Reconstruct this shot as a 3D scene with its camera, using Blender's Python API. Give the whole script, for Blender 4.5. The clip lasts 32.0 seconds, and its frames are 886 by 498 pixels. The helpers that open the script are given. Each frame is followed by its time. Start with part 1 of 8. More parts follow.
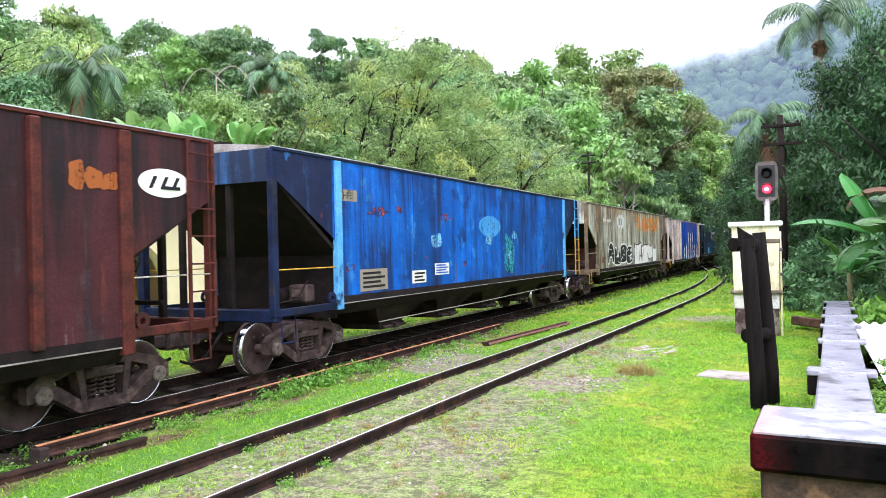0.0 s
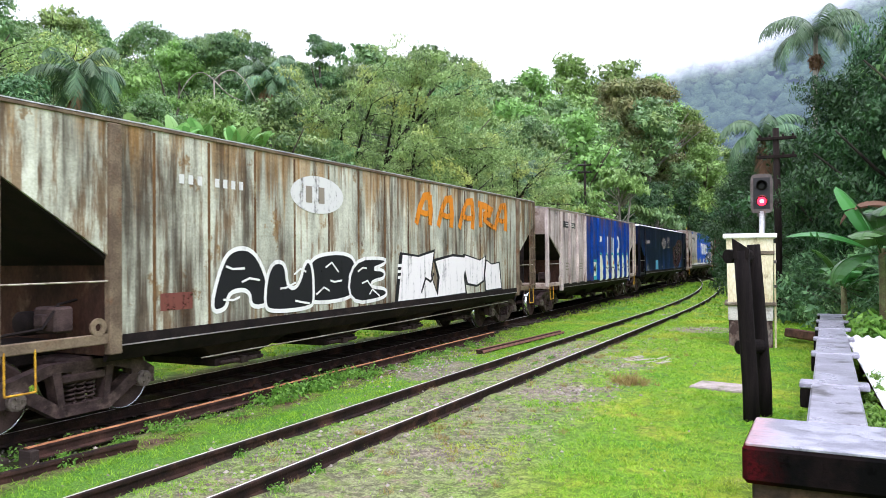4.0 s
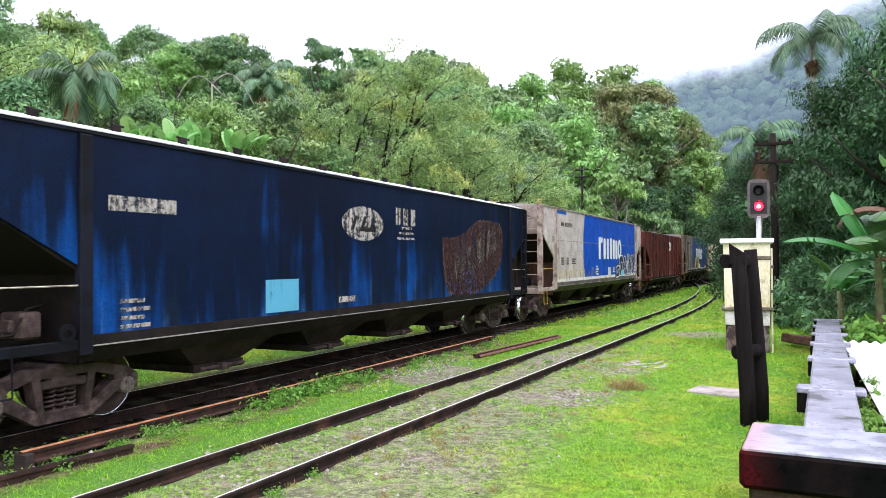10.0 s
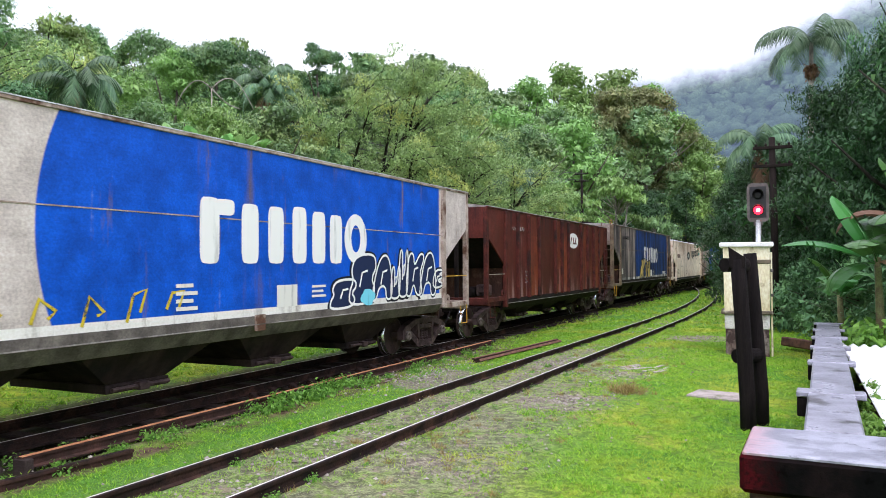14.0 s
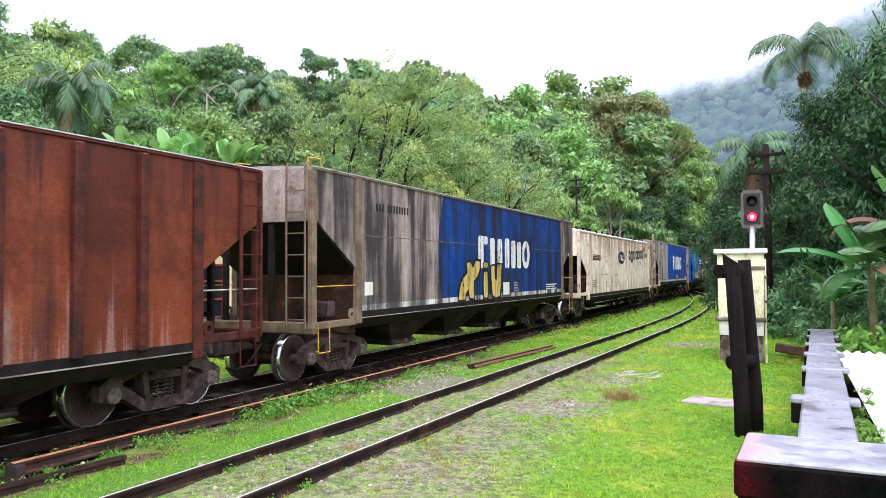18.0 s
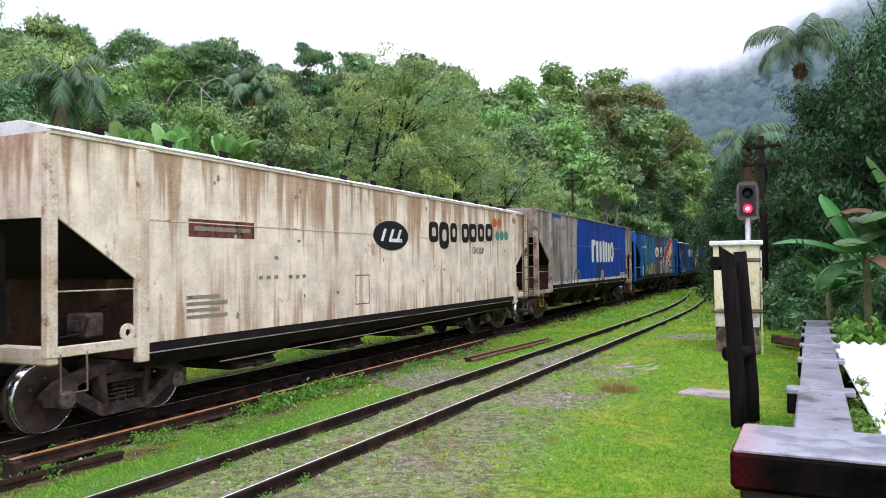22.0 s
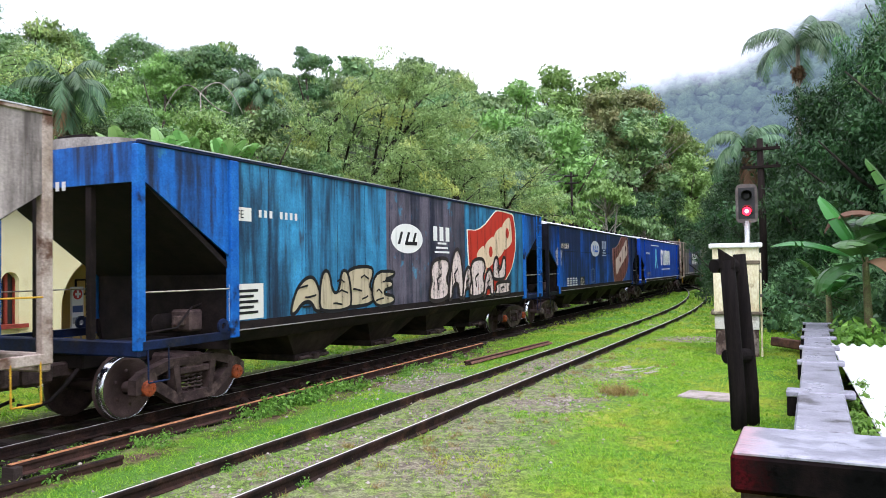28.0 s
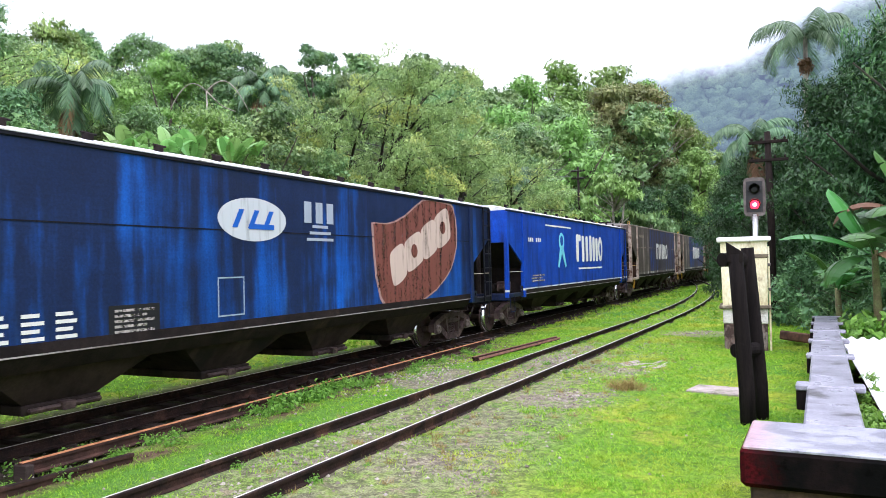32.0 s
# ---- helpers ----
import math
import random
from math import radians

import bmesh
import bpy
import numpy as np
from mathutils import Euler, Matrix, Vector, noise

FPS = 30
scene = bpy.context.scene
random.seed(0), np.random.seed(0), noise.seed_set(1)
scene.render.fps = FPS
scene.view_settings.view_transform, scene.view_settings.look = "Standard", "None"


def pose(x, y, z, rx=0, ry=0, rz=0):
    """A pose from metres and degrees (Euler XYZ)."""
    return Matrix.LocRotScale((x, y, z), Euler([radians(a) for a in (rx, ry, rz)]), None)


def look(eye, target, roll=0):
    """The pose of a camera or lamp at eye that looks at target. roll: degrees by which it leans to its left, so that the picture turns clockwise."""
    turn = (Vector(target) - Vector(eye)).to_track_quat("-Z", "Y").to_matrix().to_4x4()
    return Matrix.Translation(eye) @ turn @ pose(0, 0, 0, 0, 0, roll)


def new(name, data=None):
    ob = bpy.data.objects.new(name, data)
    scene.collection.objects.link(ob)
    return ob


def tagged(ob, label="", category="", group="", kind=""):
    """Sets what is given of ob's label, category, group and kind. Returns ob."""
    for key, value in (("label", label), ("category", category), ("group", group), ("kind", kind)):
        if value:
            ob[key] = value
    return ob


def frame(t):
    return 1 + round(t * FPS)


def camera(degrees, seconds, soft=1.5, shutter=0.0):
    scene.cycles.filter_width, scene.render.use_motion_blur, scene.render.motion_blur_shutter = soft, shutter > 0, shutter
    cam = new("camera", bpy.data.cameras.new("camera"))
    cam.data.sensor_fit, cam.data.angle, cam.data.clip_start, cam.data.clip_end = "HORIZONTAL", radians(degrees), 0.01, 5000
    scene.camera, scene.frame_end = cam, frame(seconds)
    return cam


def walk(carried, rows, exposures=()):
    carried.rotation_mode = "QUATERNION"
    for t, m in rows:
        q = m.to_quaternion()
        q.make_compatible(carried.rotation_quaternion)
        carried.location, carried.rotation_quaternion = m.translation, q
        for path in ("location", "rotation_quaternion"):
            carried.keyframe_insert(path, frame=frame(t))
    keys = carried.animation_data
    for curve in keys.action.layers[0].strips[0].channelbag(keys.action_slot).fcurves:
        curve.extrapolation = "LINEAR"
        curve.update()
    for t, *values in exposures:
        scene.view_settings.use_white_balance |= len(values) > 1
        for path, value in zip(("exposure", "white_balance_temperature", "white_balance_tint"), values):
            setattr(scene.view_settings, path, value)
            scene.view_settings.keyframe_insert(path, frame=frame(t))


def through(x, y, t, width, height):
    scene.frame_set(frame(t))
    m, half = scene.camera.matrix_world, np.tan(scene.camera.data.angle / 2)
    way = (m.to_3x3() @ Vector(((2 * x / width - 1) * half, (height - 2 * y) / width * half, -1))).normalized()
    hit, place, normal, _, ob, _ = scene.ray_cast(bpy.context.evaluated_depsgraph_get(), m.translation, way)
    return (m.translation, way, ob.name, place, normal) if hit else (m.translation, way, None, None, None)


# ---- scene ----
EYE = (0.0, 0.0, 1.95)
cam = camera(61.2, 32.0, soft=0.7, shutter=0.1)
PATH = [
    (0, pose(*EYE, 90.063, 1.297, 25.852)),
    (0.5, pose(*EYE, 90.179, 1.076, 25.777)),
    (1, pose(*EYE, 90.183, -0.115, 25.768)),
    (1.5, pose(*EYE, 90.158, -0.529, 25.799)),
    (2, pose(*EYE, 90.139, -0.640, 25.818)),
    (2.5, pose(*EYE, 90.127, -0.274, 25.830)),
    (3, pose(*EYE, 90.134, 0.153, 25.777)),
    (3.5, pose(*EYE, 90.350, 0.364, 25.641)),
    (5.5, pose(*EYE, 91.093, 0.358, 25.236)),
    (6, pose(*EYE, 91.128, 0.275, 25.267)),
    (6.5, pose(*EYE, 91.125, 0.080, 25.296)),
    (7, pose(*EYE, 91.054, -0.277, 25.318)),
    (7.5, pose(*EYE, 90.956, -0.292, 25.320)),
    (8, pose(*EYE, 90.923, -0.084, 25.317)),
    (8.5, pose(*EYE, 90.897, 0.028, 25.319)),
    (9, pose(*EYE, 90.904, 0.180, 25.303)),
    (9.5, pose(*EYE, 90.892, 0.295, 25.291)),
    (10, pose(*EYE, 90.926, 0.285, 25.281)),
    (10.5, pose(*EYE, 90.960, 0.318, 25.285)),
    (11, pose(*EYE, 90.994, 0.279, 25.306)),
    (11.5, pose(*EYE, 91.026, 0.279, 25.308)),
    (12, pose(*EYE, 91.068, 0.294, 25.306)),
    (12.5, pose(*EYE, 91.130, 0.268, 25.323)),
    (13, pose(*EYE, 91.183, 0.316, 25.306)),
    (13.5, pose(*EYE, 91.221, 0.325, 25.297)),
    (14, pose(*EYE, 91.242, 0.350, 25.254)),
    (14.5, pose(*EYE, 91.333, 0.289, 25.195)),
    (16.5, pose(*EYE, 91.577, 0.105, 24.987)),
    (17, pose(*EYE, 91.650, 0.098, 24.971)),
    (17.5, pose(*EYE, 91.685, 0.183, 24.943)),
    (18, pose(*EYE, 91.690, 0.235, 24.863)),
    (18.5, pose(*EYE, 91.663, 0.425, 24.777)),
    (19, pose(*EYE, 91.660, 0.335, 24.708)),
    (19.5, pose(*EYE, 91.660, 0.303, 24.647)),
    (20, pose(*EYE, 91.591, 0.339, 24.626)),
    (20.5, pose(*EYE, 91.474, 0.508, 24.608)),
    (21, pose(*EYE, 91.343, 0.698, 24.613)),
    (21.5, pose(*EYE, 91.234, 0.737, 24.599)),
    (22, pose(*EYE, 91.202, 0.601, 24.593)),
    (22.5, pose(*EYE, 91.195, 0.643, 24.617)),
    (23, pose(*EYE, 91.201, 0.608, 24.656)),
    (23.5, pose(*EYE, 91.216, 0.654, 24.680)),
    (24, pose(*EYE, 91.250, 0.562, 24.662)),
    (24.5, pose(*EYE, 91.308, 0.610, 24.617)),
    (25, pose(*EYE, 91.369, 0.659, 24.581)),
    (25.5, pose(*EYE, 91.417, 0.717, 24.556)),
    (27.5, pose(*EYE, 91.482, 0.792, 24.554)),
    (28, pose(*EYE, 91.465, 0.779, 24.548)),
    (28.5, pose(*EYE, 91.475, 0.862, 24.536)),
    (29, pose(*EYE, 91.485, 1.013, 24.506)),
    (29.5, pose(*EYE, 91.492, 1.194, 24.490)),
    (30, pose(*EYE, 91.437, 1.265, 24.487)),
    (30.5, pose(*EYE, 91.376, 1.215, 24.490)),
    (31, pose(*EYE, 91.327, 1.253, 24.564)),
    (31.5, pose(*EYE, 91.216, 1.393, 24.760)),
    (32, pose(*EYE, 91.182, 1.241, 25.094)),
]
EXPOSURES = [(0, 1.29, 6040, 20), (1, 1.29, 6040, 20), (2, 1.22, 6040, 20), (3, 1.08, 6040, 20), (6, 0.62, 6040, 20), (7, 0.72, 6040, 20), (8, 0.68, 6040, 20), (9, 0.66, 6040, 20), (10, 0.98, 6040, 20), (11, 1.1, 6040, 20), (12, 1.06, 6040, 20), (13, 0.86, 6040, 20), (14, 0.63, 6040, 20), (17, 1.03, 6040, 20), (19, 1.06, 6040, 20), (20, 0.93, 6040, 20), (21, 0.83, 6040, 20), (21.5, 0.71, 6040, 20), (22, 0.44, 6040, 20), (23, 0.23, 6040, 20), (24, 0.11, 6040, 20), (24.5, 0.2, 6040, 20), (25, 0.46, 6040, 20), (28, 0.76, 6040, 20), (30, 0.83, 6040, 20), (31, 0.86, 6040, 20), (32, 0.98, 6040, 20)]
walk(cam, PATH, EXPOSURES)

# ---- daylight under low cloud ----
SUN_EL, SUN_AZ = radians(68), radians(150)
world = bpy.data.worlds.new("overcast_sky")
scene.world = world
world.use_nodes = True
wn, wl = world.node_tree.nodes, world.node_tree.links
wn.clear()
w_out = wn.new("ShaderNodeOutputWorld")
w_bg = wn.new("ShaderNodeBackground")
w_sky = wn.new("ShaderNodeTexSky")
w_sky.sky_type = "NISHITA"
w_sky.sun_disc = False
w_sky.sun_elevation, w_sky.sun_rotation = SUN_EL, SUN_AZ
w_sky.air_density, w_sky.dust_density = 1.0, 4.0
w_mix = wn.new("ShaderNodeMix")
w_mix.data_type = "RGBA"
w_mix.inputs["Factor"].default_value = 0.9
w_mix.inputs["B"].default_value = (7.4, 7.75, 8.2, 1)
wl.new(w_sky.outputs["Color"], w_mix.inputs["A"])
# an overcast sky is brighter towards the zenith
w_dir = wn.new("ShaderNodeTexCoord")
w_sep = wn.new("ShaderNodeSeparateXYZ")
wl.new(w_dir.outputs["Generated"], w_sep.inputs["Vector"])
w_rise = wn.new("ShaderNodeMapRange")
w_rise.inputs["To Min"].default_value, w_rise.inputs["To Max"].default_value = 0.92, 1.75
wl.new(w_sep.outputs["Z"], w_rise.inputs["Value"])
w_lift = wn.new("ShaderNodeVectorMath")
w_lift.operation = "SCALE"
wl.new(w_mix.outputs["Result"], w_lift.inputs[0])
wl.new(w_rise.outputs["Result"], w_lift.inputs["Scale"])
wl.new(w_lift.outputs["Vector"], w_bg.inputs["Color"])
w_bg.inputs["Strength"].default_value = 0.12
wl.new(w_bg.outputs["Background"], w_out.inputs["Surface"])

sun_data = bpy.data.lights.new("sun", "SUN")
sun_data.energy, sun_data.angle, sun_data.color = 1.1, radians(30), (1.0, 0.98, 0.95)
sun_ob = new("sun", sun_data)
sun_ob.matrix_world = look((60 * math.sin(SUN_AZ), 60 * math.cos(SUN_AZ), 90), (-6, 10, 0))


# ---- mesh and material helpers ----
class Shape:
    """Collects faces and turns them into one mesh."""

    def __init__(self):
        self.v, self.f = [], []

    def add(self, verts, faces):
        n = len(self.v)
        self.v += [tuple(p) for p in verts]
        self.f += [tuple(i + n for i in q) for q in faces]
        return self

    def box(self, x0, x1, y0, y1, z0, z1, c=0.0):
        """A box, with edges cut off by c."""
        if c <= 0:
            p = [(x, y, z) for x in (x0, x1) for y in (y0, y1) for z in (z0, z1)]
            return self.add(p, [(0, 1, 3, 2), (4, 6, 7, 5), (0, 4, 5, 1), (2, 3, 7, 6), (0, 2, 6, 4), (1, 5, 7, 3)])
        c = min(c, abs(x1 - x0) / 3, abs(y1 - y0) / 3, abs(z1 - z0) / 3)
        lo, hi = (x0, y0, z0), (x1, y1, z1)
        pts, index = [], {}
        for corner in [(a, b, d) for a in (0, 1) for b in (0, 1) for d in (0, 1)]:
            for axis in range(3):
                q = []
                for k in range(3):
                    base = hi[k] if corner[k] else lo[k]
                    q.append(base if k == axis else base + (-c if corner[k] else c))
                index[corner, axis] = len(pts)
                pts.append(q)
        faces = []
        for axis in range(3):
            o1, o2 = (axis + 1) % 3, (axis + 2) % 3
            for side in (0, 1):
                ring = []
                for a, b in ((0, 0), (1, 0), (1, 1), (0, 1)):
                    k = [0, 0, 0]
                    k[axis], k[o1], k[o2] = side, a, b
                    ring.append(index[tuple(k), axis])
                faces.append(ring if side else ring[::-1])
            for a in (0, 1):
                for b in (0, 1):
                    k0, k1 = [0, 0, 0], [0, 0, 0]
                    k0[axis], k1[axis] = 0, 1
                    k0[o1] = k1[o1] = a
                    k0[o2] = k1[o2] = b
                    ring = [index[tuple(k0), o1], index[tuple(k1), o1], index[tuple(k1), o2], index[tuple(k0), o2]]
                    faces.append(ring if a == b else ring[::-1])
        for corner in [(a, b, d) for a in (0, 1) for b in (0, 1) for d in (0, 1)]:
            ring = [index[corner, k] for k in range(3)]
            faces.append(ring if sum(corner) % 2 else ring[::-1])
        return self.add(pts, faces)

    def prism(self, poly, axis, a, b):
        """A polygon given in the two other axes (in the order x, y, z), drawn out along axis from a to b."""
        def put(p, s):
            return {"x": (s, p[0], p[1]), "y": (p[0], s, p[1]), "z": (p[0], p[1], s)}[axis]
        n = len(poly)
        faces = [tuple(range(n))[::-1], tuple(range(n, 2 * n))]
        faces += [(i, (i + 1) % n, n + (i + 1) % n, n + i) for i in range(n)]
        return self.add([put(p, a) for p in poly] + [put(p, b) for p in poly], faces)

    def tube(self, pts, r, seg=6, r1=None, close=True):
        """A round bar along points; r to r1 tapers it."""
        pts = [Vector(p) for p in pts]
        n = len(pts)
        verts, faces = [], []
        ref = Vector((0, 0, 1)) if abs((pts[-1] - pts[0]).normalized().z) < 0.8 else Vector((0, 1, 0))
        for i, p in enumerate(pts):
            d = (pts[min(i + 1, n - 1)] - pts[max(i - 1, 0)]).normalized()
            u = d.cross(ref)
            if u.length < 0.05:
                u = d.cross(Vector((1, 0, 0)))
            u.normalize()
            w = d.cross(u)
            rad = r if r1 is None else r + (r1 - r) * i / max(n - 1, 1)
            for k in range(seg):
                a = 2 * math.pi * k / seg
                verts.append(p + u * (rad * math.cos(a)) + w * (rad * math.sin(a)))
        for i in range(n - 1):
            for k in range(seg):
                faces.append((i * seg + k, i * seg + (k + 1) % seg, (i + 1) * seg + (k + 1) % seg, (i + 1) * seg + k))
        if close:
            faces += [tuple(range(seg))[::-1], tuple(range((n - 1) * seg, n * seg))]
        return self.add(verts, faces)

    def lathe(self, profile, axis="x", seg=24, centre=(0, 0, 0)):
        """A closed profile of (along the axis, radius), turned round the axis."""
        verts, faces, n = [], [], len(profile)
        for k in range(seg):
            a = 2 * math.pi * k / seg
            for s, r in profile:
                c, d = r * math.cos(a), r * math.sin(a)
                q = {"x": (s, c, d), "y": (c, s, d), "z": (c, d, s)}[axis]
                verts.append([q[i] + centre[i] for i in range(3)])
        for k in range(seg):
            for i in range(n - 1):
                faces.append((k * n + i, k * n + i + 1, ((k + 1) % seg) * n + i + 1, ((k + 1) % seg) * n + i))
        return self.add(verts, faces)

    def mesh(self, name, material=None, smooth=False, fix=True):
        me = bpy.data.meshes.new(name)
        me.from_pydata(self.v, [], self.f)
        if fix:
            bm = bmesh.new()
            bm.from_mesh(me)
            bmesh.ops.recalc_face_normals(bm, faces=bm.faces)
            bm.to_mesh(me)
            bm.free()
        if material is not None:
            me.materials.append(material)
        if smooth:
            me.polygons.foreach_set("use_smooth", [True] * len(me.polygons))
        return me


def part(name, shape, material, parent, label="", smooth=False, at=None):
    """Links a shape, or a mesh that is shared, as one part under a thing or a part."""
    me = shape if isinstance(shape, bpy.types.Mesh) else shape.mesh(name, material, smooth)
    ob = new(name, me)
    ob.parent = parent
    if at is not None:
        ob.matrix_basis = at
    if label:
        tagged(ob, label)
    return ob


def thing(name, label, category, m=None, group="", kind="", shape=None, material=None, smooth=False):
    ob = new(name, shape.mesh(name, material, smooth) if shape is not None else None)
    if m is not None:
        ob.matrix_basis = m
    return tagged(ob, label, category, group, kind)


def nodes_of(name):
    m = bpy.data.materials.new(name)
    m.use_nodes = True
    nt = m.node_tree
    return m, nt, nt.nodes["Principled BSDF"]


def tex_noise(nt, coords, scale, detail=4, rough=0.55, stretch=(1, 1, 1)):
    mp = nt.nodes.new("ShaderNodeMapping")
    mp.inputs["Scale"].default_value = stretch
    nt.links.new(coords, mp.inputs["Vector"])
    n = nt.nodes.new("ShaderNodeTexNoise")
    n.inputs["Scale"].default_value, n.inputs["Detail"].default_value, n.inputs["Roughness"].default_value = scale, detail, rough
    nt.links.new(mp.outputs["Vector"], n.inputs["Vector"])
    return n.outputs["Fac"]


def ramp(nt, fac, lo, hi):
    r = nt.nodes.new("ShaderNodeMapRange")
    r.interpolation_type = "SMOOTHSTEP"
    r.inputs["From Min"].default_value, r.inputs["From Max"].default_value = lo, hi
    nt.links.new(fac, r.inputs["Value"])
    return r.outputs["Result"]


def blend(nt, fac, a, b, how="MIX"):
    m = nt.nodes.new("ShaderNodeMix")
    m.data_type, m.blend_type = "RGBA", how
    for key, v in (("Factor", fac), ("A", a), ("B", b)):
        if isinstance(v, (int, float)):
            m.inputs[key].default_value = v
        elif isinstance(v, tuple):
            m.inputs[key].default_value = (*v[:3], 1)
        else:
            nt.links.new(v, m.inputs[key])
    return m.outputs["Result"]


def calc(nt, how, a, b):
    m = nt.nodes.new("ShaderNodeMath")
    m.operation = how
    for i, v in enumerate((a, b)):
        if isinstance(v, (int, float)):
            m.inputs[i].default_value = v
        else:
            nt.links.new(v, m.inputs[i])
    return m.outputs["Value"]


def bump(nt, bsdf, height, strength, dist=0.01):
    b = nt.nodes.new("ShaderNodeBump")
    b.inputs["Strength"].default_value, b.inputs["Distance"].default_value = strength, dist
    nt.links.new(height, b.inputs["Height"])
    nt.links.new(b.outputs["Normal"], bsdf.inputs["Normal"])


def surface(name, c1, c2, scale=3.0, rough=0.8, metal=0.0, c3=None, scale3=0.8, lo3=0.52, hi3=0.7, grain=40.0, relief=0.25, stretch=(1, 1, 1), vary=0.0, depth=0.01, spec=0.12):
    """A worn surface: two tones, a third in patches, fine grain and relief; vary changes the brightness piece by piece."""
    m, nt, b = nodes_of(name)
    co = nt.nodes.new("ShaderNodeTexCoord").outputs["Object"]
    big = tex_noise(nt, co, scale, 5, 0.6, stretch)
    fine = tex_noise(nt, co, grain, 4, 0.6, stretch)
    col = blend(nt, ramp(nt, big, 0.3, 0.7), c1, c2)
    if c3 is not None:
        spots = tex_noise(nt, co, scale3, 6, 0.65)
        col = blend(nt, ramp(nt, spots, lo3, hi3), col, c3)
    col = blend(nt, 0.35, col, blend(nt, ramp(nt, fine, 0.25, 0.75), (0.25, 0.25, 0.25), (1.0, 1.0, 1.0)), "OVERLAY")
    if vary:
        info = nt.nodes.new("ShaderNodeObjectInfo")
        hsv = nt.nodes.new("ShaderNodeHueSaturation")
        nt.links.new(calc(nt, "ADD", calc(nt, "MULTIPLY", info.outputs["Random"], vary), 1 - vary / 2), hsv.inputs["Value"])
        nt.links.new(col, hsv.inputs["Color"])
        col = hsv.outputs["Color"]
    nt.links.new(col, b.inputs["Base Color"])
    rr = nt.nodes.new("ShaderNodeMapRange")
    rr.inputs["To Min"].default_value, rr.inputs["To Max"].default_value = max(rough - 0.15, 0.03), min(rough + 0.12, 1)
    nt.links.new(big, rr.inputs["Value"])
    nt.links.new(rr.outputs["Result"], b.inputs["Roughness"])
    b.inputs["Metallic"].default_value = metal
    b.inputs["Specular IOR Level"].default_value = spec
    if relief:
        bump(nt, b, calc(nt, "ADD", fine, big), relief, depth)
    return m


def plain(name, c, rough=0.6, metal=0.0, glow=0.0):
    m, nt, b = nodes_of(name)
    b.inputs["Base Color"].default_value = (*c, 1)
    b.inputs["Roughness"].default_value, b.inputs["Metallic"].default_value = rough, metal
    if glow:
        b.inputs["Emission Color"].default_value, b.inputs["Emission Strength"].default_value = (*c, 1), glow
    return m


def foliage(name, c1, c2, c3=None, through=0.3, rough=0.5, large=0.35, clump=0.0, gloss=0.3):
    """Leaves: tone by leaf, by clump and by plant, some light let through."""
    m, nt, b = nodes_of(name)
    geo = nt.nodes.new("ShaderNodeNewGeometry")
    co = nt.nodes.new("ShaderNodeTexCoord").outputs["Object"]
    info = nt.nodes.new("ShaderNodeObjectInfo")
    col = blend(nt, geo.outputs["Random Per Island"], tuple(v * 0.85 for v in c1), tuple(min(1.0, v * 1.08) for v in c2))
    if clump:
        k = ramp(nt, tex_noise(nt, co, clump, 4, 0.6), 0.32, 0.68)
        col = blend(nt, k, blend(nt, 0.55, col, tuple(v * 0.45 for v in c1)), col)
    if c3 is not None:
        col = blend(nt, ramp(nt, tex_noise(nt, co, large, 3), 0.5, 0.68), col, c3)
    hsv = nt.nodes.new("ShaderNodeHueSaturation")
    nt.links.new(calc(nt, "ADD", calc(nt, "MULTIPLY", info.outputs["Random"], 0.5), 0.78), hsv.inputs["Value"])
    nt.links.new(calc(nt, "ADD", calc(nt, "MULTIPLY", info.outputs["Random"], 0.036), 0.476), hsv.inputs["Hue"])
    nt.links.new(col, hsv.inputs["Color"])
    nt.links.new(hsv.outputs["Color"], b.inputs["Base Color"])
    b.inputs["Roughness"].default_value = rough
    b.inputs["Specular IOR Level"].default_value = gloss
    tr = nt.nodes.new("ShaderNodeBsdfTranslucent")
    nt.links.new(hsv.outputs["Color"], tr.inputs["Color"])
    mx = nt.nodes.new("ShaderNodeMixShader")
    mx.inputs["Fac"].default_value = through
    nt.links.new(b.outputs["BSDF"], mx.inputs[1])
    nt.links.new(tr.outputs["BSDF"], mx.inputs[2])
    nt.links.new(mx.outputs["Shader"], nt.nodes["Material Output"].inputs["Surface"])
    return m


# ---- materials ----
STEEL_DARK = surface("sooty_steel", (0.008, 0.006, 0.006), (0.020, 0.014, 0.0135), 4.0, 0.8, 0.0, (0.04, 0.026, 0.019), 1.2, 0.58, 0.78, 50, 0.3, spec=0.12)
CHUTE = surface("sooty_brown_chute", (0.040, 0.027, 0.025), (0.015, 0.010, 0.010), 2.5, 0.8, 0.0, (0.012, 0.010, 0.010), 1.4, 0.5, 0.66, 40, 0.3, (1, 1, 0.4), spec=0.15)
RUST_PLATE = surface("rusty_bulkhead_plate", (0.075, 0.034, 0.022), (0.030, 0.017, 0.014), 3.0, 0.8, 0.0, (0.14, 0.085, 0.06), 2.0, 0.56, 0.72, 40, 0.3, (1, 1, 0.4), spec=0.15)
# sky glint along the roof edges, put into a pale colour
ROOF_GLINT = surface("painted_roof_glint", (0.55, 0.56, 0.58), (0.34, 0.33, 0.33), 3.0, 0.4, 0.0, (0.12, 0.10, 0.09), 1.5, 0.58, 0.72, 30, 0.1, spec=0.5)
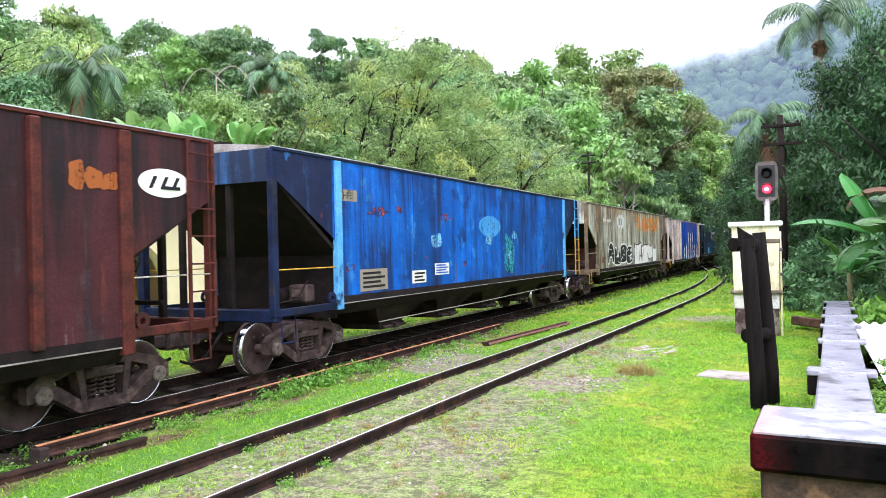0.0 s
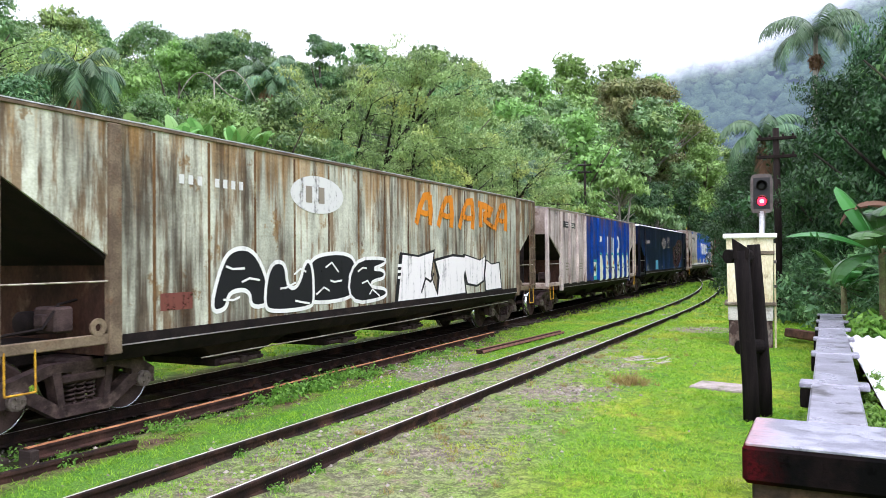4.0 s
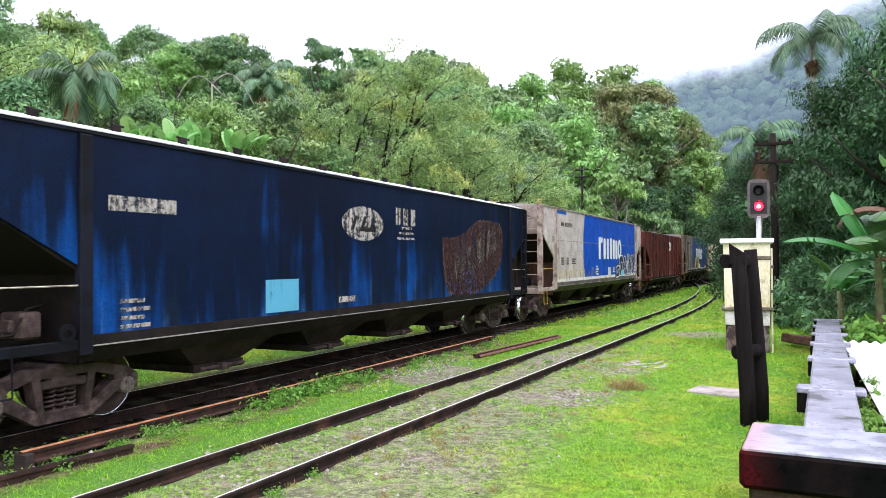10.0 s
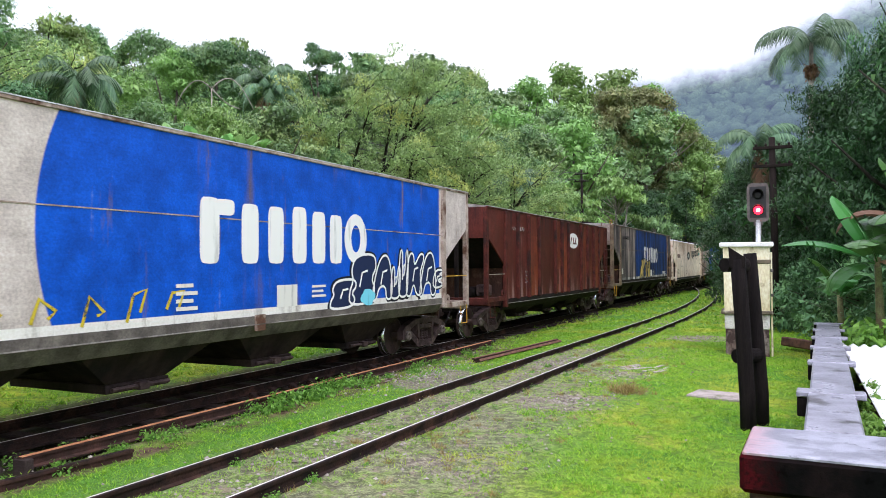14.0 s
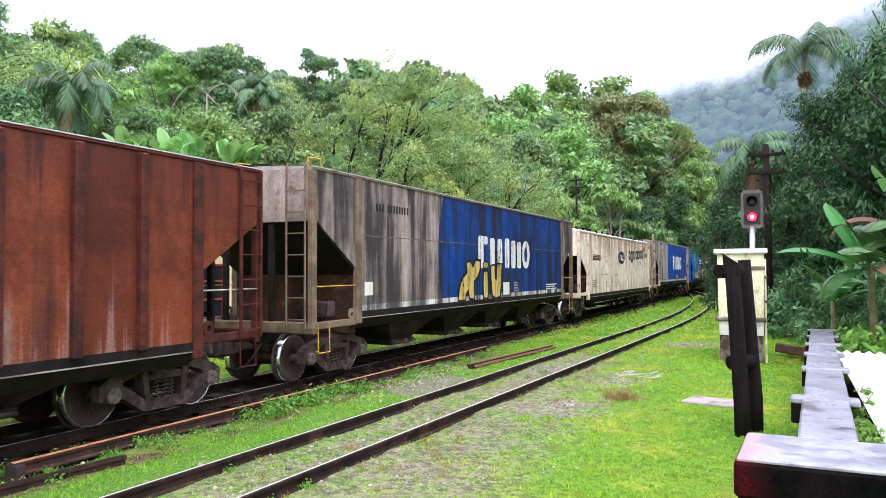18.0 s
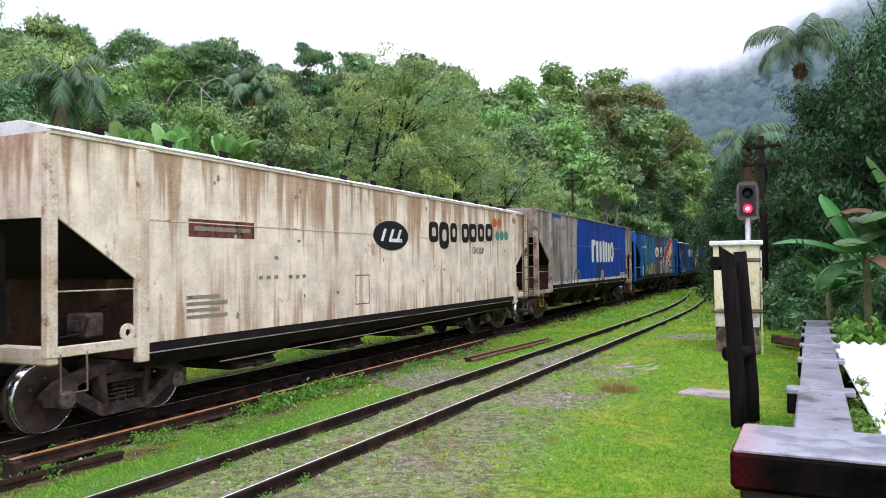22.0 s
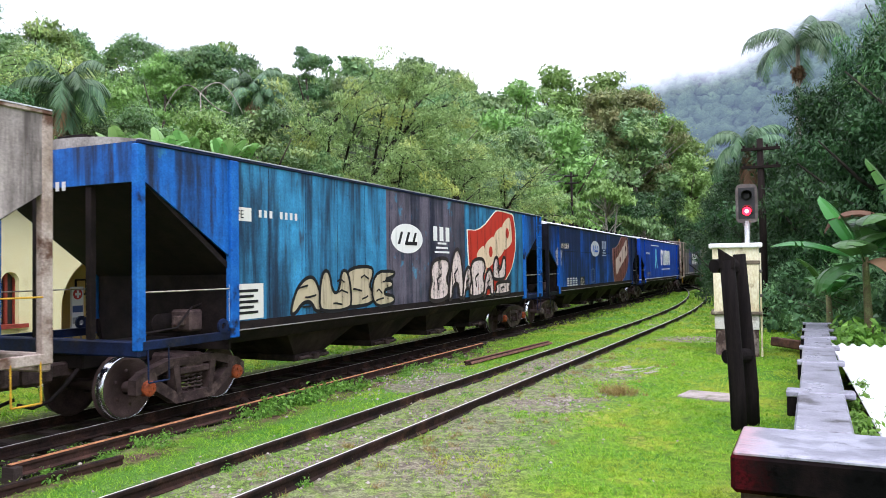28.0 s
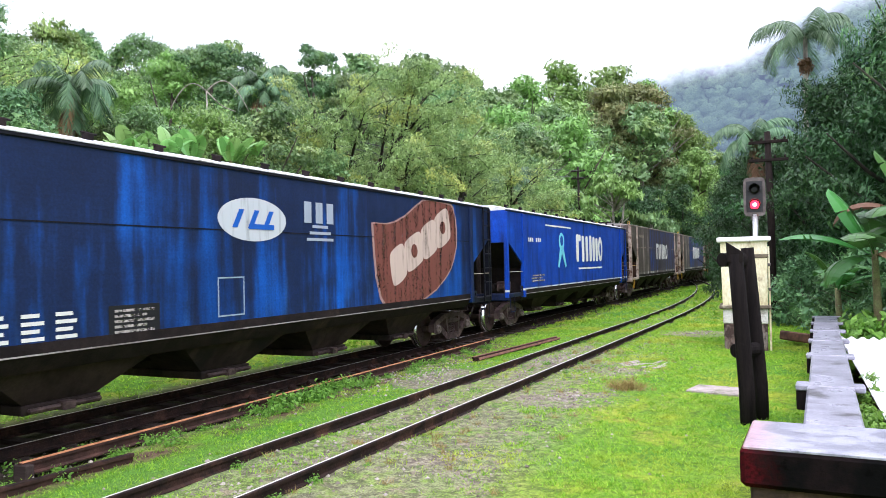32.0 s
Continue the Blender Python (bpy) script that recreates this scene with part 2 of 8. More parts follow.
BOGIE = surface("greasy_bogie_steel", (0.088, 0.058, 0.055), (0.028, 0.018, 0.018), 5.0, 0.6, 0.0, (0.17, 0.12, 0.10), 3.0, 0.54, 0.72, 60, 0.3, spec=0.15)
WHEEL = surface("rusty_wheel_steel", (0.085, 0.056, 0.052), (0.045, 0.029, 0.028), 4.0, 0.65, 0.0, (0.12, 0.08, 0.07), 2.0, 0.5, 0.7, 60, 0.25)
TREAD = plain("polished_tread", (0.72, 0.74, 0.78), 0.22, 1.0)
CAP = surface("axle_cap_steel", (0.22, 0.18, 0.16), (0.11, 0.085, 0.075), 14.0, 0.5, 0.2, None, relief=0.2)
CAP_RED = surface("axle_cap_orange", (0.45, 0.10, 0.035), (0.22, 0.06, 0.03), 14.0, 0.5, 0.1, None, relief=0.2)
YELLOW = surface("grab_iron_yellow", (0.62, 0.36, 0.03), (0.35, 0.17, 0.02), 9.0, 0.5, 0.0, (0.10, 0.05, 0.03), 6.0, 0.58, 0.72, 60, 0.2)
BARE = surface("worn_bar_steel", (0.50, 0.45, 0.38), (0.24, 0.19, 0.15), 9.0, 0.45, 0.3, None, relief=0.2)
RAIL_RUST = surface("rail_rust", (0.028, 0.015, 0.012), (0.012, 0.009, 0.008), 6.0, 0.75, 0.0, (0.085, 0.042, 0.028), 2.0, 0.5, 0.75, 60, 0.4)
RAIL_BROWN = surface("rail_web_shaded_rust", (0.060, 0.030, 0.023), (0.026, 0.016, 0.013), 6.0, 0.8, 0.0, (0.12, 0.06, 0.04), 2.0, 0.55, 0.75, 60, 0.4)
RAIL_DULL = surface("rail_dull_brown_rust", (0.19, 0.095, 0.065), (0.10, 0.052, 0.038), 5.0, 0.8, 0.0, (0.26, 0.16, 0.11), 2.0, 0.55, 0.75, 60, 0.4)
RAIL_OLD = surface("old_rail_lit_orange_rust", (0.46, 0.21, 0.10), (0.26, 0.105, 0.052), 5.0, 0.8, 0.0, (0.05, 0.032, 0.026), 2.0, 0.55, 0.75, 60, 0.4)
# worn steel of the rail heads, their shine put into a pale colour
RAIL_SHINE = surface("rail_steel_painted_shine", (0.74, 0.70, 0.64), (0.52, 0.48, 0.42), 5.0, 0.40, 0.25, (0.14, 0.09, 0.065), 1.5, 0.58, 0.75, 60, 0.05)
SLEEPER = surface("sleeper_wood", (0.030, 0.022, 0.018), (0.055, 0.042, 0.034), 6.0, 0.9, 0.0, (0.03, 0.022, 0.02), 2.0, 0.5, 0.7, 30, 0.6, (0.3, 3, 3), 0.4)
TARRED = surface("tarred_timber", (0.006, 0.005, 0.005), (0.014, 0.011, 0.010), 5.0, 0.85, 0.0, (0.032, 0.025, 0.022), 2.5, 0.58, 0.75, 45, 0.9, (4, 4, 0.35), spec=0.06)
BARK = surface("tree_bark", (0.10, 0.085, 0.065), (0.05, 0.04, 0.032), 4.0, 0.95, 0.0, (0.16, 0.17, 0.13), 1.5, 0.55, 0.7, 30, 0.8, (2, 2, 0.5))
BARK_PALE = surface("pale_bark", (0.34, 0.31, 0.26), (0.20, 0.18, 0.15), 4.0, 0.9, 0.0, (0.12, 0.12, 0.09), 1.5, 0.55, 0.7, 30, 0.5, (2, 2, 0.7))
MOSSY_BARK = surface("wet_mossy_bark", (0.040, 0.036, 0.028), (0.018, 0.015, 0.012), 3.0, 0.9, 0.0, (0.07, 0.085, 0.035), 1.5, 0.55, 0.7, 30, 0.8, (2, 2, 0.6))
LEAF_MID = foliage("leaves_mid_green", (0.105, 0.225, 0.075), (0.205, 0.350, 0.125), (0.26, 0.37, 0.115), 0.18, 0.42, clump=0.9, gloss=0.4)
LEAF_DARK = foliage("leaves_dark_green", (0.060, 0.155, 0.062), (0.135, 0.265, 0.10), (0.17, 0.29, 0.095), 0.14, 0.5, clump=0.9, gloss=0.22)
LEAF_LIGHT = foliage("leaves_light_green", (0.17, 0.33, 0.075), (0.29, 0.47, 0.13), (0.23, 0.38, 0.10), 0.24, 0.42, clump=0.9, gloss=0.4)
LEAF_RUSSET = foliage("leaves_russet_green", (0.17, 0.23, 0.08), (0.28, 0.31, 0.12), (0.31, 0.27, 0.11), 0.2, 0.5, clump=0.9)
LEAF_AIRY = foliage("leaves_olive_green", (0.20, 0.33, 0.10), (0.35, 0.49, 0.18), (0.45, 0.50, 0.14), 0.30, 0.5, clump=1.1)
LEAF_PALM = foliage("palm_leaves", (0.065, 0.145, 0.068), (0.135, 0.235, 0.115), None, 0.25, 0.4)
LEAF_DRY = foliage("dead_palm_leaves", (0.15, 0.085, 0.045), (0.25, 0.16, 0.085), None, 0.2, 0.8)
LEAF_BANANA = foliage("banana_leaves", (0.13, 0.32, 0.075), (0.24, 0.46, 0.14), None, 0.35, 0.35)
# deep shade of the thickets is put into this leaf colour
LEAF_SHADE = foliage("thicket_leaves_with_shade", (0.018, 0.056, 0.020), (0.056, 0.135, 0.042), (0.036, 0.10, 0.030), 0.08, 0.45, clump=1.2, gloss=0.18)
LEAF_WALL = foliage("dark_banana_leaves", (0.028, 0.120, 0.022), (0.058, 0.195, 0.040), None, 0.3, 0.35, gloss=0.4)
SILL_EDGE = surface("pale_worn_sill_edge", (0.34, 0.31, 0.29), (0.14, 0.12, 0.11), 2.0, 0.5, 0.0, (0.05, 0.04, 0.036), 1.2, 0.54, 0.7, 40, 0.1)
RUST_JOINT = surface("rusty_joint", (0.16, 0.085, 0.035), (0.07, 0.035, 0.018), 2.0, 0.8, 0.0, (0.30, 0.26, 0.16), 1.5, 0.56, 0.7, 40, 0.2, (1, 1, 0.4))


# ---- the lie of the land ----
TRACK_X, TRAIN_SPEED = -8.6, 5.56


def siding_x(y):
    """Centre line of the empty siding, which swings over to the running line."""
    d = y - 25.0
    return -4.3 + 0.03 * d if d < 0 else max(-8.6, -4.3 + 0.03 * d - 0.0025 * d * d)


def bumps(x, y, s):
    return noise.noise(Vector((x * s, y * s, 3.7)))


def land(x, y):
    """Height of the ground: level round the tracks, a wooded slope behind the train, hills up the valley."""
    left = max(0.0, -x - 27.0)
    z = 0.42 * left / (1 + left * 0.004) if left < 900 else 120
    right = max(0.0, x - 5.0)
    z += 0.35 * right / (1 + right * 0.01)
    ahead = max(0.0, y - 95.0 - 0.3 * max(0.0, x))
    z += 0.30 * ahead / (1 + ahead * 0.006)
    z += bumps(x, y, 0.03) * min(8, 0.12 * (left + right + ahead))
    near = -0.13 + 0.035 * bumps(x, y, 0.6) + 0.02 * bumps(x, y, 2.2)
    if -10.0 < x < -7.1 and y < 90:
        near -= 0.06
    return near + z


def land_grid(xs, ys, material, name):
    s = Shape()
    nx = len(xs)
    s.v = [(x, y, land(x, y)) for y in ys for x in xs]
    s.f = [(j * nx + i, j * nx + i + 1, (j + 1) * nx + i + 1, (j + 1) * nx + i) for j in range(len(ys) - 1) for i in range(nx - 1)]
    return s.mesh(name, material, True, False)


def steps(stops):
    out = []
    for a, b, d in stops:
        n = max(1, round((b - a) / d))
        out += [a + (b - a) * i / n for i in range(n)]
    return out + [stops[-1][1]]


def ground_material():
    m, nt, b = nodes_of("wet_lawn_and_earth")
    co = nt.nodes.new("ShaderNodeTexCoord").outputs["Object"]
    big, mid, fine = tex_noise(nt, co, 0.55, 5, 0.6), tex_noise(nt, co, 1.6, 5, 0.6), tex_noise(nt, co, 45, 3, 0.7)
    tuft = tex_noise(nt, co, 11, 4, 0.65)
    grass = blend(nt, ramp(nt, big, 0.38, 0.62), (0.105, 0.29, 0.016), (0.40, 0.45, 0.032))
    grass = blend(nt, ramp(nt, mid, 0.40, 0.66), grass, (0.19, 0.36, 0.026))
    grass = blend(nt, calc(nt, "MULTIPLY", ramp(nt, tex_noise(nt, co, 0.9, 5, 0.6), 0.58, 0.72), 0.6), grass, (0.40, 0.34, 0.10))
    grass = blend(nt, ramp(nt, tuft, 0.58, 0.36), grass, blend(nt, 0.6, grass, (0.035, 0.085, 0.010)))
    grass = blend(nt, ramp(nt, fine, 0.3, 0.7), blend(nt, 0.6, grass, (0.03, 0.06, 0.008)), grass)
    earth = blend(nt, ramp(nt, fine, 0.3, 0.7), (0.13, 0.09, 0.075), (0.42, 0.34, 0.29))
    earth = blend(nt, ramp(nt, tuft, 0.40, 0.62), blend(nt, 0.6, earth, (0.06, 0.043, 0.036)), earth)
    earth = blend(nt, ramp(nt, tex_noise(nt, co, 2.6, 5, 0.65), 0.56, 0.66), earth, (0.17, 0.21, 0.06))
    sep = nt.nodes.new("ShaderNodeSeparateXYZ")
    nt.links.new(co, sep.inputs["Vector"])
    X, Y = sep.outputs["X"], sep.outputs["Y"]

    def beside(x, a, b):
        return calc(nt, "SUBTRACT", 1.0, ramp(nt, calc(nt, "ABSOLUTE", calc(nt, "SUBTRACT", X, x), 0.0), a, b))

    # thin grey-green turf with bits of earth where people walk, lush grass between the tracks
    edge = calc(nt, "ADD", calc(nt, "ADD", X, calc(nt, "MULTIPLY", Y, 0.15)), calc(nt, "MULTIPLY", calc(nt, "SUBTRACT", mid, 0.5), 3.0))
    dull = calc(nt, "MULTIPLY", calc(nt, "MULTIPLY", ramp(nt, edge, -0.9, -1.9), ramp(nt, X, -5.75, -5.3)), calc(nt, "SUBTRACT", 1.0, ramp(nt, Y, 15.0, 23.0)))
    turf = blend(nt, ramp(nt, tuft, 0.38, 0.60), (0.095, 0.120, 0.042), (0.26, 0.37, 0.095))
    turf = blend(nt, ramp(nt, tex_noise(nt, co, 3.5, 5, 0.7), 0.54, 0.64), turf, (0.33, 0.25, 0.19))
    turf = blend(nt, ramp(nt, fine, 0.32, 0.62), blend(nt, 0.7, turf, (0.035, 0.035, 0.02)), turf)
    turf = blend(nt, ramp(nt, tex_noise(nt, co, 70, 2, 0.5), 0.66, 0.72), turf, (0.46, 0.44, 0.36))
    grass = blend(nt, calc(nt, "MULTIPLY", dull, 0.88), grass, turf)
    grass = blend(nt, calc(nt, "MULTIPLY", beside(-5.95, 0.35, 0.85), 0.75), grass, blend(nt, ramp(nt, fine, 0.3, 0.7), (0.03, 0.11, 0.010), (0.12, 0.31, 0.035)))
    near_rail = calc(nt, "MULTIPLY", beside(-6.95, 0.3, 0.75), calc(nt, "SUBTRACT", 1.0, ramp(nt, Y, 17.0, 22.0)))
    grass = blend(nt, calc(nt, "MULTIPLY", near_rail, ramp(nt, mid, 0.66, 0.40)), grass, blend(nt, ramp(nt, tuft, 0.35, 0.65), (0.045, 0.024, 0.016), (0.16, 0.10, 0.07)))
    # trodden strip beside the siding, bare bed under the running line
    strip = calc(nt, "SUBTRACT", 1.0, ramp(nt, calc(nt, "ABSOLUTE", calc(nt, "ADD", sep.outputs["X"], 4.2), 0.0), 0.2, 2.4))
    bed = calc(nt, "SUBTRACT", 1.0, ramp(nt, calc(nt, "ABSOLUTE", calc(nt, "ADD", sep.outputs["X"], 8.55), 0.0), 1.2, 1.9))
    near = calc(nt, "SUBTRACT", 1.0, ramp(nt, sep.outputs["Y"], 14.0, 30.0))
    bare = calc(nt, "MULTIPLY", ramp(nt, mid, 0.40, 0.52), calc(nt, "MULTIPLY", strip, calc(nt, "ADD", calc(nt, "MULTIPLY", near, 0.42), 0.10)))
    bare = calc(nt, "MAXIMUM", bare, calc(nt, "MULTIPLY", bed, 0.92))
    # bare spots
    for px, py, rx, ry in ((-3.1, 14.2, 0.75, 0.45), (-2.45, 21.9, 0.85, 1.1), (-3.2, 11.1, 0.9, 0.7), (-4.6, 15.5, 0.4, 2.6), (-6.0, 12.3, 0.5, 1.3), (-2.5, 12.2, 0.4, 0.4), (-3.3, 7.0, 0.6, 0.6), (-4.4, 9.5, 0.35, 0.8), (-4.5, 6.5, 0.3, 0.7)):
        dx, dy = calc(nt, "DIVIDE", calc(nt, "SUBTRACT", X, px), rx), calc(nt, "DIVIDE", calc(nt, "SUBTRACT", Y, py), ry)
        far = calc(nt, "ADD", calc(nt, "ADD", calc(nt, "MULTIPLY", dx, dx), calc(nt, "MULTIPLY", dy, dy)), calc(nt, "MULTIPLY", calc(nt, "SUBTRACT", mid, 0.5), 5.0))
        bare = calc(nt, "MAXIMUM", bare, calc(nt, "MULTIPLY", calc(nt, "SUBTRACT", 1.0, ramp(nt, far, 0.2, 1.4)), 0.8))
    # dark gravel bed, with the train's shade put into its near-black tone
    shaded_bed = calc(nt, "MULTIPLY", bed, ramp(nt, mid, 0.95, 0.62))
    col = blend(nt, bare, grass, blend(nt, shaded_bed, earth, (0.020, 0.015, 0.012)))
    nt.links.new(col, b.inputs["Base Color"])
    b.inputs["Roughness"].default_value = 0.85
    b.inputs["Specular IOR Level"].default_value = 0.12
    bump(nt, b, calc(nt, "ADD", calc(nt, "ADD", fine, mid), tuft), 0.8, 0.03)
    return m


GROUND = ground_material()
xs = steps([(-2600, -300, 230), (-300, -60, 20), (-60, -16, 2), (-16, 6, 0.25), (6, 40, 2), (40, 300, 26), (300, 2600, 230)])
ys = steps([(-1500, -60, 160), (-60, -4, 7), (-4, 32, 0.3), (32, 100, 2), (100, 400, 15), (400, 3000, 200)])
ground = tagged(new("ground", land_grid(xs, ys, GROUND, "ground")), "wet green lawn and bare trodden earth round the tracks", "ground", kind="structure")

# ---- tracks ----
RAIL_SECTION = [(-0.058, -0.135), (0.058, -0.135), (0.058, -0.125), (0.012, -0.11), (0.009, -0.04), (0.03, -0.034), (0.03, -0.006), (0.024, 0.0), (-0.024, 0.0), (-0.03, -0.006), (-0.03, -0.034), (-0.009, -0.04), (-0.012, -0.11), (-0.058, -0.125)]


def rail_shape(line, offset, section=RAIL_SECTION, z=0.0):
    """A rail drawn along y; line gives x for y."""
    s, n = Shape(), len(section)
    pts = [(line(y) + offset, y) for y in RAIL_YS]
    for x, y in pts:
        s.v += [(x + a, y, z + b) for a, b in section]
    for i in range(len(pts) - 1):
        s.f += [(i * n + k, i * n + (k + 1) % n, (i + 1) * n + (k + 1) % n, (i + 1) * n + k) for k in range(n)]
    s.f += [tuple(range(n)), tuple(range((len(pts) - 1) * n, len(pts) * n))[::-1]]
    return s


def head_shape(line, offset, w=0.012):
    s = Shape()
    pts = [(line(y) + offset, y) for y in RAIL_YS]
    for x, y in pts:
        s.v += [(x - w - 0.006, y, 0.0015), (x + w - 0.006, y, 0.0015)]
    s.f = [(2 * i, 2 * i + 1, 2 * i + 3, 2 * i + 2) for i in range(len(pts) - 1)]
    return s


RAIL_YS = steps([(-14, 30, 1.0), (30, 110, 2.0)])
running_line = thing("running_track", "running line with steel rails on dark timber sleepers", "railway track", kind="structure")
siding = thing("siding_track", "empty siding with wet rusty rails sunk in grass", "railway track", kind="structure")
for line, owner in ((lambda y: TRACK_X, running_line), (siding_x, siding)):
    for off in (-0.535, 0.535):
        r = part("rail", rail_shape(line, off), RAIL_RUST, owner, "rusty rail with a shiny head")
        part("rail_head", head_shape(line, off), RAIL_SHINE, r)
slp = Shape().box(-1.0, 1.0, -0.11, 0.11, -0.30, -0.138, 0.02).mesh("sleeper", SLEEPER)
y = -3.0
while y < 62:
    ob = part("sleeper", slp, None, running_line)
    ob.matrix_basis = pose(TRACK_X + random.uniform(-0.05, 0.05), y, random.uniform(-0.01, 0.012), 0, random.uniform(-0.6, 0.6), random.uniform(-1.5, 1.5))
    if y < 34:
        ob = part("sleeper", slp, None, siding)
        ob.matrix_basis = pose(siding_x(y), y + 0.2, random.uniform(-0.03, -0.012), 0, 0, random.uniform(-1.5, 1.5))
    y += 0.62


# ---- hopper wagons ----
def wagon_paint(name, base, second=None, y0=0.0, y1=0.0, soot=0.35, rust=0.25, pale=0.2, bow=0.35, streak=1.0, stripe=None, sootc=(0.028, 0.024, 0.024), rustc=(0.17, 0.06, 0.03), palec=(0.55, 0.53, 0.50), gloss=0.5, band=None, seams=(), uneven=0.5, odd=None, blot=None, high=0.0, shine=0.20, hang=None, rise=None, grime=0.38):
    """Weathered paint. second covers the side from y0 to y1; soot, rust and pale streaks run down it; stripe is a band along the sill, band an odd repainted field; panels between seams differ, odd is the tone of some; blot is a scraped tone; high draws the soot upwards; hang and rise are (tone, height, amount) of stains that run down from the roof and creep up from the sill."""
    m, nt, b = nodes_of(name)
    co = nt.nodes.new("ShaderNodeTexCoord").outputs["Object"]
    sep = nt.nodes.new("ShaderNodeSeparateXYZ")
    nt.links.new(co, sep.inputs["Vector"])
    Y, Z = sep.outputs["Y"], sep.outputs["Z"]
    fine = tex_noise(nt, co, 30, 4, 0.65)
    mid = tex_noise(nt, co, 2.3, 6, 0.65)
    col = blend(nt, ramp(nt, mid, 0.3, 0.7), tuple(c * 0.72 for c in base), tuple(min(c * 1.12, 1) for c in base))
    if second is not None:
        edge = calc(nt, "MULTIPLY", calc(nt, "MULTIPLY", calc(nt, "SUBTRACT", Z, 2.4), calc(nt, "SUBTRACT", Z, 2.4)), bow * 0.35)
        inside = calc(nt, "MULTIPLY", ramp(nt, calc(nt, "SUBTRACT", Y, edge), y0 - 0.012, y0 + 0.012), calc(nt, "SUBTRACT", 1.0, ramp(nt, Y, y1 - 0.012, y1 + 0.012)))
        two = blend(nt, ramp(nt, mid, 0.3, 0.7), tuple(c * 0.68 for c in second), tuple(c * 1.12 for c in second))
        col = blend(nt, inside, col, two)
    if band is not None:
        ba, bb, bc = band
        inside = calc(nt, "MULTIPLY", ramp(nt, Y, ba - 0.02, ba + 0.02), calc(nt, "SUBTRACT", 1.0, ramp(nt, Y, bb - 0.02, bb + 0.02)))
        col = blend(nt, inside, col, blend(nt, mid, bc, tuple(c * 0.6 for c in bc)))
    if stripe is not None:
        za, zb, sc = stripe
        inside = calc(nt, "MULTIPLY", ramp(nt, Z, za - 0.005, za + 0.005), calc(nt, "SUBTRACT", 1.0, ramp(nt, Z, zb - 0.005, zb + 0.005)))
        col = blend(nt, inside, col, sc)
    if seams:
        index = 0.5
        for k in seams:
            index = calc(nt, "ADD", calc(nt, "GREATER_THAN", Y, k), index)
        white = nt.nodes.new("ShaderNodeTexWhiteNoise")
        white.noise_dimensions = "1D"
        nt.links.new(index, white.inputs["W"])
        tone = calc(nt, "ADD", calc(nt, "MULTIPLY", white.outputs["Value"], uneven), 1.0 - uneven / 2)
        if odd is not None:
            pick = nt.nodes.new("ShaderNodeSeparateColor")
            nt.links.new(white.outputs["Color"], pick.inputs["Color"])
            worn_low = ramp(nt, calc(nt, "ADD", calc(nt, "MULTIPLY", mid, 1.6), calc(nt, "MULTIPLY", Z, -0.28)), 0.0, 0.35)
            col = blend(nt, calc(nt, "MULTIPLY", ramp(nt, pick.outputs["Green"], 0.35, 0.6), calc(nt, "ADD", calc(nt, "MULTIPLY", worn_low, 0.6), 0.35)), col, odd)
        hsv = nt.nodes.new("ShaderNodeHueSaturation")
        nt.links.new(tone, hsv.inputs["Value"])
        nt.links.new(col, hsv.inputs["Color"])
        col = hsv.outputs["Color"]
    if blot is not None:
        for q, (bc, lim) in enumerate(blot):
            k = ramp(nt, tex_noise(nt, co, 1.5 + 0.9 * q, 7, 0.7, (1, 1, 0.8)), lim, lim + 0.05)
            col = blend(nt, calc(nt, "MULTIPLY", k, 0.75), col, bc)
    runs = tex_noise(nt, co, 2.6 * streak, 5, 0.6, (1, 1, 0.10))
    thin = tex_noise(nt, co, 9.0 * streak, 4, 0.6, (1, 1, 0.06))
    patch = tex_noise(nt, co, 0.55, 5, 0.6)
    wash = calc(nt, "ADD", calc(nt, "MULTIPLY", runs, 0.65), calc(nt, "MULTIPLY", patch, 0.35))
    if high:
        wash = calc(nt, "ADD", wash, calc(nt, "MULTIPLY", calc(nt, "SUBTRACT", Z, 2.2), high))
    if pale > 0:
        k = ramp(nt, calc(nt, "ADD", calc(nt, "MULTIPLY", thin, 0.6), calc(nt, "MULTIPLY", mid, 0.4)), 0.66 - 0.28 * pale, 0.80 - 0.2 * pale)
        col = blend(nt, calc(nt, "MULTIPLY", k, 0.45), col, palec)
    if rust > 0:
        k = ramp(nt, calc(nt, "ADD", calc(nt, "MULTIPLY", tex_noise(nt, co, 3.4, 6, 0.7, (1, 1, 0.16)), 0.7), calc(nt, "MULTIPLY", thin, 0.3)), 0.66 - 0.26 * rust, 0.76 - 0.26 * rust)
        col = blend(nt, calc(nt, "MULTIPLY", k, 0.8), col, blend(nt, fine, rustc, tuple(c * 0.45 for c in rustc)))
    for q, (stain, way) in enumerate(((hang, -1.0), (rise, 1.0))):
        if stain is None:
            continue
        tone, level, amount = stain
        reach = calc(nt, "MULTIPLY", calc(nt, "SUBTRACT", tex_noise(nt, co, 3.1 + 1.7 * q, 5, 0.65, (1, 1, 0.03)), 0.58 - amount), 7.0)
        depth = calc(nt, "MULTIPLY", calc(nt, "SUBTRACT", Z, level), way)
        k = ramp(nt, calc(nt, "SUBTRACT", calc(nt, "ADD", reach, calc(nt, "MULTIPLY", calc(nt, "SUBTRACT", fine, 0.5), 0.5)), depth), 0.0, 0.7)
        col = blend(nt, calc(nt, "MULTIPLY", k, calc(nt, "ADD", calc(nt, "MULTIPLY", thin, 0.9), 0.25)), col, tone)
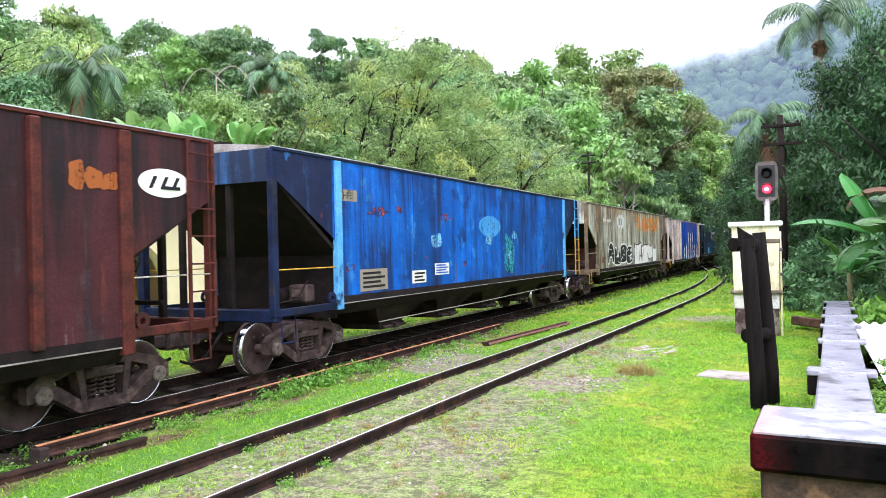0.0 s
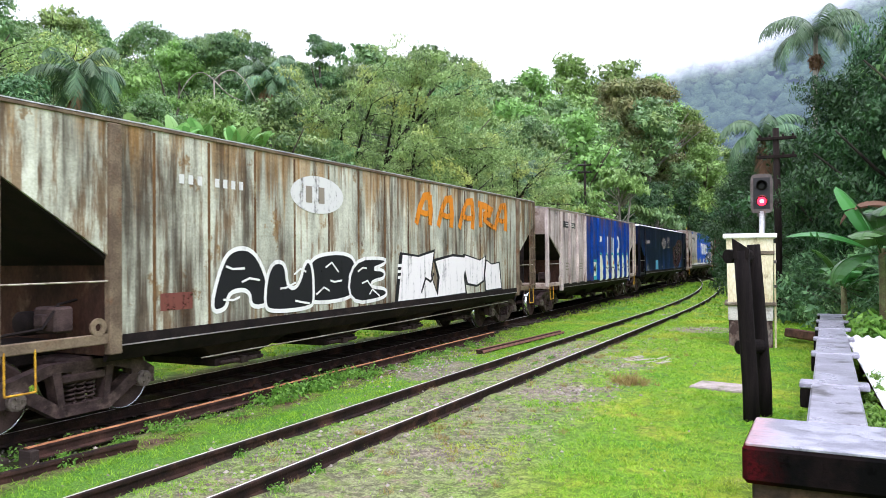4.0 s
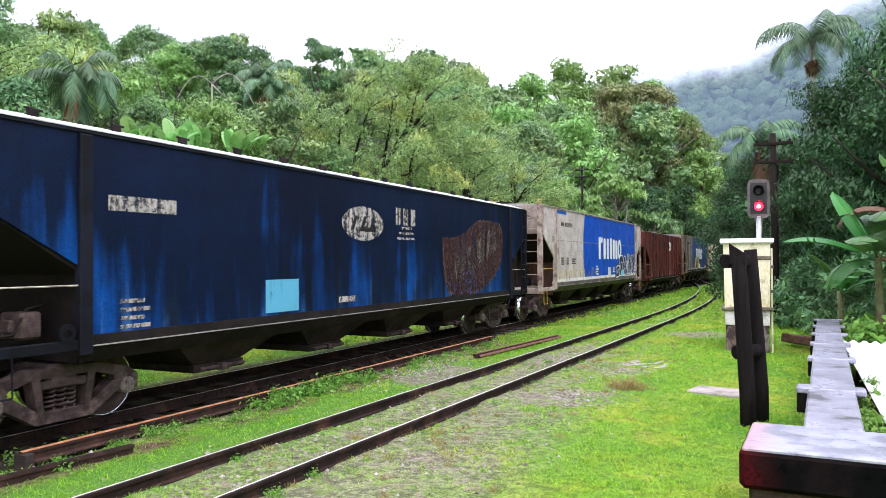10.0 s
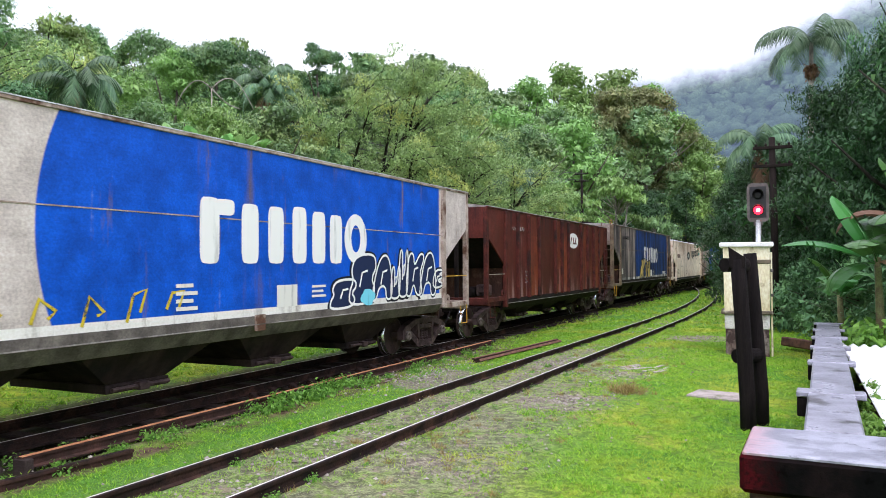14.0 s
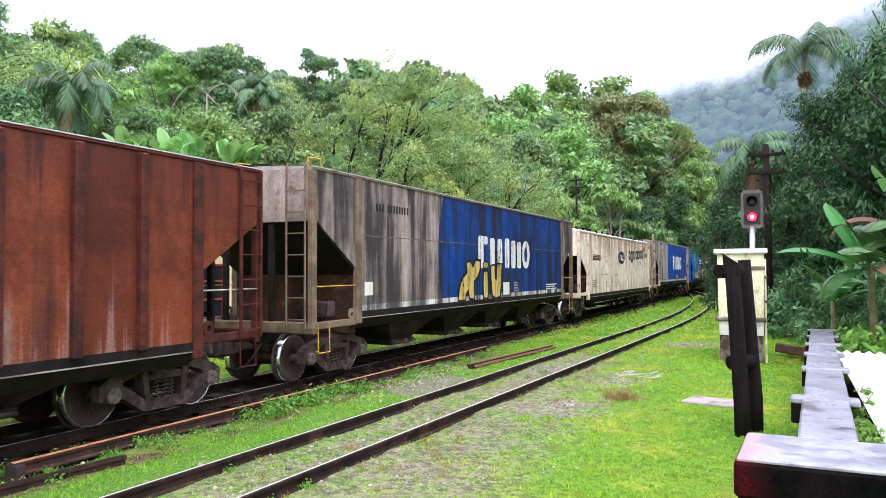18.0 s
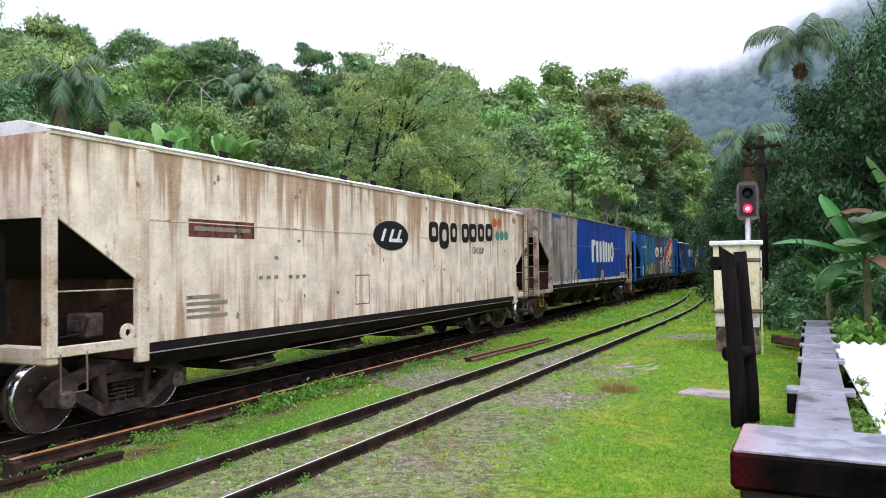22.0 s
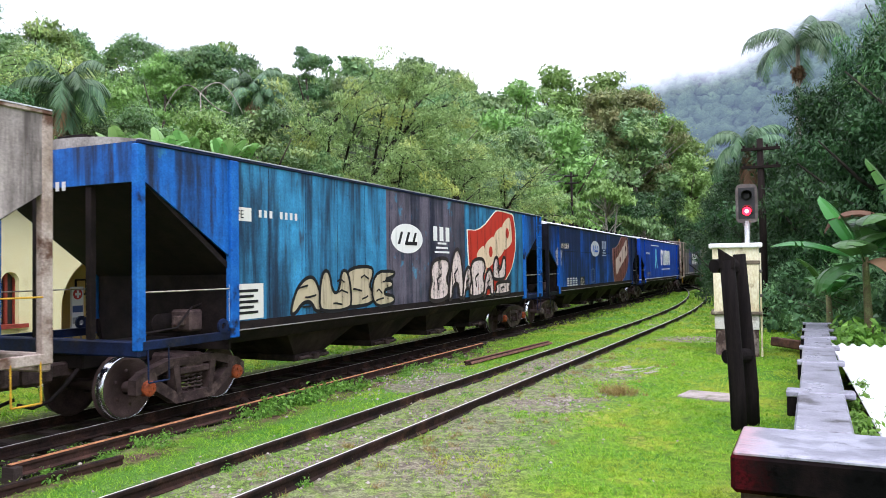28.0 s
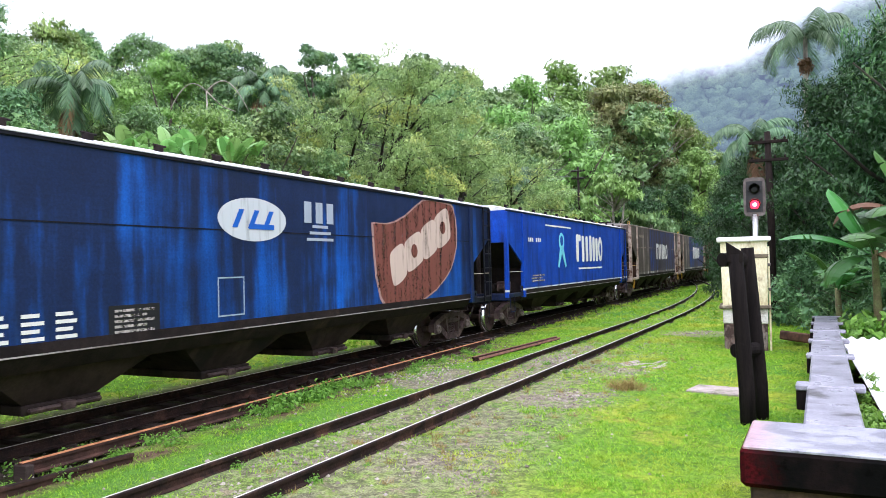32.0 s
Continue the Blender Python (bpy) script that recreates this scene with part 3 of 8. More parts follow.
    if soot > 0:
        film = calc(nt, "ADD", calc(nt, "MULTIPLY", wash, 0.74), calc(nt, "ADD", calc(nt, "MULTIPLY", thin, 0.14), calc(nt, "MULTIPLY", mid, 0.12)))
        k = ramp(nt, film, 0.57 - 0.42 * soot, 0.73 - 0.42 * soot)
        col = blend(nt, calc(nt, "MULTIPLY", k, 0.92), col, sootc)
    # hairlines along the sheets, broad cloudy grime and small chips
    hair = tex_noise(nt, co, 26, 3, 0.6, (1, 0.05, 1))
    col = blend(nt, 0.06, col, blend(nt, ramp(nt, hair, 0.3, 0.7), (0.15, 0.15, 0.15), (0.95, 0.95, 0.95)), "OVERLAY")
    cloud = ramp(nt, tex_noise(nt, co, 0.9, 6, 0.7), 0.30, 0.72)
    col = blend(nt, grime, col, blend(nt, cloud, (0.30, 0.28, 0.28), (1.0, 1.0, 1.0)), "MULTIPLY")
    chip = ramp(nt, calc(nt, "ADD", calc(nt, "MULTIPLY", tex_noise(nt, co, 17, 5, 0.7), 0.7), calc(nt, "MULTIPLY", patch, 0.3)), 0.655, 0.685)
    col = blend(nt, calc(nt, "MULTIPLY", chip, 0.6), col, blend(nt, 0.5, rustc, sootc))
    col = blend(nt, 0.28, col, blend(nt, ramp(nt, fine, 0.25, 0.75), (0.2, 0.2, 0.2), (1.0, 1.0, 1.0)), "OVERLAY")
    nt.links.new(col, b.inputs["Base Color"])
    rr = nt.nodes.new("ShaderNodeMapRange")
    rr.inputs["To Min"].default_value, rr.inputs["To Max"].default_value = gloss - 0.16, gloss + 0.30
    nt.links.new(wash, rr.inputs["Value"])
    nt.links.new(rr.outputs["Result"], b.inputs["Roughness"])
    b.inputs["Specular IOR Level"].default_value = shine
    dent = tex_noise(nt, co, 1.1, 3, 0.5)
    bump(nt, b, calc(nt, "ADD", calc(nt, "MULTIPLY", dent, 2.0), calc(nt, "MULTIPLY", fine, 0.25)), 0.45, 0.018)
    return m


AXLES, BOGIE_AT = 0.865, 1.46

# running gear shared by all wagons
prof = [(-0.03, 0.10), (-0.05, 0.10), (-0.05, 0.34), (-0.065, 0.36), (-0.065, 0.418), (0.055, 0.424), (0.075, 0.45), (0.09, 0.445), (0.09, 0.36), (0.03, 0.33), (0.03, 0.10)]


def wheelset_mesh():
    s = Shape()
    for side in (-1, 1):
        s.lathe([(side * (0.535 - a), r) for a, r in prof], "x", 36)
    s.tube([(-0.98, 0, 0), (0.98, 0, 0)], 0.075, 12)
    for side in (-1, 1):
        for k in range(6):
            a = math.pi * k / 3
            s.box(side * 0.60 - 0.006, side * 0.60 + 0.006, 0.22 * math.cos(a) - 0.02, 0.22 * math.cos(a) + 0.02, 0.22 * math.sin(a) - 0.02, 0.22 * math.sin(a) + 0.02)
    return s.mesh("wheelset", WHEEL, True)


def tread_mesh():
    return Shape().lathe([(-0.06, 0.4255), (0.065, 0.4205), (0.068, 0.400), (0.065, 0.4)], "x", 36).mesh("tread", TREAD, True)


def side_frame_mesh():
    """Cast side frame in outline, with two windows round the springs."""
    outer = [(-1.06, 0.40), (-1.06, 0.54), (-0.95, 0.62), (-0.72, 0.64), (-0.45, 0.76), (0.45, 0.76), (0.72, 0.64), (0.95, 0.62), (1.06, 0.54), (1.06, 0.40), (0.92, 0.38), (0.70, 0.44), (0.62, 0.40), (0.36, 0.16), (-0.36, 0.16), (-0.62, 0.40), (-0.70, 0.44), (-0.92, 0.38)]
    s = Shape()
    bars = [[(-1.06, 0.36), (-1.06, 0.55), (-0.93, 0.63), (-0.70, 0.63), (-0.70, 0.36)], [(0.70, 0.36), (0.70, 0.63), (0.93, 0.63), (1.06, 0.55), (1.06, 0.36)],
            [(-0.95, 0.63), (-0.45, 0.76), (0.45, 0.76), (0.95, 0.63), (0.72, 0.56), (0.40, 0.65), (-0.40, 0.65), (-0.72, 0.56)],
            [(-0.78, 0.50), (-0.66, 0.50), (-0.30, 0.26), (0.30, 0.26), (0.66, 0.50), (0.78, 0.50), (0.78, 0.40), (0.36, 0.14), (-0.36, 0.14), (-0.78, 0.40)],
            [(-0.34, 0.26), (-0.42, 0.66), (-0.31, 0.66), (-0.26, 0.26)], [(0.34, 0.26), (0.42, 0.66), (0.31, 0.66), (0.26, 0.26)]]
    for k, poly in enumerate(bars):
        s.prism(poly, "x", -0.07 - 0.003 * k, 0.07 + 0.003 * k)
    s.box(-0.085, 0.085, -0.30, 0.30, 0.52, 0.62, 0.02)
    s.box(-0.09, 0.09, -0.28, 0.28, 0.255, 0.275)
    return s.mesh("side_frame", BOGIE)


def spring_mesh():
    s = Shape()
    for x, y in ((0.0, 0.0),):
        pts = [(x + 0.055 * math.cos(a), y + 0.055 * math.sin(a), 0.28 + 0.235 * a / (9 * math.pi)) for a in [i * math.pi / 4 for i in range(37)]]
        s.tube(pts, 0.013, 5)
    return s.mesh("coil_spring", BOGIE, True)


def cap_mesh(material):
    s = Shape().lathe([(-0.06, 0.0), (-0.06, 0.105), (0.04, 0.105), (0.06, 0.085), (0.06, 0.0)], "x", 16)
    for k in range(3):
        a = 2.1 * k
        s.box(0.06, 0.078, 0.05 * math.cos(a) - 0.018, 0.05 * math.cos(a) + 0.018, 0.05 * math.sin(a) - 0.018, 0.05 * math.sin(a) + 0.018)
    return s.mesh("axle_cap", material)


WHEELSET, TREADS, FRAME, SPRINGS, CAPS, CAPS_RED = wheelset_mesh(), tread_mesh(), side_frame_mesh(), spring_mesh(), cap_mesh(CAP), cap_mesh(CAP_RED)
BOLSTER = Shape().box(-0.95, 0.95, -0.2, 0.2, 0.50, 0.80, 0.04).tube([(-0.5, -0.62, 0.3), (0.5, -0.62, 0.3)], 0.05, 8).tube([(-0.5, 0.62, 0.3), (0.5, 0.62, 0.3)], 0.05, 8).lathe([(0.78, 0.0), (0.78, 0.3), (0.95, 0.3), (0.95, 0.0)], "z", 12).mesh("bogie", BOGIE)
WHEELS = []


def add_bogie(wagon, y, red=False, half=AXLES):
    bogie = part("bogie", BOLSTER, None, wagon, "greasy brown cast-steel bogie", at=pose(0, y, 0))
    for x in (-0.88, 0.88):
        part("side_frame", FRAME, None, bogie, at=pose(x, 0, 0) @ Matrix.Diagonal((1, half / AXLES, 1, 1)))
        for q in (-0.13, 0.0, 0.13):
            part("coil_spring", SPRINGS, None, bogie, at=pose(x, q, 0))
    for a in (-half, half):
        ws = part("wheelset", WHEELSET, None, bogie, at=pose(0, a, 0.424))
        WHEELS.append((ws, a))
        for x, turn in ((0.535, 0), (-0.535, 180)):
            part("tread", TREADS, None, bogie, "polished wheel tread", at=pose(x, a, 0.424, 0, 0, turn))
        for x, turn in ((0.955, 0), (-0.955, 180)):
            part("axle_cap", CAPS_RED if red else CAPS, None, bogie, at=pose(x, a, 0.424, 0, 0, turn))
    return bogie


COUPLER = Shape().box(-0.07, 0.07, -0.62, 0.25, 0.60, 0.80, 0.03).box(-0.16, 0.13, -0.86, -0.58, 0.55, 0.86, 0.05).box(-0.16, -0.06, -0.98, -0.84, 0.57, 0.84, 0.03).mesh("coupler", BOGIE)
HOSE = Shape().tube([(0.32, 0.05, 0.72), (0.34, -0.15, 0.55), (0.32, -0.35, 0.38), (0.26, -0.55, 0.32), (0.2, -0.7, 0.38)], 0.025, 6).mesh("brake_hose", STEEL_DARK, True)
BRAKE_WHEEL = Shape().lathe([(-0.012, 0.255), (0.0, 0.243), (0.012, 0.255), (0.0, 0.267), (-0.012, 0.255)], "y", 20)
for k in range(4):
    BRAKE_WHEEL.tube([(0, 0, 0), (0.25 * math.cos(k * 1.571 + 0.4), 0.02, 0.25 * math.sin(k * 1.571 + 0.4))], 0.01, 5)
BRAKE_WHEEL = BRAKE_WHEEL.tube([(0, -0.02, 0), (0, 0.3, 0)], 0.02, 6).mesh("brake_wheel", STEEL_DARK)
TANK = Shape().lathe([(-0.5, 0.0), (-0.5, 0.08), (-0.44, 0.13), (0.44, 0.13), (0.5, 0.08), (0.5, 0.0)], "x", 14).mesh("air_tank", STEEL_DARK, True)
CYL = Shape().lathe([(-0.3, 0.0), (-0.3, 0.17), (0.15, 0.17), (0.15, 0.07), (0.42, 0.05), (0.42, 0.0)], "y", 14).mesh("brake_cylinder", STEEL_DARK, True)


def make_wagon(label, L, paint, trim=None, post=None, hw=1.4, zt=3.68, zb=1.12, ribs=(), rib_w=0.07, rib_out=0.09, roof=0.12, roof_paint=None, end_bay=1.5, slope0=2.85, slope1=1.95, hatches=0, step_paint=None, red_caps=False, sill=None, end_paint=None, loops=False, seam=None, half=AXLES, flat_roof=False, corner=None, stirrup=None, ladder=True, plate=None, joint=None, rod=False, upper=None, group="train of hopper wagons"):
    """A covered hopper wagon; its origin lies at the rail under its leading end, y runs to its tail, and +x is the side that the siding faces."""
    w = thing("hopper_wagon", label, "railway wagon", group=group)
    trim = trim or paint
    post = post or trim
    sill = sill or STEEL_DARK
    end_paint = end_paint or paint
    roof_paint = roof_paint or paint
    step_paint = step_paint or post
    e = end_bay
    # side sheets with their sloping ends
    for side, nm in ((1, "side_sheet"), (-1, "side_sheet")):
        poly = [(0.06, zt), (L - 0.06, zt), (L - 0.06, slope0), (L - e, slope1), (L - e, zb), (e, zb), (e, slope1), (0.06, slope0)]
        part(nm, Shape().prism(poly, "x", side * hw, side * (hw - 0.03)), paint, w)
        part("top_rail", Shape().box(side * (hw - 0.04), side * (hw + 0.022), 0.02, L - 0.02, zt - 0.02, zt + 0.025, 0.008), trim, w)
        # added pale strip that stands for the sky's glint on the top rail
        part("roof_glint", Shape().box(side * (hw - 0.035), side * (hw + 0.026), 0.03, L - 0.03, zt + 0.026, zt + 0.040), ROOF_GLINT, w, "pale strip painting the sky's glint along the roof edge")
        part("side_sill", Shape().prism([(side * (hw + 0.012), zb + 0.02), (side * (hw + 0.012), zb - 0.10), (side * (hw - 0.06), zb - 0.20), (side * (hw - 0.14), zb - 0.30), (side * (hw - 0.18), zb - 0.30), (side * (hw - 0.10), zb + 0.02)], "y", e, L - e), sill, w)
        part("sill_edge", Shape().box(side * (hw - 0.02), side * (hw + 0.018), e + 0.09, L - e - 0.09, zb - 0.112, zb - 0.096), SILL_EDGE, w, "pale worn sill edge")
        if rod:
            part("pull_rod", Shape().tube([(side * 1.22, e + 1.6, 0.60), (side * 1.24, L * 0.5, 0.63), (side * 1.22, L - e - 0.3, 0.70)], 0.011, 5), BARE, w)
        for y in (e - 0.22, L - e + 0.22):
            part("tow_lug", Shape().lathe([(side * (hw - 0.01), 0.045), (side * (hw - 0.01), 0.105), (side * (hw + 0.02), 0.105), (side * (hw + 0.02), 0.045), (side * (hw - 0.01), 0.045)], "x", 16, (0, y, 1.18)), trim, w)
        for y in (e, L - e):
            part("side_post", Shape().box(side * (hw - 0.06), side * (hw + 0.05), y - 0.085, y + 0.085, zb - 0.20, zt - 0.03, 0.012), post, w)
        for y, d in ((0.07, 1), (L - 0.07, -1)):
            part("corner_post", Shape().box(side * (hw - 0.10), side * (hw + 0.012), y - 0.065, y + 0.065, 0.98, zt - 0.02, 0.012), corner or post, w)
            part("end_beam", Shape().box(side * (hw - 0.05), side * (hw + 0.014), min(y, y + d * (e - 0.1)), max(y, y + d * (e - 0.1)), 0.98, 1.10, 0.01), trim, w)
        for y in ribs:
            part("rib", Shape().box(side * (hw - 0.02), side * (hw + rib_out), y - rib_w, y + rib_w, zb - 0.005, zt - 0.04, 0.015), joint or (post if rib_out > 0.04 else paint), w)
        if seam:
            part("seam", Shape().box(side * (hw - 0.01), side * (hw + 0.006), e + 0.1, L - e - 0.1, seam - 0.008, seam + 0.008), trim, w)
    # ends
    for y, d in ((0.0, 1), (L, -1)):
        a = min(y, y + d * 0.05), max(y, y + d * 0.05)
        part("end_sheet", Shape().box(-hw + 0.04, hw - 0.04, a[0] + 0.02, a[1] + 0.02 if d > 0 else a[1] - 0.005, slope0 - 0.05, zt + 0.01), end_paint, w)
        part("slope_sheet", Shape().add([(sx * (hw - 0.035), y + d * yy, zz) for yy, zz in ((0.08, slope0 - 0.02), (e + 0.9, 1.30), (e + 0.96, 1.36), (0.14, slope0 + 0.02)) for sx in (-1, 1)], [(0, 1, 3, 2), (4, 5, 7, 6), (2, 3, 5, 4), (0, 6, 7, 1), (0, 2, 4, 6), (1, 7, 5, 3)]), STEEL_DARK, w, "sooty sloping hopper plate")
        part("end_sill", Shape().box(-hw, hw, min(y + d * 0.02, y + d * 0.16), max(y + d * 0.02, y + d * 0.16), 0.90, 1.10, 0.02), trim, w)
        part("bulkhead", Shape().box(-hw + 0.1, hw - 0.1, min(y + d * (e + 0.02), y + d * (e + 0.06)), max(y + d * (e + 0.02), y + d * (e + 0.06)), 0.82, min(1.9, slope1 + 0.05)), plate or RUST_PLATE, w, "dirty bulkhead plate")
        part("floor_beam", Shape().box(-0.35, 0.35, min(y + d * 0.1, y + d * (e + 0.5)), max(y + d * 0.1, y + d * (e + 0.5)), 0.70, 0.98, 0.02), STEEL_DARK, w)
        for sx in (-0.5, 0.5):
            part("stanchion", Shape().box(sx - 0.05, sx + 0.05, min(y + d * 0.05, y + d * 0.14), max(y + d * 0.05, y + d * 0.14), 1.08, slope0, 0.01), STEEL_DARK, w)
        part("coupler", COUPLER, None, w, at=pose(0, y, 0, 0, 0, 0 if d > 0 else 180))
        part("brake_hose", HOSE, None, w, at=pose(0, y, 0, 0, 0, 0 if d > 0 else 180))
        add_bogie(w, y + d * BOGIE_AT, red_caps, half)
        # grab bar across the open bay
        for side in (1, -1):
            part("grab_bar", Shape().tube([(side * hw, y + d * 0.1, 1.70), (side * hw, y + d * (e - 0.08), 1.70)], 0.011, 6), YELLOW if step_paint is YELLOW or loops else BARE, w)
            # sill step
            s = Shape()
            for yy in (0.16, 0.50):
                s.tube([(side * (hw + 0.01), y + d * yy, 1.02), (side * (hw + 0.02), y + d * yy, 0.58)], 0.010, 6)
            for zz in (0.58,):
                s.tube([(side * (hw + 0.02), y + d * 0.16, zz), (side * (hw + 0.02), y + d * 0.50, zz)], 0.012, 6)
            part("sill_step", s, YELLOW if stirrup is None else stirrup, w, "thin bent stirrup step")
    # ladders: on the end at the leading corner, on the side at the trailing corner
    if loops:
        for xx in (hw - 0.10, hw - 0.48):
            part("ladder_stile", Shape().tube([(xx, -0.06, 1.0), (xx, -0.06, zt + 0.04), (xx, -0.02, zt + 0.10), (xx, 0.06, zt + 0.10), (xx, 0.10, zt)], 0.02, 6), step_paint, w)
        rung = Shape().tube([(hw - 0.10, -0.06, 0), (hw - 0.48, -0.06, 0)], 0.012, 5).mesh("ladder_rung", step_paint)
        for k in range(7):
            part("ladder_rung", rung, None, w, at=pose(0, 0, 1.15 + k * 0.36))
    if ladder:
        split = 2.25 if upper is not None else zt
        for yy in (L - 0.08, L - 0.52):
            part("ladder_stile", Shape().box(hw + 0.03, hw + 0.055, yy - 0.025, yy + 0.025, 1.0, split), step_paint, w)
            if upper is not None:
                part("ladder_stile", Shape().box(hw + 0.03, hw + 0.055, yy - 0.025, yy + 0.025, split, zt + 0.03), upper, w, "blue upper ladder stile")
        bar = Shape().tube([(hw + 0.065, L - 0.08, 0), (hw + 0.065, L - 0.52, 0)], 0.012, 5)
        rung, high_rung = bar.mesh("ladder_rung", step_paint), bar.mesh("ladder_rung", upper or step_paint)
        for k in range(7):
            z = 1.12 + k * 0.36
            part("ladder_rung", rung if z < split else high_rung, None, w, at=pose(0, 0, z))
    # reservoir, valve box and pipes in the leading bay
    part("reservoir", TANK, None, w, at=pose(0.55, e - 0.25, 1.22, 0, 0, 90) @ Matrix.Diagonal((0.7, 1.1, 1.1, 1)))
    part("valve_box", Shape().box(0.75, 1.12, e - 0.55, e - 0.30, 1.12, 1.42, 0.03).box(0.85, 1.02, e - 0.62, e - 0.55, 1.2, 1.34, 0.015), BOGIE, w)
    part("brake_pipe", Shape().tube([(1.18, 0.2, 1.16), (1.18, e * 0.5, 1.20), (1.05, e - 0.45, 1.45), (0.9, e - 0.1, 1.48)], 0.018, 5), STEEL_DARK, w)
    # brake gear at the tail
    part("brake_wheel", BRAKE_WHEEL, None, w, at=pose(-0.45, L + 0.16, 1.95, 0, 0, 180))
    part("air_tank", TANK, None, w, at=pose(-0.5, L - e + 0.3, 1.12))
    part("brake_cylinder", CYL, None, w, at=pose(0.2, L - 0.75, 1.16) @ Matrix.Diagonal((0.75, 0.75, 0.75, 1)))
    part("lever", Shape().box(-0.9, 0.9, L - 0.5, L - 0.46, 1.30, 1.36).box(0.2, 0.26, L - 0.9, L - 0.2, 1.1, 1.16), STEEL_DARK, w)
    # roof
    prof = [(-hw - 0.01, zt + 0.01)]
    for k in range(9):
        x = -hw + 2 * hw * k / 8
        prof.append((x, zt + 0.03 + roof * (1 - (x / hw) ** 2)))
    if flat_roof:
        prof = [(-hw - 0.01, zt + 0.01), (-hw, zt + 0.04), (-hw + 0.45, zt + roof), (hw - 0.45, zt + roof), (hw, zt + 0.04)]
    prof += [(hw + 0.01, zt + 0.01)]
    part("roof", Shape().prism(prof, "y", 0.03, L - 0.03), roof_paint, w)
    part("walkway", Shape().box(-0.25, 0.25, 0.2, L - 0.2, zt + roof + 0.06, zt + roof + 0.10), STEEL_DARK, w)
    for k in range(hatches):
        y = 1.0 + (L - 2.0) * k / max(hatches - 1, 1)
        part("hatch_clamp", Shape().box(hw - 0.42, hw - 0.34, y - 0.06, y + 0.06, zt + roof * 0.7, zt + roof + 0.06, 0.01).tube([(hw - 0.38, y - 0.1, zt + roof + 0.06), (hw - 0.38, y + 0.12, zt + roof + 0.05)], 0.015, 5), STEEL_DARK, w)
    if loops:
        for xx in (hw - 0.15, -0.3):
            part("roof_grab", Shape().tube([(xx, 0.1, zt + 0.05), (xx, 0.1, zt + 0.2), (xx, 0.5, zt + 0.22), (xx, 0.5, zt + 0.05)], 0.014, 5), YELLOW, w)
    # hopper bottoms
    part("centre_sill", Shape().box(-0.2, 0.2, 0.4, L - 0.4, 0.66, 0.95, 0.02), STEEL_DARK, w)
    a, b2 = e + 1.35, L - e - 1.35
    n = 4 if L > 15 else 3
    for k in range(n):
        y0, y1 = a + (b2 - a) * k / n, a + (b2 - a) * (k + 1) / n
        m0, m1 = y0 + (y1 - y0) * 0.33, y0 + (y1 - y0) * 0.67
        x1, x2 = hw - 0.12, 0.42
        s = Shape()
        top, bot = zb - 0.12, 0.40
        s.add([(-x1, y0, top), (x1, y0, top), (x1, y1, top), (-x1, y1, top), (-0.85, m0, bot + 0.08), (0.85, m0, bot + 0.08), (0.85, m1, bot + 0.08), (-0.85, m1, bot + 0.08)],
              [(3, 2, 1, 0), (4, 5, 6, 7), (0, 1, 5, 4), (1, 2, 6, 5), (2, 3, 7, 6), (3, 0, 4, 7)])
        s.box(-0.9, 0.9, m0 - 0.05, m1 + 0.05, bot - 0.02, bot + 0.09, 0.01)
        part("hopper_chute", s, CHUTE, w, "sooty discharge hopper")
        part("chute_gate", Shape().tube([(0.95, m0, bot + 0.03), (0.95, m1, bot + 0.03)], 0.03, 6).box(0.88, 1.02, (m0 + m1) / 2 - 0.08, (m0 + m1) / 2 + 0.08, bot - 0.02, bot + 0.08, 0.01), BOGIE, w)
    return w


# ---- the train, from its leading wagon to its tail ----
WHITE_ROOF = surface("roof_white", (0.72, 0.73, 0.75), (0.55, 0.55, 0.56), 2.0, 0.6, 0.0, (0.35, 0.34, 0.33), 1.0, 0.55, 0.75, 30, 0.2)
GRIMY_END = surface("grimy_wagon_end", (0.34, 0.28, 0.245), (0.17, 0.125, 0.105), 2.2, 0.6, 0.0, (0.10, 0.055, 0.04), 2.6, 0.54, 0.68, 40, 0.2, (1, 1, 0.45))
DULL_ROOF = surface("roof_dull_grey", (0.33, 0.31, 0.29), (0.20, 0.18, 0.165), 2.0, 0.7, 0.0, (0.14, 0.12, 0.10), 1.0, 0.5, 0.7, 30, 0.2)
SOOT_RED = surface("sooty_red_trim", (0.095, 0.024, 0.018), (0.045, 0.014, 0.012), 4.0, 0.6, 0.0, (0.024, 0.014, 0.013), 1.0, 0.5, 0.7, 40, 0.2)
LIGHT_BLUE = surface("light_blue_post", (0.06, 0.26, 0.56), (0.12, 0.38, 0.66), 3.0, 0.5, 0.0, (0.02, 0.03, 0.06), 2.5, 0.54, 0.66, 40, 0.2)
GREY_TRIM = surface("grey_trim", (0.44, 0.36, 0.315), (0.24, 0.175, 0.14), 3.0, 0.6, 0.0, (0.10, 0.05, 0.033), 2.0, 0.49, 0.64, 40, 0.2)
CREAM_TRIM = surface("cream_trim", (0.74, 0.62, 0.50), (0.52, 0.38, 0.28), 3.0, 0.6, 0.0, (0.14, 0.06, 0.03), 2.0, 0.55, 0.66, 40, 0.2)
TAN_TRIM = surface("tan_trim", (0.20, 0.15, 0.10), (0.10, 0.07, 0.05), 3.0, 0.6, 0.0, (0.13, 0.06, 0.03), 2.0, 0.52, 0.7, 40, 0.2)
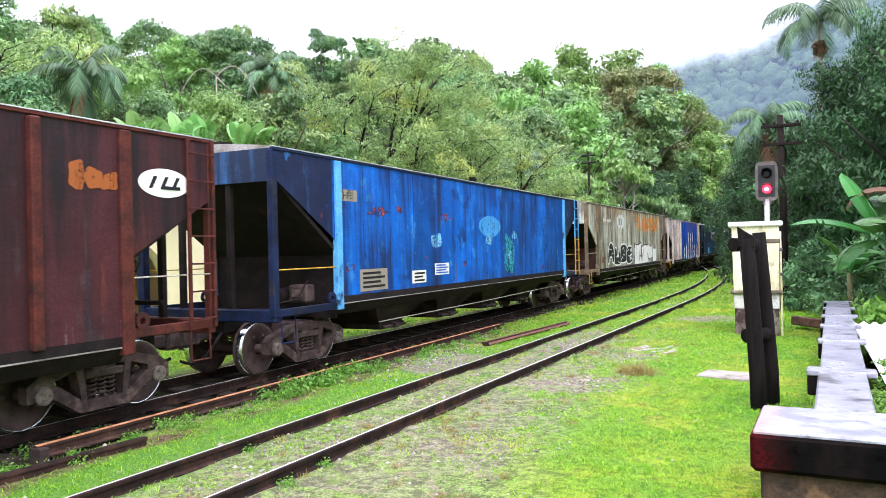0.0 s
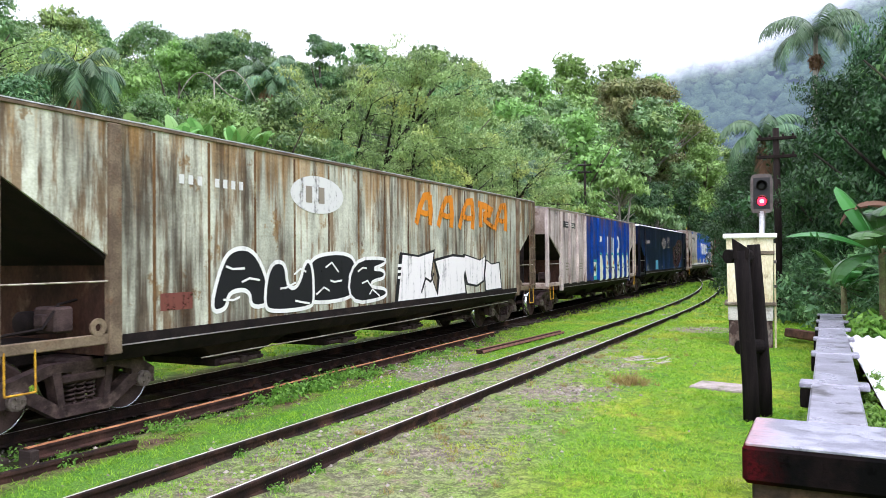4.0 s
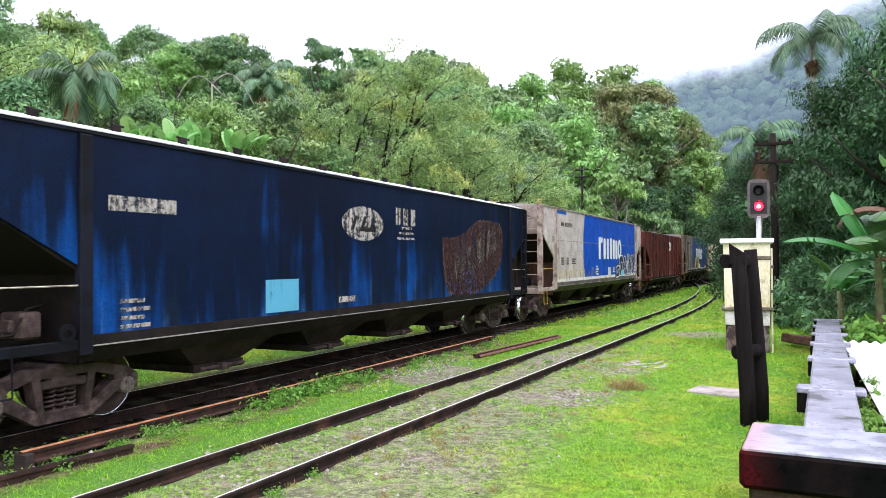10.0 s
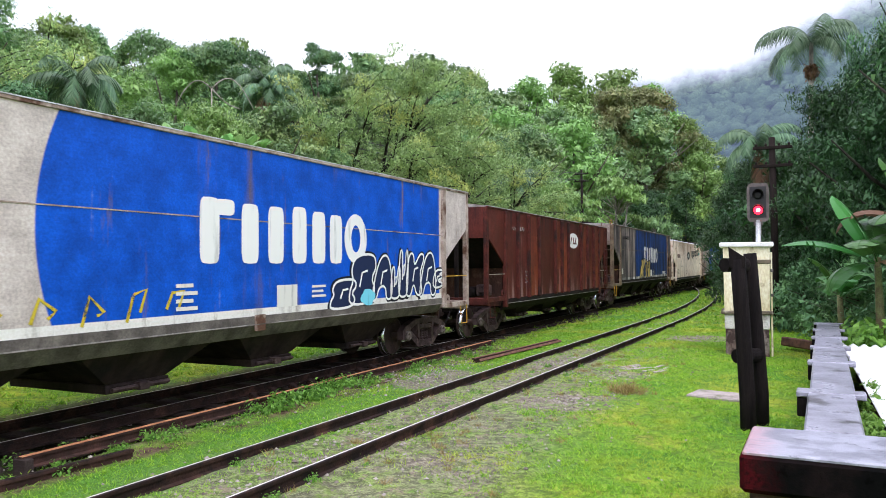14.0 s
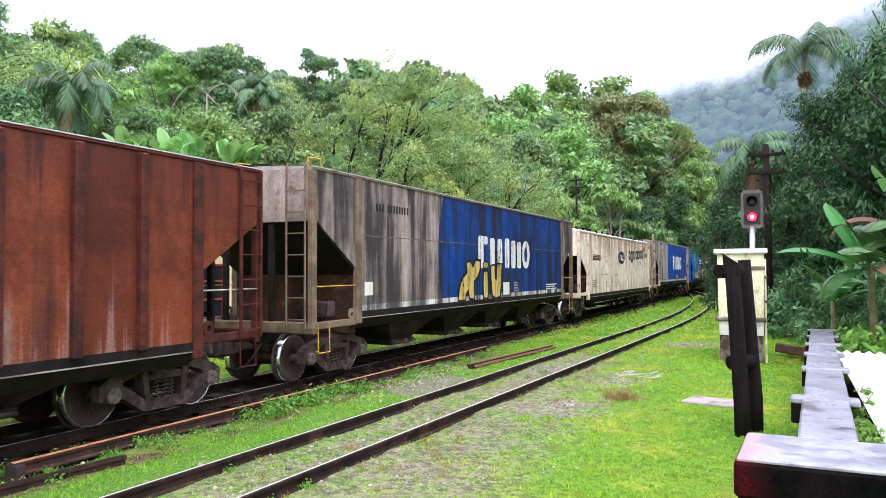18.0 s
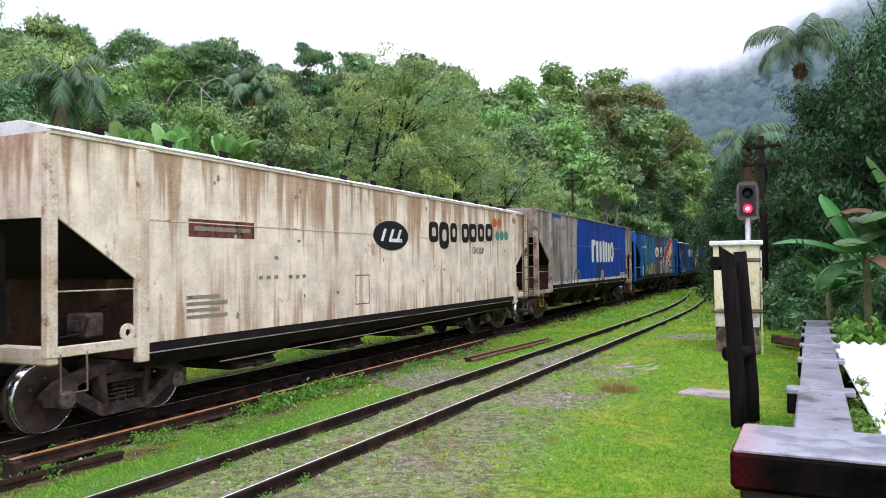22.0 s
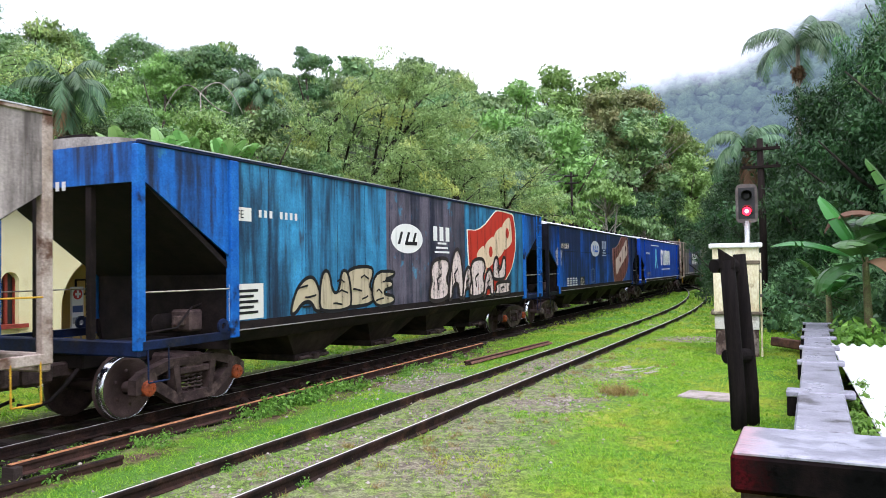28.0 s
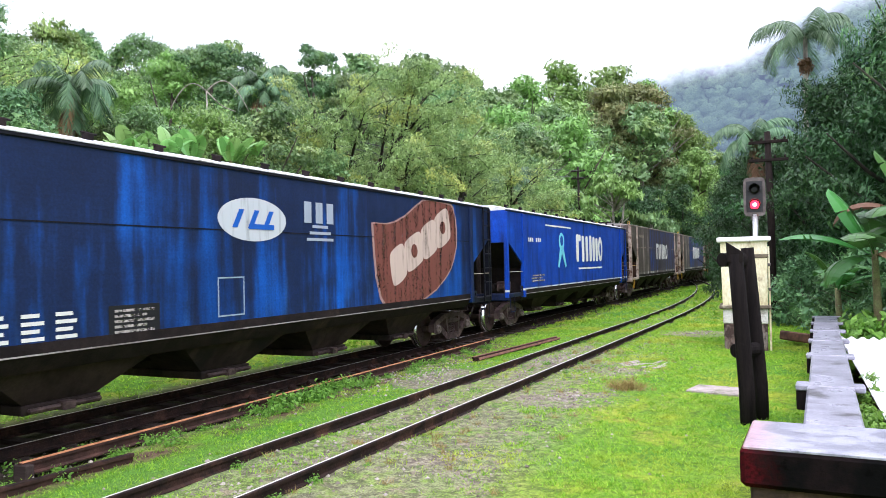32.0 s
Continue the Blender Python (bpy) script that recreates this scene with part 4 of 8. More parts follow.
NAVY_TRIM = surface("navy_trim", (0.007, 0.009, 0.020), (0.010, 0.020, 0.065), 3.0, 0.6, 0.0, (0.03, 0.028, 0.03), 2.0, 0.5, 0.7, 40, 0.2)
BLACK_TRIM = surface("soot_black_trim", (0.004, 0.004, 0.006), (0.009, 0.010, 0.018), 3.0, 0.6, 0.0, (0.035, 0.03, 0.03), 2.0, 0.6, 0.74, 40, 0.2)
BRIGHT_BLUE = surface("bright_blue_post", (0.008, 0.085, 0.36), (0.02, 0.14, 0.44), 3.0, 0.5, 0.0, (0.012, 0.014, 0.03), 2.5, 0.54, 0.66, 40, 0.2)
DIRTY_SILL = surface("dirty_grey_sill", (0.16, 0.14, 0.12), (0.07, 0.06, 0.055), 3.0, 0.7, 0.0, None, relief=0.2)
STRIPE = (1.20, 1.33, (0.78, 0.75, 0.69))

TRAIN = []
BAYS_SHORT = (2.30, 3.25, 4.24, 5.95, 6.71, 7.50, 9.22, 10.15, 11.08)
BAYS_RIBBED = (2.40, 3.38, 4.42, 5.42, 6.42, 7.41, 8.42, 9.47, 10.46, 11.40)
BAYS_LONG = tuple(2.58 + 0.965 * k for k in range(13))
BAYS_CREAM = tuple(2.11 + 0.95 * k for k in range(14))
BAYS_FEW = (1.5, 3.1, 4.8, 6.6, 8.2, 9.9, 11.6, 13.2, 14.6)


def couple(w, lead, length):
    TRAIN.append((w, lead))
    return w


p = wagon_paint("paint_maroon_sooty", (0.072, 0.019, 0.023), soot=0.34, rust=0.35, pale=0.38, palec=(0.26, 0.22, 0.25), rustc=(0.20, 0.05, 0.025), sootc=(0.012, 0.010, 0.012), streak=0.8, seams=BAYS_SHORT, uneven=0.7, rise=((0.26, 0.23, 0.26), 1.0, 0.05), hang=((0.012, 0.01, 0.012), 3.47, 0.10))
w_maroon = couple(make_wagon("dark maroon ribbed hopper wagon, sooty, with a white oval badge", 13.75, p, SOOT_RED, SOOT_RED, ribs=BAYS_SHORT, rib_w=0.06, zb=1.0, roof_paint=DULL_ROOF, step_paint=SOOT_RED, half=0.82, zt=3.47, stirrup=SOOT_RED, slope0=2.7, slope1=1.9), -5.95, 13.75)

p = wagon_paint("paint_worn_bright_blue", (0.010, 0.014, 0.045), (0.004, 0.100, 0.44), 1.6, 15.1, bow=0.0, soot=0.28, rust=0.14, pale=0.46, palec=(0.06, 0.30, 0.62), rustc=(0.30, 0.05, 0.03), sootc=(0.008, 0.014, 0.05), streak=0.9, seams=BAYS_LONG, uneven=0.75, blot=(((0.006, 0.025, 0.11), 0.58), ((0.04, 0.24, 0.64), 0.592), ((0.28, 0.045, 0.03), 0.665)), hang=((0.006, 0.03, 0.16), 3.54, 0.12), rise=((0.10, 0.05, 0.10), 1.17, 0.04))
p_end = wagon_paint("paint_blue_end", (0.05, 0.17, 0.40), soot=0.5, rust=0.3, sootc=(0.012, 0.014, 0.03))
w_blue = couple(make_wagon("bright blue hopper wagon with worn scraped paint and pale pillars", 16.75, p, NAVY_TRIM, LIGHT_BLUE, ribs=BAYS_LONG, rib_w=0.010, rib_out=0.002, joint=NAVY_TRIM, roof_paint=DULL_ROOF, step_paint=YELLOW, end_paint=p_end, zb=1.17, end_bay=1.75, corner=NAVY_TRIM, zt=3.54, slope0=3.1, slope1=2.12, stirrup=NAVY_TRIM, plate=STEEL_DARK, rod=True, upper=LIGHT_BLUE), 9.0, 16.75)

p = wagon_paint("paint_green_cream_rusty", (0.60, 0.61, 0.49), soot=0.30, rust=0.62, pale=0.15, rustc=(0.26, 0.12, 0.03), palec=(0.5, 0.5, 0.42), sootc=(0.05, 0.03, 0.018), streak=1.1, seams=BAYS_CREAM, uneven=0.35, blot=(((0.10, 0.035, 0.012), 0.66), ((0.30, 0.17, 0.05), 0.60)), hang=((0.36, 0.19, 0.05), 3.56, 0.16), rise=((0.13, 0.055, 0.02), 1.05, 0.11))
w_cream = couple(make_wagon("pale green-cream hopper wagon with rust runs and graffiti", 16.75, p, TAN_TRIM, TAN_TRIM, ribs=BAYS_CREAM, rib_w=0.03, rib_out=0.002, joint=RUST_JOINT, rod=True, roof_paint=DULL_ROOF, step_paint=TAN_TRIM, zb=1.05, zt=3.56), 26.95, 16.75)

p = wagon_paint("paint_grey_and_blue_ribbed", (0.55, 0.465, 0.43), (0.006, 0.060, 0.33), 4.55, 12.25, soot=0.20, rust=0.50, pale=0.25, rustc=(0.22, 0.12, 0.09), sootc=(0.07, 0.05, 0.045), seams=BAYS_RIBBED, uneven=0.4, hang=((0.15, 0.075, 0.055), 3.47, 0.12), rise=((0.12, 0.07, 0.05), 1.0, 0.05))
w_ribbed = couple(make_wagon("ribbed grey and dark blue hopper wagon with bubble graffiti", 13.8, p, GREY_TRIM, p, ribs=BAYS_RIBBED, rib_w=0.06, zb=1.0, end_paint=GRIMY_END, roof_paint=DULL_ROOF, step_paint=CREAM_TRIM, half=0.80, zt=3.47, slope0=2.7, slope1=1.9), 45.05, 13.8)

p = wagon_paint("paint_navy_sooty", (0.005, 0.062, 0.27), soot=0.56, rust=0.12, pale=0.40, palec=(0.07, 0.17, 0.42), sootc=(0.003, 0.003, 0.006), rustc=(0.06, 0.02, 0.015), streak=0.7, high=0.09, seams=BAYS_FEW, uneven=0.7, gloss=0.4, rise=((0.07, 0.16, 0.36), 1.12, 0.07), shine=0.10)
w_navy = couple(make_wagon("soot-black navy hopper wagon with a pale roof", 16.45, p, BLACK_TRIM, BLACK_TRIM, zt=3.42, roof=0.17, roof_paint=WHITE_ROOF, hatches=14, step_paint=BLACK_TRIM, zb=1.12, flat_roof=True, slope0=2.58, slope1=1.88, end_bay=1.36, stirrup=BLACK_TRIM, plate=STEEL_DARK), 60.1, 16.45)

p = wagon_paint("paint_clean_grey_and_blue", (0.60, 0.52, 0.475), (0.003, 0.085, 0.54), 5.05, 14.85, soot=0.10, rust=0.36, pale=0.12, stripe=STRIPE, rustc=(0.24, 0.16, 0.11), sootc=(0.12, 0.085, 0.065), bow=0.5, grime=0.22)
w_clean = couple(make_wagon("clean light grey and bright blue hopper wagon with a white slogan", 16.5, p, GREY_TRIM, GREY_TRIM, end_paint=GRIMY_END, roof=0.07, roof_paint=DULL_ROOF, loops=True, step_paint=GREY_TRIM, sill=DIRTY_SILL, seam=2.62, zb=1.2, slope0=2.85, slope1=1.97, ladder=False, end_bay=1.45), 78.05, 16.5)

p = wagon_paint("paint_red_oxide", (0.095, 0.020, 0.014), soot=0.16, rust=0.24, pale=0.30, palec=(0.26, 0.15, 0.13), rustc=(0.20, 0.05, 0.025), sootc=(0.030, 0.012, 0.012), streak=0.8, seams=BAYS_SHORT, uneven=0.4, odd=(0.20, 0.045, 0.018), hang=((0.03, 0.012, 0.011), 3.45, 0.10), rise=((0.33, 0.19, 0.17), 1.0, 0.10))
w_oxide = couple(make_wagon("red-brown ribbed hopper wagon with a white oval badge", 13.4, p, SOOT_RED, SOOT_RED, ribs=BAYS_SHORT, rib_w=0.06, zb=1.0, roof_paint=DULL_ROOF, step_paint=SOOT_RED, end_bay=1.36, zt=3.45, slope0=2.7, slope1=1.9, stirrup=SOOT_RED), 95.75, 13.4)

p = wagon_paint("paint_filthy_grey_and_blue", (0.42, 0.34, 0.30), (0.003, 0.058, 0.29), 4.92, 14.97, soot=0.40, rust=0.22, pale=0.30, stripe=STRIPE, sootc=(0.016, 0.013, 0.020), rustc=(0.12, 0.07, 0.06), palec=(0.40, 0.38, 0.40), bow=0.5, streak=1.0, hang=((0.018, 0.012, 0.011), 3.68, 0.08))
w_filthy = couple(make_wagon("filthy grey and blue hopper wagon with yellow graffiti", 16.4, p, TAN_TRIM, TAN_TRIM, end_paint=GRIMY_END, roof=0.07, roof_paint=DULL_ROOF, loops=True, step_paint=TAN_TRIM, sill=STEEL_DARK, seam=2.62, zb=1.2, slope0=2.85, slope1=1.97, ladder=False, end_bay=1.45), 110.45, 16.4)

p = wagon_paint("paint_cream_stained", (0.93, 0.75, 0.60), soot=0.14, rust=0.34, pale=0.1, rustc=(0.52, 0.33, 0.21), sootc=(0.26, 0.16, 0.10), streak=0.9, seams=BAYS_FEW, uneven=0.12, blot=(((0.40, 0.24, 0.17), 0.62), ((0.16, 0.08, 0.05), 0.70)), hang=((0.30, 0.15, 0.07), 3.43, 0.19), rise=((0.46, 0.26, 0.17), 1.0, 0.12), grime=0.16)
w_tan = couple(make_wagon("cream hopper wagon with brown stains, a black oval badge and dots", 16.45, p, CREAM_TRIM, CREAM_TRIM, rod=True, corner=CREAM_TRIM, zt=3.43, roof=0.17, flat_roof=True, roof_paint=WHITE_ROOF, hatches=14, step_paint=TAN_TRIM, seam=2.55, zb=1.0, slope0=2.56, slope1=1.76, end_bay=1.3, stirrup=TAN_TRIM), 127.85, 16.45)

p = wagon_paint("paint_smoky_grey_and_blue", (0.50, 0.43, 0.41), (0.004, 0.070, 0.47), 4.92, 14.5, soot=0.27, rust=0.22, pale=0.22, stripe=STRIPE, sootc=(0.045, 0.034, 0.03), palec=(0.48, 0.42, 0.37), bow=0.5, hang=((0.05, 0.038, 0.034), 3.68, 0.07))
w_smoky = couple(make_wagon("smoke-stained grey and blue hopper wagon with a white slogan", 16.0, p, GREY_TRIM, GREY_TRIM, end_paint=GRIMY_END, roof=0.07, roof_paint=DULL_ROOF, loops=True, step_paint=GREY_TRIM, sill=STEEL_DARK, seam=2.62, zb=1.2, slope0=2.85, slope1=1.97, ladder=False, end_bay=1.45), 145.3, 16.0)

p = wagon_paint("paint_turquoise_blue", (0.015, 0.16, 0.58), (0.045, 0.27, 0.50), 1.75, 14.9, bow=0.0, soot=0.34, rust=0.42, pale=0.38, rustc=(0.05, 0.032, 0.034), palec=(0.12, 0.36, 0.52), sootc=(0.014, 0.018, 0.035), streak=1.0, seams=BAYS_LONG, uneven=0.35, blot=(((0.02, 0.05, 0.10), 0.62), ((0.06, 0.28, 0.45), 0.60)), band=(6.3, 10.3, (0.15, 0.13, 0.17)), hang=((0.018, 0.022, 0.035), 3.56, 0.10), rise=((0.02, 0.03, 0.05), 1.2, 0.05))
w_turq = couple(make_wagon("turquoise blue hopper wagon with a red shield and silver graffiti", 16.65, p, NAVY_TRIM, BRIGHT_BLUE, ribs=BAYS_LONG, rib_w=0.010, rib_out=0.002, joint=NAVY_TRIM, roof_paint=DULL_ROOF, step_paint=BRIGHT_BLUE, red_caps=True, zb=1.2, end_bay=1.75, zt=3.56, slope0=3.12, slope1=2.12, stirrup=NAVY_TRIM, plate=STEEL_DARK), 162.45, 16.65)

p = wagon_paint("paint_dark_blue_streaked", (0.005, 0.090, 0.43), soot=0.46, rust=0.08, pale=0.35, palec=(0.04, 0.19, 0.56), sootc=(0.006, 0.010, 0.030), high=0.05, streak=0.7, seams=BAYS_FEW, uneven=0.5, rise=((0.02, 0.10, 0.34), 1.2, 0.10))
w_dark = couple(make_wagon("dark blue streaked hopper wagon with a rusty shield and pale roof", 16.3, p, BLACK_TRIM, p, zt=3.38, roof=0.17, flat_roof=True, roof_paint=WHITE_ROOF, hatches=14, step_paint=BLACK_TRIM, seam=2.5, zb=1.2, corner=BLACK_TRIM, end_paint=BLACK_TRIM, slope0=2.58, slope1=1.88, end_bay=1.3, stirrup=BLACK_TRIM, plate=STEEL_DARK), 179.9, 16.3)

p = wagon_paint("paint_fresh_blue", (0.006, 0.062, 0.44), soot=0.20, rust=0.03, pale=0.05, sootc=(0.010, 0.022, 0.10), stripe=(1.14, 1.20, (0.7, 0.72, 0.75)))
w_fresh = couple(make_wagon("freshly painted blue hopper wagon with a white slogan and pale roof", 16.3, p, NAVY_TRIM, p, zt=3.42, roof=0.17, flat_roof=True, roof_paint=WHITE_ROOF, hatches=12, step_paint=NAVY_TRIM, zb=1.14, slope0=2.58, slope1=1.88, end_bay=1.36, stirrup=NAVY_TRIM, plate=STEEL_DARK), 197.5, 16.3)

for lead, sooty in ((215.1, 0.52), (232.6, 0.46)):
    p = wagon_paint("paint_grey_and_blue", (0.38, 0.315, 0.285), (0.006, 0.055, 0.33), 5.0, 14.8, soot=sooty, rust=0.2, pale=0.2, stripe=STRIPE, sootc=(0.06, 0.045, 0.04), bow=0.5)
    w_tail = couple(make_wagon("smoke-stained grey and blue hopper wagon with a white slogan", 16.2, p, GREY_TRIM, GREY_TRIM, roof_paint=DULL_ROOF, loops=True, step_paint=GREY_TRIM, sill=STEEL_DARK, seam=2.62, zb=1.2, ladder=False), lead, 16.2)
    if lead < 220:
        w_grey_a = w_tail
    else:
        w_grey_b = w_tail

p = wagon_paint("paint_oxide_tail", (0.12, 0.030, 0.020), soot=0.40, rust=0.3, pale=0.1, rustc=(0.30, 0.085, 0.035), sootc=(0.05, 0.025, 0.024))
for lead in (250.1, 265.0):
    couple(make_wagon("red-brown ribbed hopper wagon", 13.6, p, SOOT_RED, p, ribs=BAYS_SHORT, rib_w=0.06, zb=1.0, roof_paint=DULL_ROOF, step_paint=SOOT_RED), lead, 13.6)


# ---- badges, slogans, labels and graffiti on the wagon sides ----
def worn(name, c, wear=0.3, rough=0.6, dirt=0.25):
    """Applied paint that has flaked off in places."""
    m, nt, b = nodes_of(name)
    co = nt.nodes.new("ShaderNodeTexCoord").outputs["Object"]
    fine = tex_noise(nt, co, 14, 5, 0.7)
    runs = tex_noise(nt, co, 5.0, 5, 0.6, (1, 1, 0.15))
    k = calc(nt, "ADD", calc(nt, "MULTIPLY", fine, 0.5), calc(nt, "MULTIPLY", runs, 0.5))
    col = blend(nt, calc(nt, "MULTIPLY", ramp(nt, runs, 0.62 - 0.3 * dirt, 0.8 - 0.2 * dirt), 0.7), c, tuple(v * 0.25 for v in c))
    nt.links.new(col, b.inputs["Base Color"])
    b.inputs["Roughness"].default_value = rough
    b.inputs["Specular IOR Level"].default_value = 0.22
    if wear > 0:
        tp = nt.nodes.new("ShaderNodeBsdfTransparent")
        mx = nt.nodes.new("ShaderNodeMixShader")
        nt.links.new(ramp(nt, k, 0.67 - 0.32 * wear, 0.82 - 0.28 * wear), mx.inputs["Fac"])
        nt.links.new(b.outputs["BSDF"], mx.inputs[1])
        nt.links.new(tp.outputs["BSDF"], mx.inputs[2])
        nt.links.new(mx.outputs["Shader"], nt.nodes["Material Output"].inputs["Surface"])
    return m


D_WHITE, D_WHITE_OLD, D_FADED = worn("badge_white", (0.80, 0.79, 0.76), 0.12), worn("badge_white_worn", (0.66, 0.65, 0.63), 0.45), worn("badge_white_faded", (0.38, 0.34, 0.32), 0.80, dirt=0.5)
D_BLACK, D_ORANGE, D_TEAL, D_YELLOW = worn("badge_black", (0.012, 0.012, 0.014), 0.15), worn("spray_orange", (0.66, 0.22, 0.012), 0.52, dirt=0.4), worn("spray_teal", (0.06, 0.42, 0.45), 0.12), worn("spray_yellow", (0.56, 0.42, 0.12), 0.42, dirt=0.55)
D_CREAM, D_RED, D_RED_OLD = worn("spray_cream", (0.78, 0.80, 0.66), 0.12), worn("shield_red", (0.50, 0.035, 0.018), 0.30, dirt=0.45), worn("shield_rusty_red", (0.17, 0.055, 0.042), 0.55, dirt=0.6)
D_GREEN, D_DOT, D_CYAN, D_PALE, D_PINK = worn("dot_green", (0.10, 0.26, 0.19), 0.15), worn("dot_orange", (0.55, 0.13, 0.03), 0.15), worn("ribbon_cyan", (0.18, 0.62, 0.75), 0.05), worn("shield_letter_cream", (0.72, 0.54, 0.36), 0.4, dirt=0.4), worn("spray_pinkish_white", (0.84, 0.80, 0.79), 0.42, dirt=0.35)
D_BOARD, D_PLATE, D_BLUE, D_LTBLUE = worn("label_board", (0.70, 0.68, 0.62), 0.06), worn("label_plate_grey", (0.27, 0.23, 0.18), 0.4, dirt=0.4), worn("strip_blue", (0.01, 0.09, 0.42), 0.1), worn("spray_light_blue", (0.05, 0.26, 0.58), 0.55)


def oval(y0, y1, z0, z1, n=36, p=1.0):
    c, d, r, s = (y0 + y1) / 2, (z0 + z1) / 2, (y1 - y0) / 2, (z1 - z0) / 2
    out = []
    for k in range(n):
        a = 2 * math.pi * k / n
        u, v = math.cos(a), math.sin(a)
        out.append((c + r * math.copysign(abs(u) ** p, u), d + s * math.copysign(abs(v) ** p, v)))
    return out


def rect(y0, y1, z0, z1):
    return [(y0, z0), (y1, z0), (y1, z1), (y0, z1)]


def lump(y0, y1, z0, z1, seed, n=34, wob=0.13):
    rq = random.Random(seed)
    f = [(rq.uniform(-wob, wob), k, rq.uniform(0, 6.3)) for k in (2, 3, 4, 5)]
    c, d, r, s = (y0 + y1) / 2, (z0 + z1) / 2, (y1 - y0) / 2, (z1 - z0) / 2
    out = []
    for k in range(n):
        a = 2 * math.pi * k / n
        g = 1 + sum(q * math.sin(m * a + ph) for q, m, ph in f)
        u, v = math.cos(a), math.sin(a)
        out.append((c + r * g * math.copysign(abs(u) ** 0.7, u), d + s * g * math.copysign(abs(v) ** 0.7, v)))
    return out


SHIFT = {w_tan.name: 0.25, w_dark.name: 0.40}


def decal(w, name, poly, material, layer=0, hw=1.4, label=""):
    a = hw + 0.0035 + 0.004 * layer
    poly = [(y + SHIFT.get(w.name, 0.0), z) for y, z in poly]
    return part(name, Shape().prism(poly, "x", a - 0.003, a), material, w, label)


def stroke(pts, r):
    """A ribbon of width 2r along points, as a polygon."""
    left, right = [], []
    for i, (y, z) in enumerate(pts):
        a, b = pts[max(i - 1, 0)], pts[min(i + 1, len(pts) - 1)]
        d = Vector((b[0] - a[0], b[1] - a[1])).normalized()
        left.append((y - d.y * r, z + d.x * r))
        right.append((y + d.y * r, z - d.x * r))
    return left + right[::-1]


def outline(w, pts, r, material, layer=1):
    """A painted line round a closed shape."""
    n, s = len(pts), Shape()
    x = 1.4035 + 0.004 * layer
    shift = SHIFT.get(w.name, 0.0)
    for i in range(n):
        (a, b), (c, d) = pts[i - 1], pts[(i + 1) % n]
        t = Vector((c - a, d - b)).normalized()
        y, z = pts[i]
        s.v += [(x, y + shift - t.y * r, z + t.x * r), (x, y + shift + t.y * r, z - t.x * r)]
    s.f = [(2 * i, 2 * i + 1, (2 * i + 3) % (2 * n), (2 * i + 2) % (2 * n)) for i in range(n)]
    return part("graffiti_outline", s, material, w)


def badge(w, y0, y1, z0, z1, ground, mark, outline=None):
    """Oval badge with three plain slanting bars."""
    if outline:
        decal(w, "badge_rim", oval(y0 - 0.03, y1 + 0.03, z0 - 0.03, z1 + 0.03), outline, 0)
    decal(w, "badge", oval(y0, y1, z0, z1), ground, 1)
    W, H, zc = y1 - y0, z1 - z0, (z0 + z1) / 2
    for k in range(3):
        a = y0 + W * (0.19 + 0.22 * k)
        decal(w, "badge_bar", [(a, zc - H * 0.20), (a + W * 0.07, zc - H * 0.20), (a + W * 0.17, zc + H * 0.22), (a + W * 0.10, zc + H * 0.22)], mark, 2)
    decal(w, "badge_bar", rect(y0 + W * 0.42, y0 + W * 0.80, zc - H * 0.22, zc - H * 0.10), mark, 3)


def slogan(w, y0, y1, z0, z1, material, lay=1):
    """Plain upright bars and a ring, in the spacing of the painted slogan."""
    W, H = y1 - y0, z1 - z0
    for a, top in ((0.0, 1.0), (0.195, 0.96), (0.335, 0.96), (0.475, 1.0), (0.60, 0.95), (0.72, 0.92)):
        decal(w, "slogan_bar", oval(y0 + W * a, y0 + W * (a + 0.088), z0, z0 + H * top, 20, 0.35), material, lay)
    decal(w, "slogan_bar", oval(y0 + W * 0.07, y0 + W * 0.16, z0 + H * 0.74, z0 + H * 0.99, 20, 0.5), material, lay)
    ring = []
    n, c, d = 28, y0 + W * 0.915, z0 + H * 0.49
    for k in range(n):
        a0, a1 = 2 * math.pi * k / n, 2 * math.pi * (k + 1) / n
        ring.append([(c + W * 0.088 * math.cos(a0), d + H * 0.49 * math.sin(a0)), (c + W * 0.088 * math.cos(a1), d + H * 0.49 * math.sin(a1)), (c + W * 0.036 * math.cos(a1), d + H * 0.27 * math.sin(a1)), (c + W * 0.036 * math.cos(a0), d + H * 0.27 * math.sin(a0))])
    s = Shape()
    for q in ring:
        s.prism(q, "x", 1.4005 + 0.004 * lay, 1.4035 + 0.004 * lay)
    part("slogan_ring", s, material, w)


def emblem(w, y0, y1, z0, z1, material):
    W, H = y1 - y0, z1 - z0
    for k in range(3):
        decal(w, "emblem_bar", rect(y0 + W * 0.36 * k, y0 + W * (0.36 * k + 0.22), z0 + H * 0.48, z1), material, 1)
    for k, q in enumerate((0.36, 0.20, 0.04)):
        decal(w, "emblem_bar", rect(y0 + W * (0.25 - 0.09 * k), y0 + W * (0.75 + 0.09 * k), z0 + H * q, z0 + H * (q + 0.07)), material, 1)


def rows(w, y0, y1, z0, z1, n, material, name="small_print"):
    for k in range(n):
        z = z0 + (z1 - z0) * (k + 0.2) / n
        decal(w, name, rect(y0, y1 - (y1 - y0) * 0.2 * (k % 2), z, z + (z1 - z0) * 0.5 / n), material, 1)


def number(w, y0, y1, z0, z1, material, n=8, lay=1):
    """A running number, as plain bars."""
    g = (y1 - y0) / n
